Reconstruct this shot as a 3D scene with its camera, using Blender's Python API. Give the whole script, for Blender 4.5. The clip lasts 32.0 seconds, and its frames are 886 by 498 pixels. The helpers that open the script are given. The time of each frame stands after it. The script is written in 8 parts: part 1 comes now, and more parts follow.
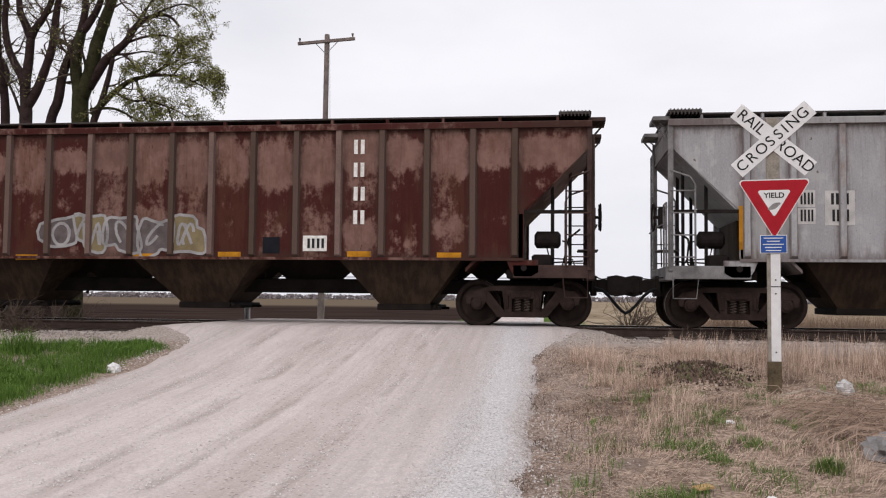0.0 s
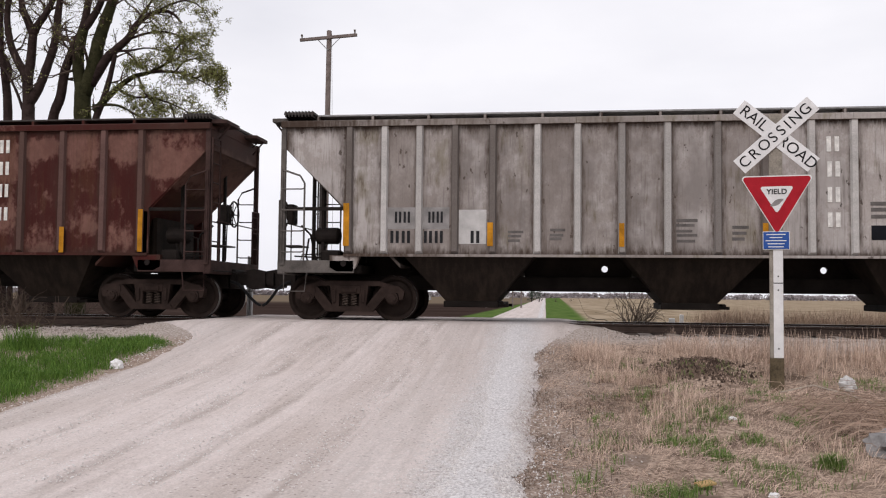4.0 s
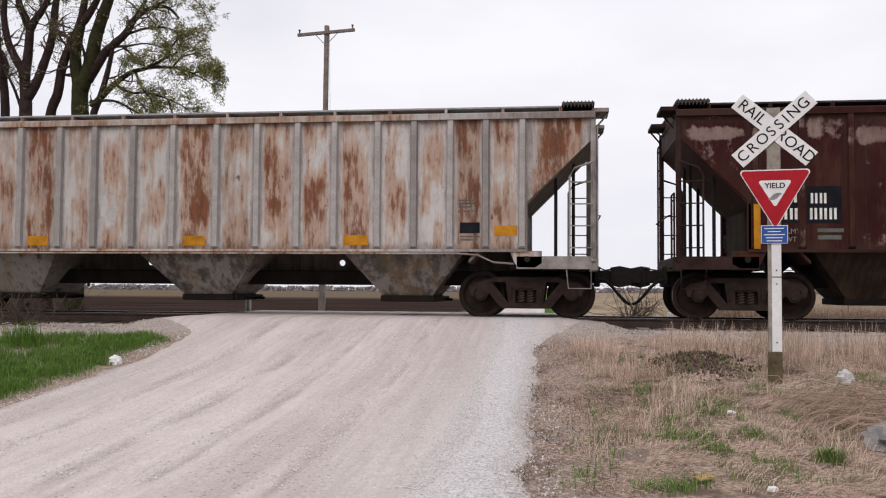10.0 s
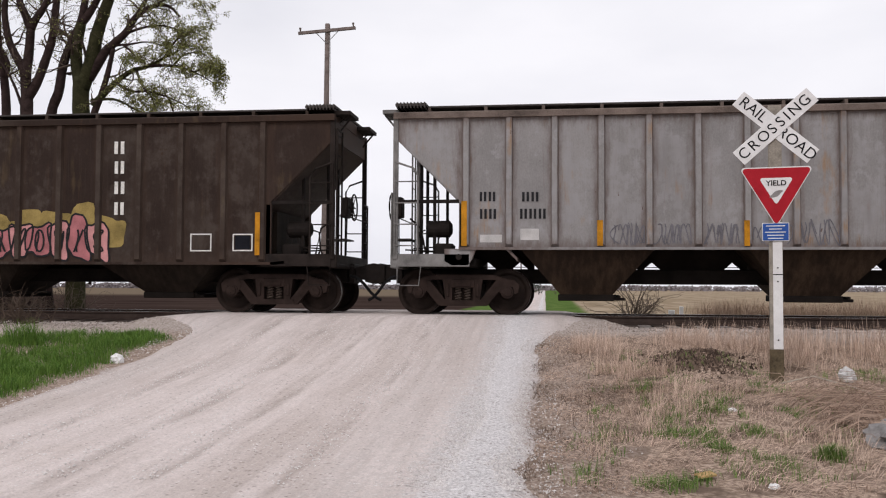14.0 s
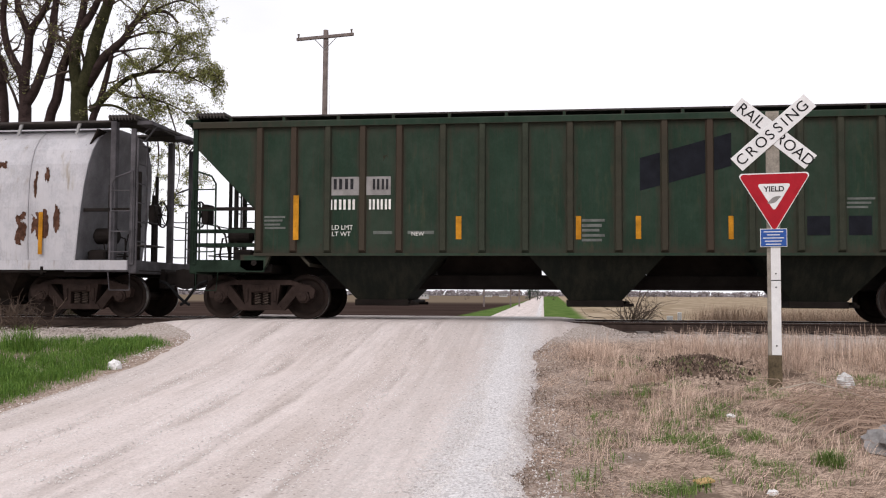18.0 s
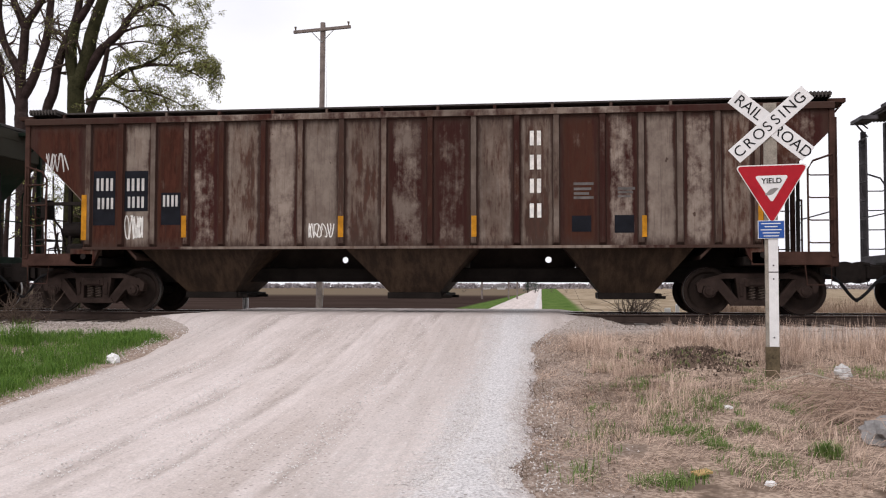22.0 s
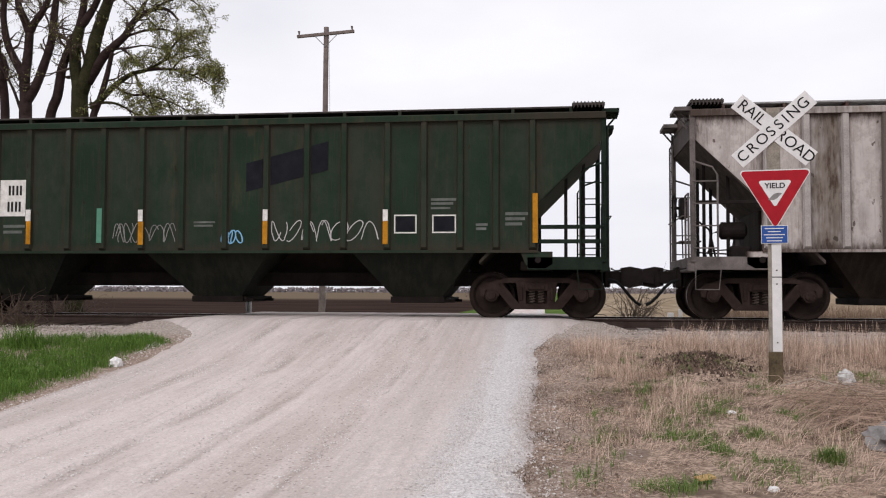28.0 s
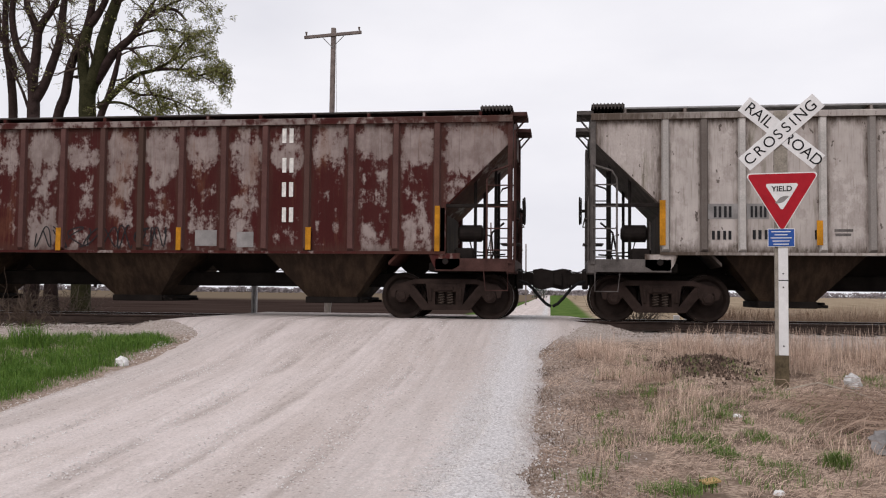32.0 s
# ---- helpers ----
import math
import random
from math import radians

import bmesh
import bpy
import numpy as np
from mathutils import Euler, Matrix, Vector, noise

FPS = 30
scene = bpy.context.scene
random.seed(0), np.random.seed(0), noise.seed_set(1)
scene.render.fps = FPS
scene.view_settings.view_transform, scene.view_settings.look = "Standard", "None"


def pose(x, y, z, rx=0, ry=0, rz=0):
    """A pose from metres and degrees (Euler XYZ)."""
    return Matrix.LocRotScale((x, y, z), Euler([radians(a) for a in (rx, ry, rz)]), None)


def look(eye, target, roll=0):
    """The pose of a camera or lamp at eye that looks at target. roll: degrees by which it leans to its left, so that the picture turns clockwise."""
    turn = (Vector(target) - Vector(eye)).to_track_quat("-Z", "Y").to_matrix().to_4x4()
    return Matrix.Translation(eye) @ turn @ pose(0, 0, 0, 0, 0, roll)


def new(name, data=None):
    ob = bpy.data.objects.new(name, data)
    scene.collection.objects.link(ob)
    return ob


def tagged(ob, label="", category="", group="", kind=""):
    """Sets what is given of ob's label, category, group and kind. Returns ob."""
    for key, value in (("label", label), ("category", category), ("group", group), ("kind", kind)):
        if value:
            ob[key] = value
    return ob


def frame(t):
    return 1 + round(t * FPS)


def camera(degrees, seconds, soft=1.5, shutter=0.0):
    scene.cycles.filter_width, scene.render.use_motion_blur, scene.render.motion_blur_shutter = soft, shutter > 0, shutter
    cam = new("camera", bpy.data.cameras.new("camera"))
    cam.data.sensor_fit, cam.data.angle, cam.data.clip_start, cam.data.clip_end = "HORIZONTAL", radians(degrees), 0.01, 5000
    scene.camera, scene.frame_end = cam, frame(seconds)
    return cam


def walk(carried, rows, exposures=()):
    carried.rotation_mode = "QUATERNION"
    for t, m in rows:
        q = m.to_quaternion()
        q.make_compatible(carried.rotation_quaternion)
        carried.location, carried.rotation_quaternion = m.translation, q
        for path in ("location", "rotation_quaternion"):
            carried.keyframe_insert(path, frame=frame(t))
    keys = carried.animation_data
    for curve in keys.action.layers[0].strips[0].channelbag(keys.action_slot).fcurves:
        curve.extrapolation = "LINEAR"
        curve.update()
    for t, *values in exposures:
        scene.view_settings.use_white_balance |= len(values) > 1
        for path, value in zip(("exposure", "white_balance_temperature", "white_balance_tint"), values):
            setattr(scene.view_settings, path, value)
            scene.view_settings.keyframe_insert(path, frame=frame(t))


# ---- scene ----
cam = camera(52.2, 32.0, soft=1.15)
EYE = (0.0, 0.0, 0.535)
# seconds, tilt up, lean, turn to the left (degrees)
TURNS = (
    (0, 3.138, 0.579, 7.402), (0.5, 3.168, 0.512, 7.353), (1, 3.115, 0.499, 7.314), (1.5, 2.974, 0.433, 7.382),
    (2, 2.880, 0.406, 7.490), (2.5, 2.874, 0.275, 7.384), (3, 2.759, 0.444, 7.392), (3.5, 2.909, 0.599, 7.539),
    (5.5, 2.841, 0.290, 7.403), (6, 2.728, 0.177, 7.306), (6.5, 2.643, 0.249, 7.384), (7, 2.731, 0.320, 7.373),
    (7.5, 2.715, 0.280, 7.326), (8, 2.662, 0.280, 7.374), (8.5, 2.604, 0.231, 7.394), (9, 2.584, 0.379, 7.433),
    (9.5, 2.645, 0.409, 7.482), (10, 2.592, 0.398, 7.443), (10.5, 2.502, 0.175, 7.414), (11, 2.402, 0.470, 7.530),
    (11.5, 2.373, 0.191, 7.367), (12, 2.408, 0.324, 7.522), (12.5, 2.539, 0.390, 7.600), (13, 2.541, 0.378, 7.560),
    (13.5, 2.496, 0.231, 7.414), (14, 2.465, 0.310, 7.513), (14.5, 2.571, 0.312, 7.453), (16.5, 2.615, 0.311, 7.384),
    (17, 2.670, 0.297, 7.373), (17.5, 2.768, 0.283, 7.422), (18, 2.841, 0.290, 7.403), (18.5, 2.897, 0.357, 7.471),
    (19, 2.869, 0.228, 7.403), (19.5, 2.794, 0.332, 7.462), (20, 2.716, 0.266, 7.414), (20.5, 2.662, 0.266, 7.463),
    (21, 2.608, 0.283, 7.472), (21.5, 2.487, 0.214, 7.415), (22, 2.382, 0.115, 7.268), (22.5, 2.412, 0.215, 7.414),
    (23, 2.526, 0.342, 7.423), (23.5, 2.622, 0.618, 7.314), (24, 2.566, 0.332, 7.570), (24.5, 2.624, 0.227, 7.512),
    (25, 2.628, 0.193, 7.493), (25.5, 2.714, 0.272, 7.512), (27.5, 2.748, 0.186, 7.404), (28, 2.657, 0.223, 7.452),
    (28.5, 2.677, 0.317, 7.512), (29, 2.681, 0.558, 7.539), (29.5, 2.553, 0.273, 7.609), (30, 2.453, 0.478, 7.627),
    (30.5, 2.511, 0.601, 7.764), (31, 2.655, 0.641, 7.871), (31.5, 2.794, 0.563, 7.813), (32, 2.738, 0.576, 7.822),
)


def held(tilt, lean, turn):
    return Matrix.Translation(EYE) @ pose(0, 0, 0, 0, 0, turn) @ pose(0, 0, 0, 90 + tilt) @ pose(0, 0, 0, 0, 0, lean)


# the exposure follows the dark and pale cars as they pass
STOPS = (
    (0, -0.06), (1, 0.12), (2, -0.02), (3, -0.12), (4.5, 0.05), (6, 0.21), (7, 0.11), (8, 0.11), (9, 0.17), (10, -0.03), (11, -0.09), (12, -0.10), (13, -0.07), (14, -0.05), (15.5, -0.01), (16.5, 0.03), (17, 0.03), (18, 0.23), (19, -0.13), (20, -0.17), (21, -0.20), (22, 0.18), (23, 0.18), (24, 0.16), (25, 0.25), (25.5, 0.08), (26.5, 0.08), (28, 0.00), (29, 0.23), (30, 0.00), (31, 0.02), (32, -0.09),
)
walk(cam, [(t, held(a, b, c)) for t, a, b, c in TURNS], [(t, e, 6500, 15) for t, e in STOPS])

# ---- sky and light ----
world = bpy.data.worlds.new("overcast_sky")
scene.world = world
world.use_nodes = True
wn, wl = world.node_tree.nodes, world.node_tree.links
bg = wn["Background"]
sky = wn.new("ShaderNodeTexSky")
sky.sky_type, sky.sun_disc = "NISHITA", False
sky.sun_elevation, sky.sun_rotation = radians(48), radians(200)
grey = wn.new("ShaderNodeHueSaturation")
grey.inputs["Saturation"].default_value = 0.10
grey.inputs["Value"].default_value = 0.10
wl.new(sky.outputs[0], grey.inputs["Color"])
wco = wn.new("ShaderNodeTexCoord")
wmap = wn.new("ShaderNodeMapping")
wmap.inputs["Scale"].default_value = (1.0, 1.0, 2.6)
wl.new(wco.outputs["Generated"], wmap.inputs[0])
cloud = wn.new("ShaderNodeTexNoise")
cloud.inputs["Scale"].default_value, cloud.inputs["Detail"].default_value = 2.2, 5.0
wl.new(wmap.outputs[0], cloud.inputs["Vector"])
cramp = wn.new("ShaderNodeValToRGB")
cramp.color_ramp.elements[0].position, cramp.color_ramp.elements[0].color = 0.34, (0.855, 0.88, 0.925, 1)
cramp.color_ramp.elements[1].position, cramp.color_ramp.elements[1].color = 0.62, (1.02, 1.04, 1.065, 1)
wl.new(cloud.outputs[0], cramp.inputs[0])
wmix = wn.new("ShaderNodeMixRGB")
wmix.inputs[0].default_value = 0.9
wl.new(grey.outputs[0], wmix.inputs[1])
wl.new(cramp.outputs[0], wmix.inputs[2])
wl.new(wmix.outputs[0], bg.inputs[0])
bg.inputs[1].default_value = 1.0

sun_data = bpy.data.lights.new("sun", "SUN")
sun_data.energy, sun_data.angle, sun_data.color = 1.1, radians(25), (1.0, 0.925, 0.86)
sun = new("sun", sun_data)
sun.matrix_world = look((-12, -28, 34), (0, 12, 0))

# ---- materials ----
def material(name, rough=0.8, metal=0.0):
    m = bpy.data.materials.new(name)
    m.use_nodes = True
    p = m.node_tree.nodes["Principled BSDF"]
    p.inputs["Roughness"].default_value, p.inputs["Metallic"].default_value = rough, metal
    p.inputs["Specular IOR Level"].default_value = 0.5 if rough < 0.5 else 0.08
    return m, m.node_tree.nodes, m.node_tree.links, p


def noise_node(n, l, vec, scale, detail=4.0, stretch=(1, 1, 1), shift=0.0, w=None, rough=0.55):
    mp = n.new("ShaderNodeMapping")
    mp.inputs["Scale"].default_value = stretch
    mp.inputs["Location"].default_value = (shift, shift * 0.7, shift * 0.3)
    l.new(vec, mp.inputs[0])
    t = n.new("ShaderNodeTexNoise")
    t.inputs["Scale"].default_value, t.inputs["Detail"].default_value, t.inputs["Roughness"].default_value = scale, detail, rough
    if w is not None:
        t.noise_dimensions = "4D"
        l.new(w, t.inputs["W"])
    l.new(mp.outputs[0], t.inputs["Vector"])
    return t.outputs[0]


def calc(n, l, op, a, b=0.0, clamp=False):
    m = n.new("ShaderNodeMath")
    m.operation, m.use_clamp = op, clamp
    for i, v in enumerate((a, b)):
        if isinstance(v, (int, float)):
            m.inputs[i].default_value = v
        else:
            l.new(v, m.inputs[i])
    return m.outputs[0]


def step(n, l, v, lo, hi):
    m = n.new("ShaderNodeMapRange")
    m.interpolation_type = "SMOOTHSTEP"
    l.new(v, m.inputs["Value"])
    m.inputs["From Min"].default_value, m.inputs["From Max"].default_value = lo, hi
    return m.outputs["Result"]


def blend(n, l, f, a, b, kind="MIX"):
    m = n.new("ShaderNodeMixRGB")
    m.blend_type = kind
    for i, v in ((0, f), (1, a), (2, b)):
        if isinstance(v, (int, float)):
            m.inputs[i].default_value = v
        elif isinstance(v, tuple):
            m.inputs[i].default_value = (*v[:3], 1)
        else:
            l.new(v, m.inputs[i])
    return m.outputs[0]


def bump(n, l, p, v, strength, distance=0.01):
    b = n.new("ShaderNodeBump")
    b.inputs["Strength"].default_value, b.inputs["Distance"].default_value = strength, distance
    l.new(v, b.inputs["Height"])
    l.new(b.outputs[0], p.inputs["Normal"])


def plain(name, color, rough=0.8, metal=0.0, vary=0.25, scale=6.0, bumps=0.25, fine=60.0, each=0.0):
    """A surface of one colour with patches and grain."""
    m, n, l, p = material(name, rough, metal)
    co = n.new("ShaderNodeTexCoord").outputs["Object"]
    a = noise_node(n, l, co, scale, 5)
    b = noise_node(n, l, co, fine, 3)
    v = calc(n, l, "ADD", calc(n, l, "MULTIPLY", a, 1.3), calc(n, l, "MULTIPLY", b, 0.7))
    v = calc(n, l, "ADD", calc(n, l, "MULTIPLY", calc(n, l, "SUBTRACT", v, 1.0), 2.2 * vary), 1.0)
    col = blend(n, l, 1.0, color, v, "MULTIPLY")
    if each:
        rnd = n.new("ShaderNodeObjectInfo").outputs["Random"]
        old = step(n, l, calc(n, l, "ADD", calc(n, l, "MULTIPLY", rnd, 0.9), calc(n, l, "MULTIPLY", a, 0.6)), 0.45, 1.15)
        col = blend(n, l, calc(n, l, "MULTIPLY", old, each), col, (0.055, 0.036, 0.027))
    l.new(col, p.inputs["Base Color"])
    if bumps:
        bump(n, l, p, b, bumps, 0.006)
    return m


def paint(name, base, worn, worn_amount=0.5, band=0.0, panel=0.3, rust=(0.10, 0.035, 0.018), rust_amount=0.35, streak=0.5, seed=0.0, dirt=0.3, rough=0.62, soot=(0.056, 0.043, 0.036), change=0.2, band_z=3.33, span=0.5, soft=0.085, joint=0.55, grime=None, patchy=1.0, low_wear=0.85, flakes=0.70):
    """Old car paint: bare or faded patches that differ from panel to panel, running rust and road dirt.
    band: how far the faded patches keep to the upper third; panel: how far to the middle of each sheet; change: how much sheets differ."""
    m, n, l, p = material(name, rough)
    p.inputs["Specular IOR Level"].default_value = 0.05
    tc = n.new("ShaderNodeTexCoord")
    co = tc.outputs["Object"]
    rnd = n.new("ShaderNodeObjectInfo").outputs["Random"]
    wide = calc(n, l, "MULTIPLY", rnd, 40.0)
    r2 = calc(n, l, "FRACT", calc(n, l, "MULTIPLY", rnd, 13.7))
    r3 = calc(n, l, "FRACT", calc(n, l, "MULTIPLY", rnd, 57.3))
    sep = n.new("ShaderNodeSeparateXYZ")
    l.new(co, sep.inputs[0])
    z = sep.outputs[2]
    gen = n.new("ShaderNodeSeparateXYZ")
    l.new(tc.outputs["Generated"], gen.inputs[0])
    inside = calc(n, l, "SUBTRACT", 1.0, step(n, l, calc(n, l, "ABSOLUTE", calc(n, l, "SUBTRACT", gen.outputs[0], 0.5)), 0.24, 0.48))
    big = noise_node(n, l, co, 1.5, 4, (1.0, 0.3, 0.75), seed, wide, 0.6)
    mid = noise_node(n, l, co, 4.2, 8, (1.0, 0.5, 0.8), seed + 3, wide, 0.7)
    run = noise_node(n, l, co, 3.2, 4, (1.5, 1.0, 0.24), seed + 7, wide, 0.55)
    fine = noise_node(n, l, co, 38.0, 4, (1, 1, 0.6), seed)
    drip = noise_node(n, l, co, 9.0, 5, (1.6, 1.0, 0.13), seed + 11, wide, 0.6)
    wisp = noise_node(n, l, co, 20.0, 3, (1.7, 1.0, 0.07), seed + 17, wide, 0.6)
    # faded or bare patches
    v = calc(n, l, "ADD", calc(n, l, "MULTIPLY", big, 0.7), calc(n, l, "SUBTRACT", calc(n, l, "MULTIPLY", mid, 1.25 * patchy), 0.625 * patchy - 0.15))
    v = calc(n, l, "ADD", v, calc(n, l, "MULTIPLY", calc(n, l, "SUBTRACT", inside, 0.6), 0.28 * panel))
    v = calc(n, l, "ADD", v, calc(n, l, "MULTIPLY", calc(n, l, "SUBTRACT", r3, 0.5), change))
    if band:
        mid_z = calc(n, l, "ADD", band_z - 0.2, calc(n, l, "MULTIPLY", rnd, 0.4))
        half = calc(n, l, "ADD", 0.6 * span, calc(n, l, "MULTIPLY", r2, 0.8 * span))
        up = calc(n, l, "DIVIDE", calc(n, l, "ABSOLUTE", calc(n, l, "SUBTRACT", z, mid_z)), half)
        up = calc(n, l, "SUBTRACT", 1.0, step(n, l, up, 0.2, 1.2))
        low_z = calc(n, l, "ADD", 1.5, calc(n, l, "MULTIPLY", r2, 0.6))
        low = calc(n, l, "ABSOLUTE", calc(n, l, "SUBTRACT", z, low_z))
        low = calc(n, l, "MULTIPLY", calc(n, l, "SUBTRACT", 1.0, step(n, l, low, 0.05, 0.5)), calc(n, l, "MULTIPLY", r3, low_wear))
        up = calc(n, l, "MAXIMUM", up, low)
        v = calc(n, l, "ADD", v, calc(n, l, "MULTIPLY", calc(n, l, "SUBTRACT", up, 0.5), 0.42 * band))
    v = calc(n, l, "ADD", v, calc(n, l, "MULTIPLY", calc(n, l, "SUBTRACT", drip, 0.5), 0.34))
    if band:
        # the sheets over the open ends are worn barer
        tip = calc(n, l, "MULTIPLY", step(n, l, calc(n, l, "ABSOLUTE", sep.outputs[0]), 5.7, 7.4), step(n, l, z, 2.5, 3.3))
        v = calc(n, l, "ADD", v, calc(n, l, "MULTIPLY", tip, 0.16 * band))
    edge = 0.68 - 0.34 * worn_amount
    worn_mask = step(n, l, v, edge - soft, edge + soft)
    tone = calc(n, l, "ADD", calc(n, l, "MULTIPLY", fine, 0.45), calc(n, l, "ADD", calc(n, l, "MULTIPLY", big, 0.7), 0.42))
    col = blend(n, l, 1.0, base, tone, "MULTIPLY")
    faded = blend(n, l, step(n, l, mid, 0.36, 0.66), tuple(0.62 * a + 0.38 * b for a, b in zip(worn, base)), worn)
    col = blend(n, l, calc(n, l, "MULTIPLY", worn_mask, 0.9), col, faded)
    # rust in soft blots that run down, orange round a dark core
    blob = noise_node(n, l, co, 1.7, 3, (1.3, 0.5, 0.75), seed + 5, wide, 0.5)
    smear = noise_node(n, l, co, 7.0, 7, (1.7, 1.0, 0.42), seed + 9, wide, 0.7)
    r = calc(n, l, "ADD", calc(n, l, "MULTIPLY", blob, 0.52), calc(n, l, "ADD", calc(n, l, "MULTIPLY", smear, 0.22), calc(n, l, "MULTIPLY", drip, 0.26)))
    r = calc(n, l, "ADD", r, calc(n, l, "MULTIPLY", calc(n, l, "SUBTRACT", r2, 0.5), 0.6 * change))
    r = calc(n, l, "ADD", r, calc(n, l, "MULTIPLY", calc(n, l, "SUBTRACT", inside, 0.6), 0.2 * panel))
    e2 = 0.66 - 0.22 * rust_amount
    halo = step(n, l, r, e2 - 0.045, e2 + 0.065)
    col = blend(n, l, calc(n, l, "MULTIPLY", halo, 0.72 if sum(base) > 0.4 else 0.3), col, blend(n, l, 0.25, tuple(k * c for k, c in zip((2.5, 3.6, 2.8), rust)), base))
    core = step(n, l, calc(n, l, "ADD", r, calc(n, l, "MULTIPLY", calc(n, l, "SUBTRACT", smear, 0.5), 0.35)), e2 + 0.05, e2 + 0.19)
    rust_col = blend(n, l, step(n, l, smear, 0.38, 0.62), tuple(0.6 * c for c in rust), tuple(1.3 * c for c in rust))
    col = blend(n, l, calc(n, l, "MULTIPLY", core, 0.9), col, rust_col)
    # small dark flakes
    fleck = step(n, l, noise_node(n, l, co, 6.5, 3, (1.2, 1, 0.7), seed + 13, wide), flakes, flakes + 0.03)
    col = blend(n, l, calc(n, l, "MULTIPLY", fleck, 0.75), col, tuple(0.6 * c for c in rust))
    # rim grime of the sheets, with the ribs' shadow lines put into its colour
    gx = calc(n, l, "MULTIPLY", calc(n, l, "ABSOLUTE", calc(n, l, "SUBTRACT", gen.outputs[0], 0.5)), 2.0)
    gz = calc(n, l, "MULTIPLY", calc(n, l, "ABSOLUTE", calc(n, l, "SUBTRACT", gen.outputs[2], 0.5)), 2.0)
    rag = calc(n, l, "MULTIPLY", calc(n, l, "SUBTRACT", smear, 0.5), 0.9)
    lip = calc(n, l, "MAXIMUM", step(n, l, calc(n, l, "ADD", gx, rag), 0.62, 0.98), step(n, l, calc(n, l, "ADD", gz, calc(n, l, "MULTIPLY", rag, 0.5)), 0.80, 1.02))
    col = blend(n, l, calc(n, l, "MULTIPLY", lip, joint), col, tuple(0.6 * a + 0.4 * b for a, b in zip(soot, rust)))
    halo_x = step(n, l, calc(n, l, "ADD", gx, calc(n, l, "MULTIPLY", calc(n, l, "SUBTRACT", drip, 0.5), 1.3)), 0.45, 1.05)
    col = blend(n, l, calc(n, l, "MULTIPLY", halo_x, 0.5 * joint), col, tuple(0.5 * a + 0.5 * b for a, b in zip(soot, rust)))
    if grime:
        # a stretch of the car that is dirtier: its middle, its reach, its colour
        at, reach, tint, amount = grime
        off = calc(n, l, "ABSOLUTE", calc(n, l, "SUBTRACT", sep.outputs[0], at))
        far = calc(n, l, "SUBTRACT", 1.0, step(n, l, calc(n, l, "ADD", off, calc(n, l, "MULTIPLY", calc(n, l, "SUBTRACT", r3, 0.5), 1.6)), 0.35 * reach, reach))
        col = blend(n, l, calc(n, l, "MULTIPLY", far, calc(n, l, "MULTIPLY", step(n, l, big, 0.25, 0.62), amount)), col, tint)
    # thin dark runs of rain and rust
    col = blend(n, l, calc(n, l, "MULTIPLY", step(n, l, wisp, 0.54, 0.72), 0.55 * streak), col, tuple(0.7 * a + 0.3 * b for a, b in zip(soot, base)))
    col = blend(n, l, calc(n, l, "MULTIPLY", step(n, l, drip, 0.58, 0.74), 0.42 * streak), col, tuple(1.2 * c for c in rust))
    # soot and dust, more on some sheets than on others
    g = calc(n, l, "ADD", calc(n, l, "MULTIPLY", run, 0.45), calc(n, l, "MULTIPLY", big, 0.55))
    g = step(n, l, calc(n, l, "ADD", g, calc(n, l, "MULTIPLY", calc(n, l, "SUBTRACT", r3, 0.5), change)), 0.40, 0.76)
    col = blend(n, l, calc(n, l, "MULTIPLY", g, dirt), col, soot)
    l.new(col, p.inputs["Base Color"])
    l.new(calc(n, l, "ADD", calc(n, l, "MULTIPLY", fine, 0.25), rough - 0.12), p.inputs["Roughness"])
    bump(n, l, p, calc(n, l, "ADD", calc(n, l, "MULTIPLY", big, 2.0), calc(n, l, "MULTIPLY", fine, 0.25)), 0.35, 0.02)
    return m


def streaky(name, dark, pale, rough=0.82, amount=0.6):
    """Dirty steel with pale dust and rust that has run down it."""
    m, n, l, p = material(name, rough)
    co = n.new("ShaderNodeTexCoord").outputs["Object"]
    runs = noise_node(n, l, co, 5.0, 6, (1.6, 0.8, 0.22), 2, None, 0.65)
    wide = noise_node(n, l, co, 1.1, 4, (1, 0.6, 0.9), 6)
    fine = noise_node(n, l, co, 45.0, 4)
    v = calc(n, l, "ADD", calc(n, l, "MULTIPLY", runs, 0.55), calc(n, l, "MULTIPLY", wide, 0.45))
    col = blend(n, l, calc(n, l, "MULTIPLY", step(n, l, v, 0.42, 0.66), amount), dark, pale)
    col = blend(n, l, calc(n, l, "MULTIPLY", step(n, l, runs, 0.60, 0.76), 0.6), col, tuple(0.45 * c for c in dark))
    col = blend(n, l, 1.0, col, calc(n, l, "ADD", calc(n, l, "MULTIPLY", fine, 0.8), 0.6), "MULTIPLY")
    l.new(col, p.inputs["Base Color"])
    bump(n, l, p, calc(n, l, "ADD", fine, calc(n, l, "MULTIPLY", wide, 3.0)), 0.4, 0.01)
    return m


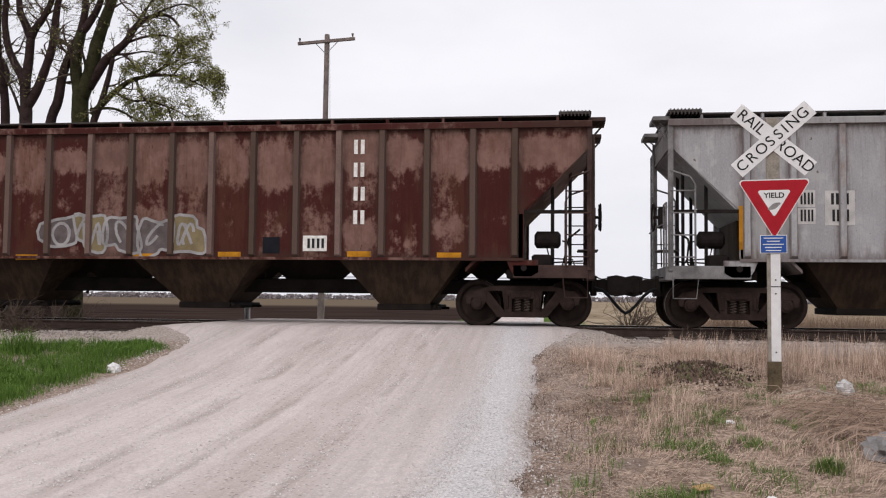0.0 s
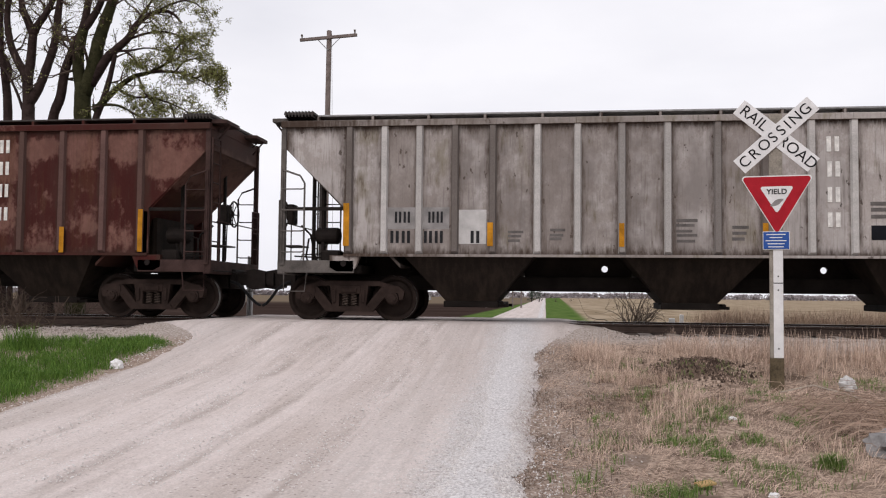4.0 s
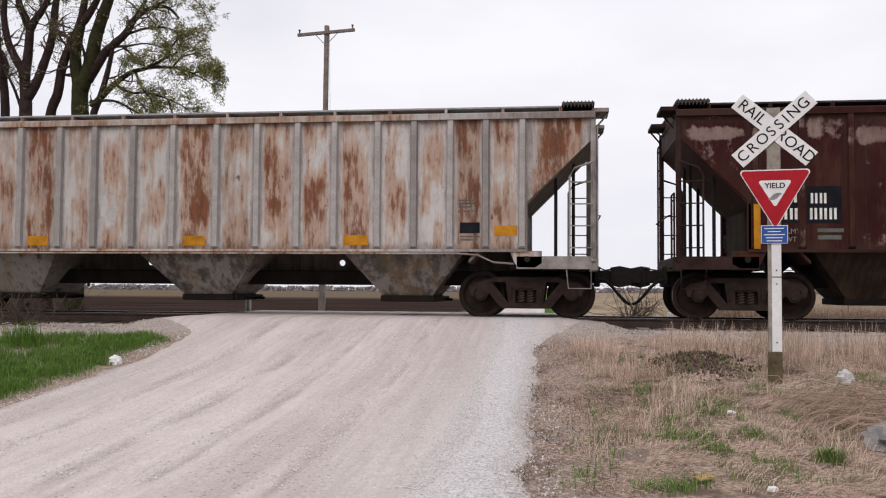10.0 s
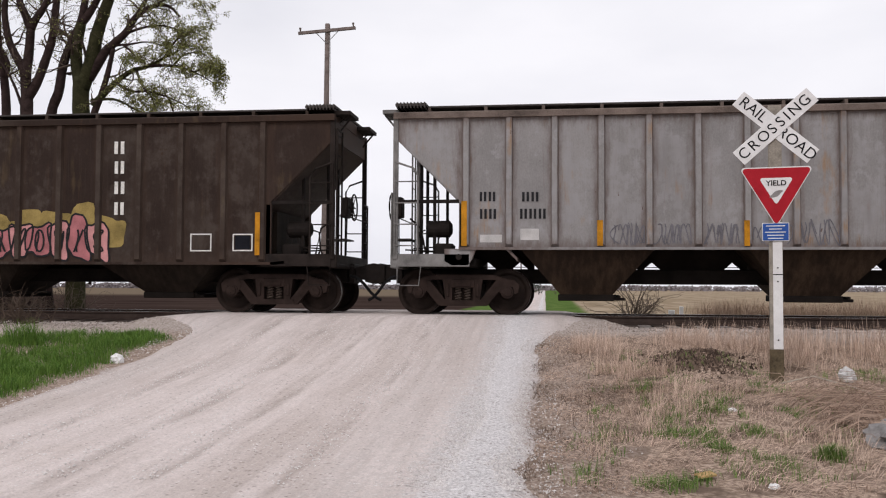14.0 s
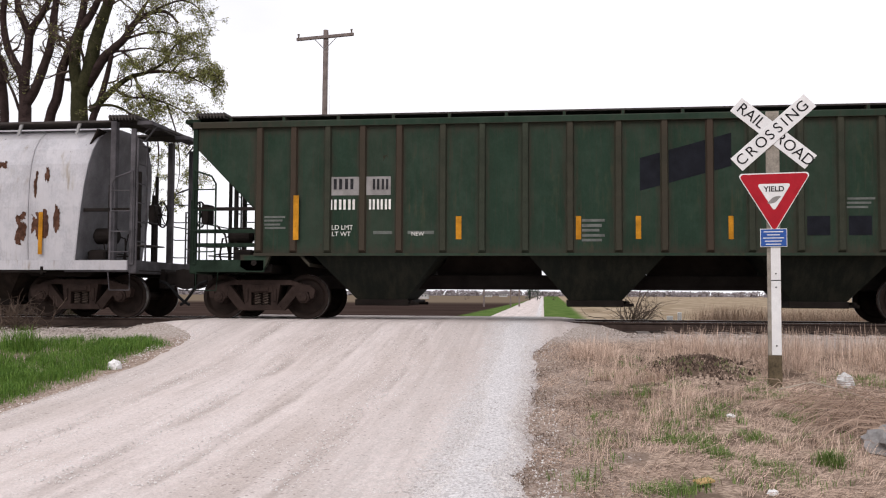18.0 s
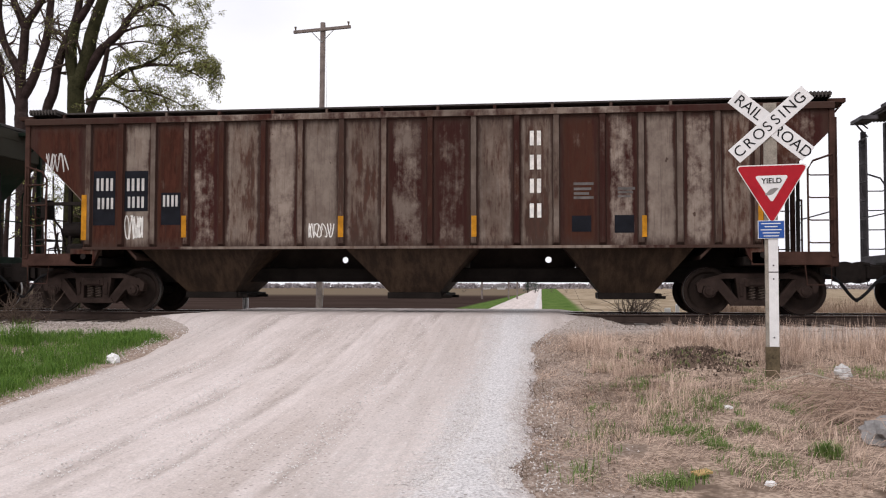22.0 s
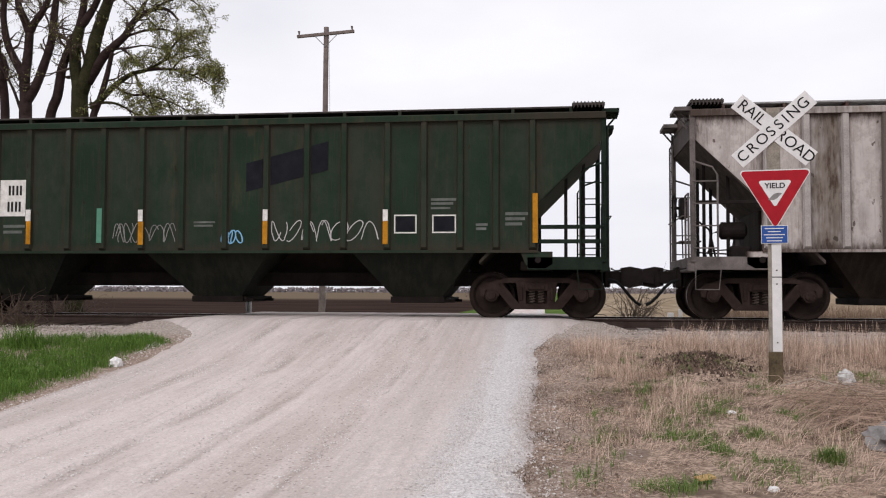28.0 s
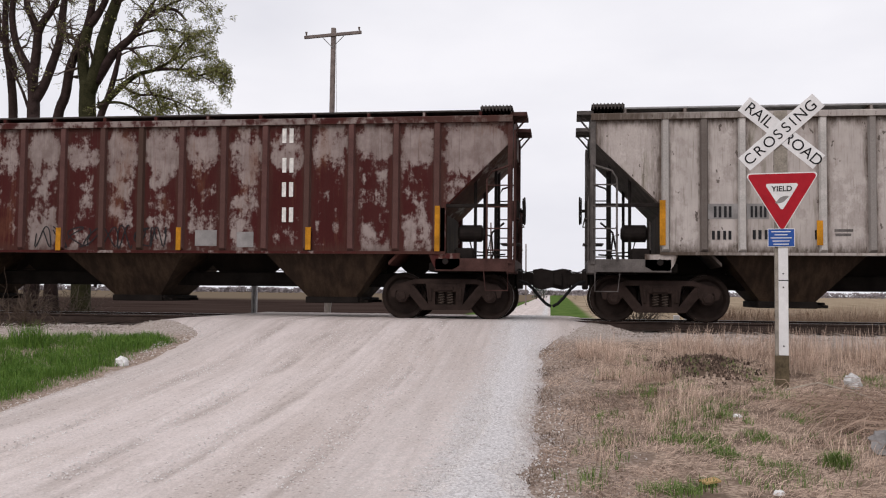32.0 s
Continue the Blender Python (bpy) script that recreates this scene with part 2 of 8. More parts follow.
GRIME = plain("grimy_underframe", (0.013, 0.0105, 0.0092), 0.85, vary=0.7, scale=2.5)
TRUCK = plain("rusty_cast_steel", (0.029, 0.0195, 0.0165), 0.8, vary=0.6, scale=4)
SPRING = plain("dusty_spring_steel", (0.075, 0.058, 0.048), 0.7, vary=0.5)
WHEEL = plain("brown_wheel_steel", (0.021, 0.0145, 0.012), 0.7, vary=0.6, scale=5)
TREAD = plain("worn_steel", (0.26, 0.25, 0.24), 0.4, 0.8, vary=0.3)
BLACK = plain("black_iron", (0.017, 0.0135, 0.0122), 0.7, vary=0.5)
RUBBER = plain("black_rubber", (0.012, 0.012, 0.013), 0.6, vary=0.3)
GRATE = plain("dull_grating", (0.06, 0.053, 0.05), 0.75, vary=0.5)
GALV = plain("galvanised_steel", (0.30, 0.30, 0.30), 0.55, 0.4, vary=0.4)
YELLOW = plain("yellow_reflective_tape", (0.42, 0.185, 0.014), 0.5, vary=0.55, scale=5)
WHITE = plain("white_lettering_paint", (0.68, 0.67, 0.64), 0.6, vary=0.35, scale=9)
INK = plain("black_lettering_paint", (0.022, 0.022, 0.024), 0.6, vary=0.4)
PATCH = plain("dark_paint_patch", (0.009, 0.010, 0.014), 0.6, vary=0.6, scale=4)
CREAM = plain("cream_paint_patch", (0.42, 0.34, 0.25), 0.65, vary=0.5, scale=4)
PALE = plain("pale_grey_patch", (0.48, 0.47, 0.46), 0.65, vary=0.35, scale=4)
DULL = plain("dull_grey_patch", (0.24, 0.23, 0.225), 0.65, vary=0.45, scale=4)
BLUESPRAY = plain("blue_spray", (0.20, 0.42, 0.62), 0.5, vary=0.3)
PINKSPRAY = plain("pink_spray", (0.55, 0.26, 0.26), 0.5, vary=0.5, scale=3)
ROSESPRAY = plain("rose_spray", (0.40, 0.15, 0.16), 0.5, vary=0.5, scale=3)
GOLDSPRAY = plain("ochre_spray", (0.27, 0.20, 0.07), 0.55, vary=0.6, scale=3)
GREYSPRAY = plain("silver_spray", (0.30, 0.29, 0.29), 0.5, vary=0.5, scale=3)

# ---- building tools ----
class Shape:
    """Points and faces gathered into one mesh."""

    def __init__(self):
        self.v, self.f = [], []

    def add(self, pts, faces):
        k = len(self.v)
        self.v += [tuple(p) for p in pts]
        self.f += [tuple(i + k for i in f) for f in faces]
        return self

    def box(self, x0, x1, y0, y1, z0, z1):
        p = [(x, y, z) for z in (z0, z1) for y in (y0, y1) for x in (x0, x1)]
        return self.add(p, [(0, 2, 3, 1), (4, 5, 7, 6), (0, 1, 5, 4), (2, 6, 7, 3), (0, 4, 6, 2), (1, 3, 7, 5)])

    def slab(self, x0, x1, y0, y1, z0, z1, c=0.01):
        """A box with chamfered edges all round its top and upright edges."""
        q = lambda e, z: [(x0 + e, y0, z), (x1 - e, y0, z), (x1, y0 + e, z), (x1, y1 - e, z), (x1 - e, y1, z), (x0 + e, y1, z), (x0, y1 - e, z), (x0, y0 + e, z)]
        d = lambda z: [(x0 + 2 * c, y0 + c, z), (x1 - 2 * c, y0 + c, z), (x1 - c, y0 + 2 * c, z), (x1 - c, y1 - 2 * c, z), (x1 - 2 * c, y1 - c, z), (x0 + 2 * c, y1 - c, z), (x0 + c, y1 - 2 * c, z), (x0 + c, y0 + 2 * c, z)]
        return self.loft([d(z0), q(c, z0 + c), q(c, z1 - c), d(z1)])

    def loft(self, rings, caps=True, closed=True):
        k, n = len(self.v), len(rings[0])
        for r in rings:
            self.v += [tuple(p) for p in r]
        for j in range(len(rings) - 1):
            for i in range(n if closed else n - 1):
                a, b = k + j * n + i, k + j * n + (i + 1) % n
                self.f.append((a, b, b + n, a + n))
        if caps:
            self.f.append(tuple(k + i for i in reversed(range(n))))
            self.f.append(tuple(k + (len(rings) - 1) * n + i for i in range(n)))
        return self

    def prism(self, pts, y0, y1):
        """An outline in x and z, drawn out from y0 to y1."""
        return self.loft([[(x, y0, z) for x, z in pts], [(x, y1, z) for x, z in pts]])

    def wedge(self, pts, x0, x1):
        """An outline in y and z, drawn out from x0 to x1."""
        return self.loft([[(x0, y, z) for y, z in pts], [(x1, y, z) for y, z in pts]])

    def rod(self, pts, r, n=6, taper=None):
        pts = [Vector(p) for p in pts]
        rings = []
        for i, p in enumerate(pts):
            d = (pts[min(i + 1, len(pts) - 1)] - pts[max(i - 1, 0)]).normalized()
            a = d.cross(Vector((0, 0, 1)) if abs(d.z) < 0.9 else Vector((1, 0, 0))).normalized()
            b = d.cross(a)
            rr = r if taper is None else taper[i]
            rings.append([p + rr * (math.cos(2 * math.pi * k / n) * a + math.sin(2 * math.pi * k / n) * b) for k in range(n)])
        return self.loft(rings)

    def disc(self, x, z, rings, n=28):
        """A turned body about an axis along y; rings of (y, radius)."""
        return self.loft([[(x + r * math.cos(2 * math.pi * k / n), y, z + r * math.sin(2 * math.pi * k / n)) for k in range(n)] for y, r in rings])

    def mesh(self, name, mat, smooth=False):
        me = bpy.data.meshes.new(name)
        me.from_pydata(self.v, [], self.f)
        me.validate()
        if smooth:
            me.polygons.foreach_set("use_smooth", [True] * len(me.polygons))
        me.materials.append(mat)
        bm = bmesh.new()
        bm.from_mesh(me)
        bmesh.ops.recalc_face_normals(bm, faces=bm.faces)
        bm.to_mesh(me)
        bm.free()
        return me


def part(name, shape, mat, parent, label="", at=None, smooth=False):
    """Links a shape (or a ready mesh) as one mesh object under a thing or a part."""
    me = shape if isinstance(shape, bpy.types.Mesh) else shape.mesh(name, mat, smooth)
    ob = new(name, me)
    ob.parent = parent
    if at is not None:
        ob.location = at
    return tagged(ob, label)


def thing(name, label, category, group="", at=(0, 0, 0), kind=""):
    ob = new(name)
    ob.location = at
    ob.empty_display_size = 0.3
    return tagged(ob, label, category, group, kind)


def solo(name, shape, mat, label, category, group="", kind="", smooth=False):
    ob = new(name, shape if isinstance(shape, bpy.types.Mesh) else shape.mesh(name, mat, smooth))
    return tagged(ob, label, category, group, kind)


def lettering(name, body, size, mat, parent, m, bold=0.0, label=""):
    """Writing in the built-in font, centred at the pose m, as a mesh."""
    cu = bpy.data.curves.new(name, "FONT")
    cu.body, cu.size, cu.align_x, cu.align_y = body, size, "CENTER", "CENTER"
    cu.extrude, cu.offset = 0.0015, bold
    tmp = bpy.data.objects.new(name, cu)
    me = bpy.data.meshes.new_from_object(tmp)
    bpy.data.objects.remove(tmp)
    me.materials.clear()
    me.materials.append(mat)
    ob = new(name, me)
    ob.parent = parent
    ob.matrix_basis = m
    return tagged(ob, label)

TRACK_Y = 19.0

# ---- ground, road and track ----
RISE = ((-400, -1.4), (-40, -1.3), (0, -1.08), (6, -0.97), (9, -0.83), (12.5, -0.57), (14.8, -0.25), (16.4, -0.04), (21.6, -0.03), (26, -0.6), (40, -1.7), (98, -2.2), (3000, -2.2))


def base_height(y):
    for (a, p), (b, q) in zip(RISE, RISE[1:]):
        if y <= b:
            f = max(0.0, (y - a) / (b - a))
            return p + (q - p) * f
    return RISE[-1][1]


def ease(a, b, v):
    u = min(1.0, max(0.0, (v - a) / (b - a)))
    return u * u * (3 - 2 * u)


def road_left(y):
    return -6.05 - 0.0192 * y - 1.3 * (ease(14.7, 16.8, y) - ease(20.8, 30, y)) - 0.45 * ease(21, 26, y)


def road_right(y):
    return -0.1 - 0.0185 * y + 0.9 * (ease(14.0, 17.0, y) - ease(20.8, 30, y)) + 0.25 * ease(21, 26, y)


MOUND = (1.85, 13.0)


def height(x, y):
    z = base_height(y)
    off = max(road_left(y) - x, x - road_right(y), 0.0)
    e = ease(0.0, 1.2, off)
    if y < 60:
        z += e * (0.10 * (1 - 0.8 * ease(15.5, 17, y)) * (noise.noise((x * 0.35, y * 0.35, 0))) + 0.05 * noise.noise((x * 1.3, y * 1.3, 4)))
    # the bank beside the track lies lower than the crossing
    z -= e * 0.05 * (ease(13.0, 15.5, y) - ease(22.5, 25, y)) + e * 0.17 * (ease(15.2, 17.0, y) - ease(21.0, 22.8, y))
    # the hollow that the sign stands in
    z -= 0.10 * math.exp(-(((x - 2.81) / 0.45) ** 2 + ((y - 12.4) / 0.5) ** 2))
    # raised dirt
    z += (0.13 + 0.07 * noise.noise((x * 3.1, y * 3.1, 8))) * math.exp(-(((x - MOUND[0]) / 0.6) ** 2 + ((y - MOUND[1]) / 0.7) ** 2)) * e
    return z


def ground_material():
    m, n, l, p = material("mixed_ground", 0.95)
    p.inputs["Specular IOR Level"].default_value = 0.0
    co = n.new("ShaderNodeNewGeometry").outputs["Position"]
    sep = n.new("ShaderNodeSeparateXYZ")
    l.new(co, sep.inputs[0])
    big = noise_node(n, l, co, 0.35, 5)
    mid = noise_node(n, l, co, 2.3, 6)
    fine = noise_node(n, l, co, 26, 5)
    wob = calc(n, l, "MULTIPLY", calc(n, l, "SUBTRACT", big, 0.5), 2.0)
    x = calc(n, l, "ADD", sep.outputs[0], calc(n, l, "MULTIPLY", wob, 0.6))
    y = sep.outputs[1]
    soil = blend(n, l, step(n, l, mid, 0.35, 0.65), (0.135, 0.098, 0.075), (0.28, 0.215, 0.17))
    straw = blend(n, l, step(n, l, fine, 0.35, 0.65), (0.20, 0.143, 0.108), (0.47, 0.365, 0.29))
    near = blend(n, l, step(n, l, mid, 0.38, 0.55), soil, straw)
    spill = calc(n, l, "ADD", calc(n, l, "ADD", x, calc(n, l, "MULTIPLY", y, 0.0185)), calc(n, l, "MULTIPLY", calc(n, l, "SUBTRACT", mid, 0.5), 1.2))
    spill = calc(n, l, "MULTIPLY", calc(n, l, "SUBTRACT", 1.0, step(n, l, spill, -0.1, 1.0)), step(n, l, fine, 0.46, 0.62))
    foot = calc(n, l, "ADD", calc(n, l, "ADD", x, calc(n, l, "MULTIPLY", y, 0.0185)), calc(n, l, "MULTIPLY", calc(n, l, "SUBTRACT", mid, 0.5), 0.8))
    near = blend(n, l, calc(n, l, "MULTIPLY", calc(n, l, "SUBTRACT", 1.0, step(n, l, foot, 0.2, 1.1)), 0.85), near, blend(n, l, step(n, l, fine, 0.35, 0.65), (0.22, 0.162, 0.128), (0.40, 0.32, 0.27)))
    near = blend(n, l, calc(n, l, "MULTIPLY", spill, 0.2), near, (0.44, 0.39, 0.35))
    # behind the track: ploughed land to one side, dry grass to the other
    furrow = noise_node(n, l, co, 0.10, 6, (0.5, 3.0, 1.0))
    plough = blend(n, l, step(n, l, furrow, 0.35, 0.65), (0.030, 0.020, 0.017), (0.056, 0.039, 0.033))
    prairie = blend(n, l, step(n, l, noise_node(n, l, co, 0.25, 6, (1, 0.35, 1)), 0.35, 0.65), (0.24, 0.185, 0.125), (0.36, 0.29, 0.21))
    plough = blend(n, l, step(n, l, y, 230.0, 330.0), plough, (0.16, 0.125, 0.09))
    side = step(n, l, x, -4.0, -3.0)
    far = blend(n, l, side, plough, prairie)
    edge = calc(n, l, "ABSOLUTE", calc(n, l, "ADD", calc(n, l, "ADD", x, 4.3), calc(n, l, "MULTIPLY", y, 0.0055)))
    verge = calc(n, l, "SUBTRACT", 1.0, step(n, l, edge, 7.0, 8.4))
    grass = blend(n, l, step(n, l, noise_node(n, l, co, 0.5, 5), 0.35, 0.65), (0.058, 0.105, 0.026), (0.115, 0.168, 0.05))
    far = blend(n, l, verge, far, grass)
    back = step(n, l, y, 23.0, 26.0)
    col = blend(n, l, back, near, far)
    bank = calc(n, l, "SUBTRACT", 1.0, step(n, l, calc(n, l, "ABSOLUTE", calc(n, l, "SUBTRACT", y, 19.0)), 3.5, 4.7))
    col = blend(n, l, bank, col, blend(n, l, step(n, l, fine, 0.4, 0.6), (0.30, 0.255, 0.225), (0.49, 0.43, 0.39)))
    l.new(col, p.inputs["Base Color"])
    bump(n, l, p, calc(n, l, "ADD", fine, calc(n, l, "MULTIPLY", mid, 2)), 0.7, 0.03)
    return m


RUTS = ((-3.71, 0.17), (-1.93, 0.12), (-2.95, 0.09), (-4.75, 0.11))


def gravel_material():
    """Pale crushed limestone, packed brown in the wheel tracks and loose and white along one edge."""
    m, n, l, p = material("crushed_stone_road", 0.95)
    p.inputs["Specular IOR Level"].default_value = 0.0
    co = n.new("ShaderNodeNewGeometry").outputs["Position"]
    sep = n.new("ShaderNodeSeparateXYZ")
    l.new(co, sep.inputs[0])
    x = calc(n, l, "ADD", sep.outputs[0], calc(n, l, "MULTIPLY", sep.outputs[1], 0.0192))
    along = n.new("ShaderNodeCombineXYZ")
    l.new(x, along.inputs[0])
    l.new(sep.outputs[1], along.inputs[1])
    al = along.outputs[0]
    big = noise_node(n, l, al, 1.0, 4, (1.1, 0.10, 1))
    mid = noise_node(n, l, al, 1.0, 6, (2.6, 0.9, 1), 5)
    fine = noise_node(n, l, co, 42, 6, (1, 0.8, 1), 0, None, 0.75)
    grain = noise_node(n, l, co, 14, 5, (1, 0.7, 1), 8, None, 0.7)
    lines = noise_node(n, l, al, 1.0, 7, (7.0, 0.30, 1), 4, None, 0.7)
    col = blend(n, l, step(n, l, big, 0.3, 0.7), (0.555, 0.485, 0.455), (0.66, 0.59, 0.565))
    col = blend(n, l, calc(n, l, "MULTIPLY", step(n, l, mid, 0.45, 0.72), 0.30), col, (0.47, 0.40, 0.365))
    col = blend(n, l, calc(n, l, "MULTIPLY", step(n, l, lines, 0.44, 0.66), 0.34), col, (0.38, 0.325, 0.295))
    swath = noise_node(n, l, al, 1.0, 6, (1.9, 0.13, 1), 12, None, 0.65)
    col = blend(n, l, calc(n, l, "MULTIPLY", step(n, l, swath, 0.50, 0.62), 0.42), col, (0.70, 0.625, 0.595))
    col = blend(n, l, calc(n, l, "MULTIPLY", calc(n, l, "SUBTRACT", 1.0, step(n, l, swath, 0.36, 0.47)), 0.42), col, (0.475, 0.41, 0.375))
    blot = noise_node(n, l, al, 1.0, 5, (0.9, 0.5, 1), 15, None, 0.65)
    col = blend(n, l, calc(n, l, "MULTIPLY", step(n, l, blot, 0.52, 0.68), 0.25), col, (0.50, 0.425, 0.385))
    # ruts that run along the road
    wx = calc(n, l, "ADD", x, calc(n, l, "MULTIPLY", calc(n, l, "SUBTRACT", mid, 0.5), 0.30))
    rut = None
    for c, w in RUTS:
        d = calc(n, l, "SUBTRACT", 1.0, step(n, l, calc(n, l, "ABSOLUTE", calc(n, l, "SUBTRACT", wx, c)), 0.0, w))
        rut = d if rut is None else calc(n, l, "MAXIMUM", rut, d)
    rut = calc(n, l, "MULTIPLY", rut, step(n, l, noise_node(n, l, al, 1.0, 5, (1.6, 0.5, 1), 9), 0.42, 0.62))
    col = blend(n, l, calc(n, l, "MULTIPLY", rut, 0.48), col, (0.31, 0.262, 0.232))
    # loose grey stone between the last rut and the white strip, and along the other edge
    loose = calc(n, l, "MULTIPLY", step(n, l, wx, -1.95, -1.5), step(n, l, grain, 0.40, 0.60))
    loose = calc(n, l, "MAXIMUM", loose, calc(n, l, "MULTIPLY", calc(n, l, "SUBTRACT", 1.0, step(n, l, wx, -5.6, -4.9)), step(n, l, grain, 0.40, 0.60)))
    col = blend(n, l, calc(n, l, "MULTIPLY", loose, 0.45), col, (0.42, 0.385, 0.365))
    # loose white stone, thin and ragged at its edges
    ragged = calc(n, l, "ADD", wx, calc(n, l, "MULTIPLY", calc(n, l, "SUBTRACT", grain, 0.5), 0.75))
    ragged = calc(n, l, "ADD", ragged, calc(n, l, "MULTIPLY", calc(n, l, "SUBTRACT", blot, 0.5), 0.5))
    white = calc(n, l, "SUBTRACT", 1.0, step(n, l, calc(n, l, "ABSOLUTE", calc(n, l, "ADD", ragged, 0.50)), 0.08, 0.60))
    col = blend(n, l, calc(n, l, "MULTIPLY", white, 0.9), col, blend(n, l, step(n, l, fine, 0.34, 0.66), (0.43, 0.415, 0.415), (0.72, 0.70, 0.70)))
    soil = calc(n, l, "MAXIMUM", step(n, l, ragged, -0.24, 0.10), calc(n, l, "SUBTRACT", 1.0, step(n, l, ragged, -6.25, -5.7)))
    soil = calc(n, l, "MULTIPLY", soil, calc(n, l, "SUBTRACT", 1.0, step(n, l, sep.outputs[1], 12.8, 14.6)))
    brown = blend(n, l, step(n, l, fine, 0.40, 0.66), (0.19, 0.140, 0.112), (0.38, 0.305, 0.255))
    col = blend(n, l, calc(n, l, "MULTIPLY", soil, 0.85), col, brown)
    # single stones, some pale and some dark
    stone = n.new("ShaderNodeTexVoronoi")
    stone.inputs["Scale"].default_value = 27
    l.new(co, stone.inputs["Vector"])
    pick = n.new("ShaderNodeSeparateColor")
    l.new(stone.outputs["Color"], pick.inputs[0])
    round_ = calc(n, l, "SUBTRACT", 1.0, step(n, l, stone.outputs["Distance"], 0.22, 0.5))
    pale = calc(n, l, "MULTIPLY", round_, step(n, l, pick.outputs[0], 0.82, 0.86))
    dark = calc(n, l, "MULTIPLY", round_, step(n, l, pick.outputs[1], 0.80, 0.86))
    col = blend(n, l, calc(n, l, "MULTIPLY", calc(n, l, "MULTIPLY", pale, calc(n, l, "SUBTRACT", 1.0, soil)), 0.40), col, (0.74, 0.715, 0.695))
    col = blend(n, l, calc(n, l, "MULTIPLY", calc(n, l, "MULTIPLY", dark, step(n, l, swath, 0.60, 0.42)), 0.75), col, (0.25, 0.215, 0.195))
    tone = calc(n, l, "ADD", calc(n, l, "ADD", calc(n, l, "MULTIPLY", fine, 0.75), calc(n, l, "MULTIPLY", grain, 0.35)), 0.45)
    col = blend(n, l, 1.0, col, tone, "MULTIPLY")
    l.new(col, p.inputs["Base Color"])
    h = calc(n, l, "ADD", calc(n, l, "MULTIPLY", round_, 0.5), calc(n, l, "ADD", fine, grain))
    bump(n, l, p, h, 0.55, 0.016)
    return m


def sheet(xs, ys, zf):
    s = Shape()
    s.v = [(x, y, zf(x, y)) for y in ys for x in xs]
    w = len(xs)
    s.f = [(j * w + i, j * w + i + 1, (j + 1) * w + i + 1, (j + 1) * w + i) for j in range(len(ys) - 1) for i in range(w - 1)]
    return s


def spread(stops):
    out = []
    for a, b, d in stops:
        k = max(1, round((b - a) / d))
        out += [a + (b - a) * i / k for i in range(k)]
    return out + [stops[-1][1]]


GROUND = ground_material()
GRAVEL = gravel_material()
gx = spread(((-2500, -200, 460), (-200, -40, 16), (-40, -12, 2), (-12, 8, 0.25), (8, 40, 2), (40, 200, 16), (200, 2500, 460)))
gy = spread(((-400, -20, 40), (-20, 2, 1.0), (2, 26, 0.25), (26, 100, 3), (100, 500, 50), (500, 4000, 500)))
solo("ground", sheet(gx, gy, height), GROUND, "dry farmland soil with straw and ploughed field beyond the track", "ground", kind="structure", smooth=True)

road_ys = spread(((-30, 2, 1.0), (2, 26, 0.25), (26, 100, 3), (100, 1200, 40)))
rs = Shape()
W = 48
for y in road_ys:
    a, b = road_left(y), road_right(y)
    a += 0.16 * noise.noise((0, y * 0.8, 3)) + 0.12 * noise.noise((0, y * 5, 3))
    b += 0.16 * noise.noise((5, y * 0.9, 3)) + 0.14 * noise.noise((5, y * 4.5, 3))
    for i in range(W + 1):
        f = i / W
        x = a + (b - a) * f
        u = x + 0.0192 * y
        ruts = sum(-0.022 * math.exp(-((u - c + 0.08 * noise.noise((c, y * 0.3, 1))) / w) ** 2) for c, w in RUTS)
        win = 0.028 * math.exp(-((u + 0.38) / 0.28) ** 2)
        edge = 0.02 - 0.05 * (ease(0.06, 0.0, f) + ease(0.94, 1.0, f))
        flat = 1 - (ease(16.0, 17.2, y) - ease(21.2, 22.5, y))
        rs.v.append((x, y, base_height(y) + edge + 0.02 + (ruts + win + 0.012 * noise.noise((x * 1.7, y * 0.8, 7))) * flat))
w = W + 1
rs.f = [(j * w + i, j * w + i + 1, (j + 1) * w + i + 1, (j + 1) * w + i) for j in range(len(road_ys) - 1) for i in range(W)]
solo("road", rs, GRAVEL, "pale crushed limestone road with wheel ruts over the railway", "road", kind="structure", smooth=True)

# track: two rails on ties in a ballast bed
RAIL = plain("rusty_rail", (0.045, 0.032, 0.027), 0.7, vary=0.5)
RAILTOP = plain("bright_rail_head", (0.42, 0.41, 0.40), 0.3, 0.9, vary=0.2)
TIE = plain("weathered_tie", (0.075, 0.060, 0.052), 0.9, vary=0.6, scale=4)
STONE = plain("ballast_stone", (0.45, 0.40, 0.37), 0.9, vary=0.7, scale=3)
track = tagged(new("railway_track"), "single railway track with rusty rails on timber ties", "railway track", kind="structure")
for y in (TRACK_Y - 0.7525, TRACK_Y + 0.7525):
    head = [(-0.036, -0.035), (-0.036, -0.006), (-0.028, 0.0), (0.028, 0.0), (0.036, -0.006), (0.036, -0.035), (0.009, -0.05), (0.009, -0.145), (0.07, -0.165), (0.07, -0.176), (-0.07, -0.176), (-0.07, -0.165), (-0.009, -0.145), (-0.009, -0.05)]
    part("rail", Shape().wedge([(y + a, b) for a, b in head], -300, 300), RAIL, track)
    part("rail_head", Shape().wedge([(y - 0.025, 0.0), (y - 0.025, 0.0015), (y + 0.025, 0.0015), (y + 0.025, 0.0)], -300, 300), RAILTOP, track, "bright worn rail head")
tie_mesh = Shape().slab(-0.115, 0.115, -1.3, 1.3, -0.36, -0.18, 0.012).mesh("tie", TIE)
rt = random.Random(4)
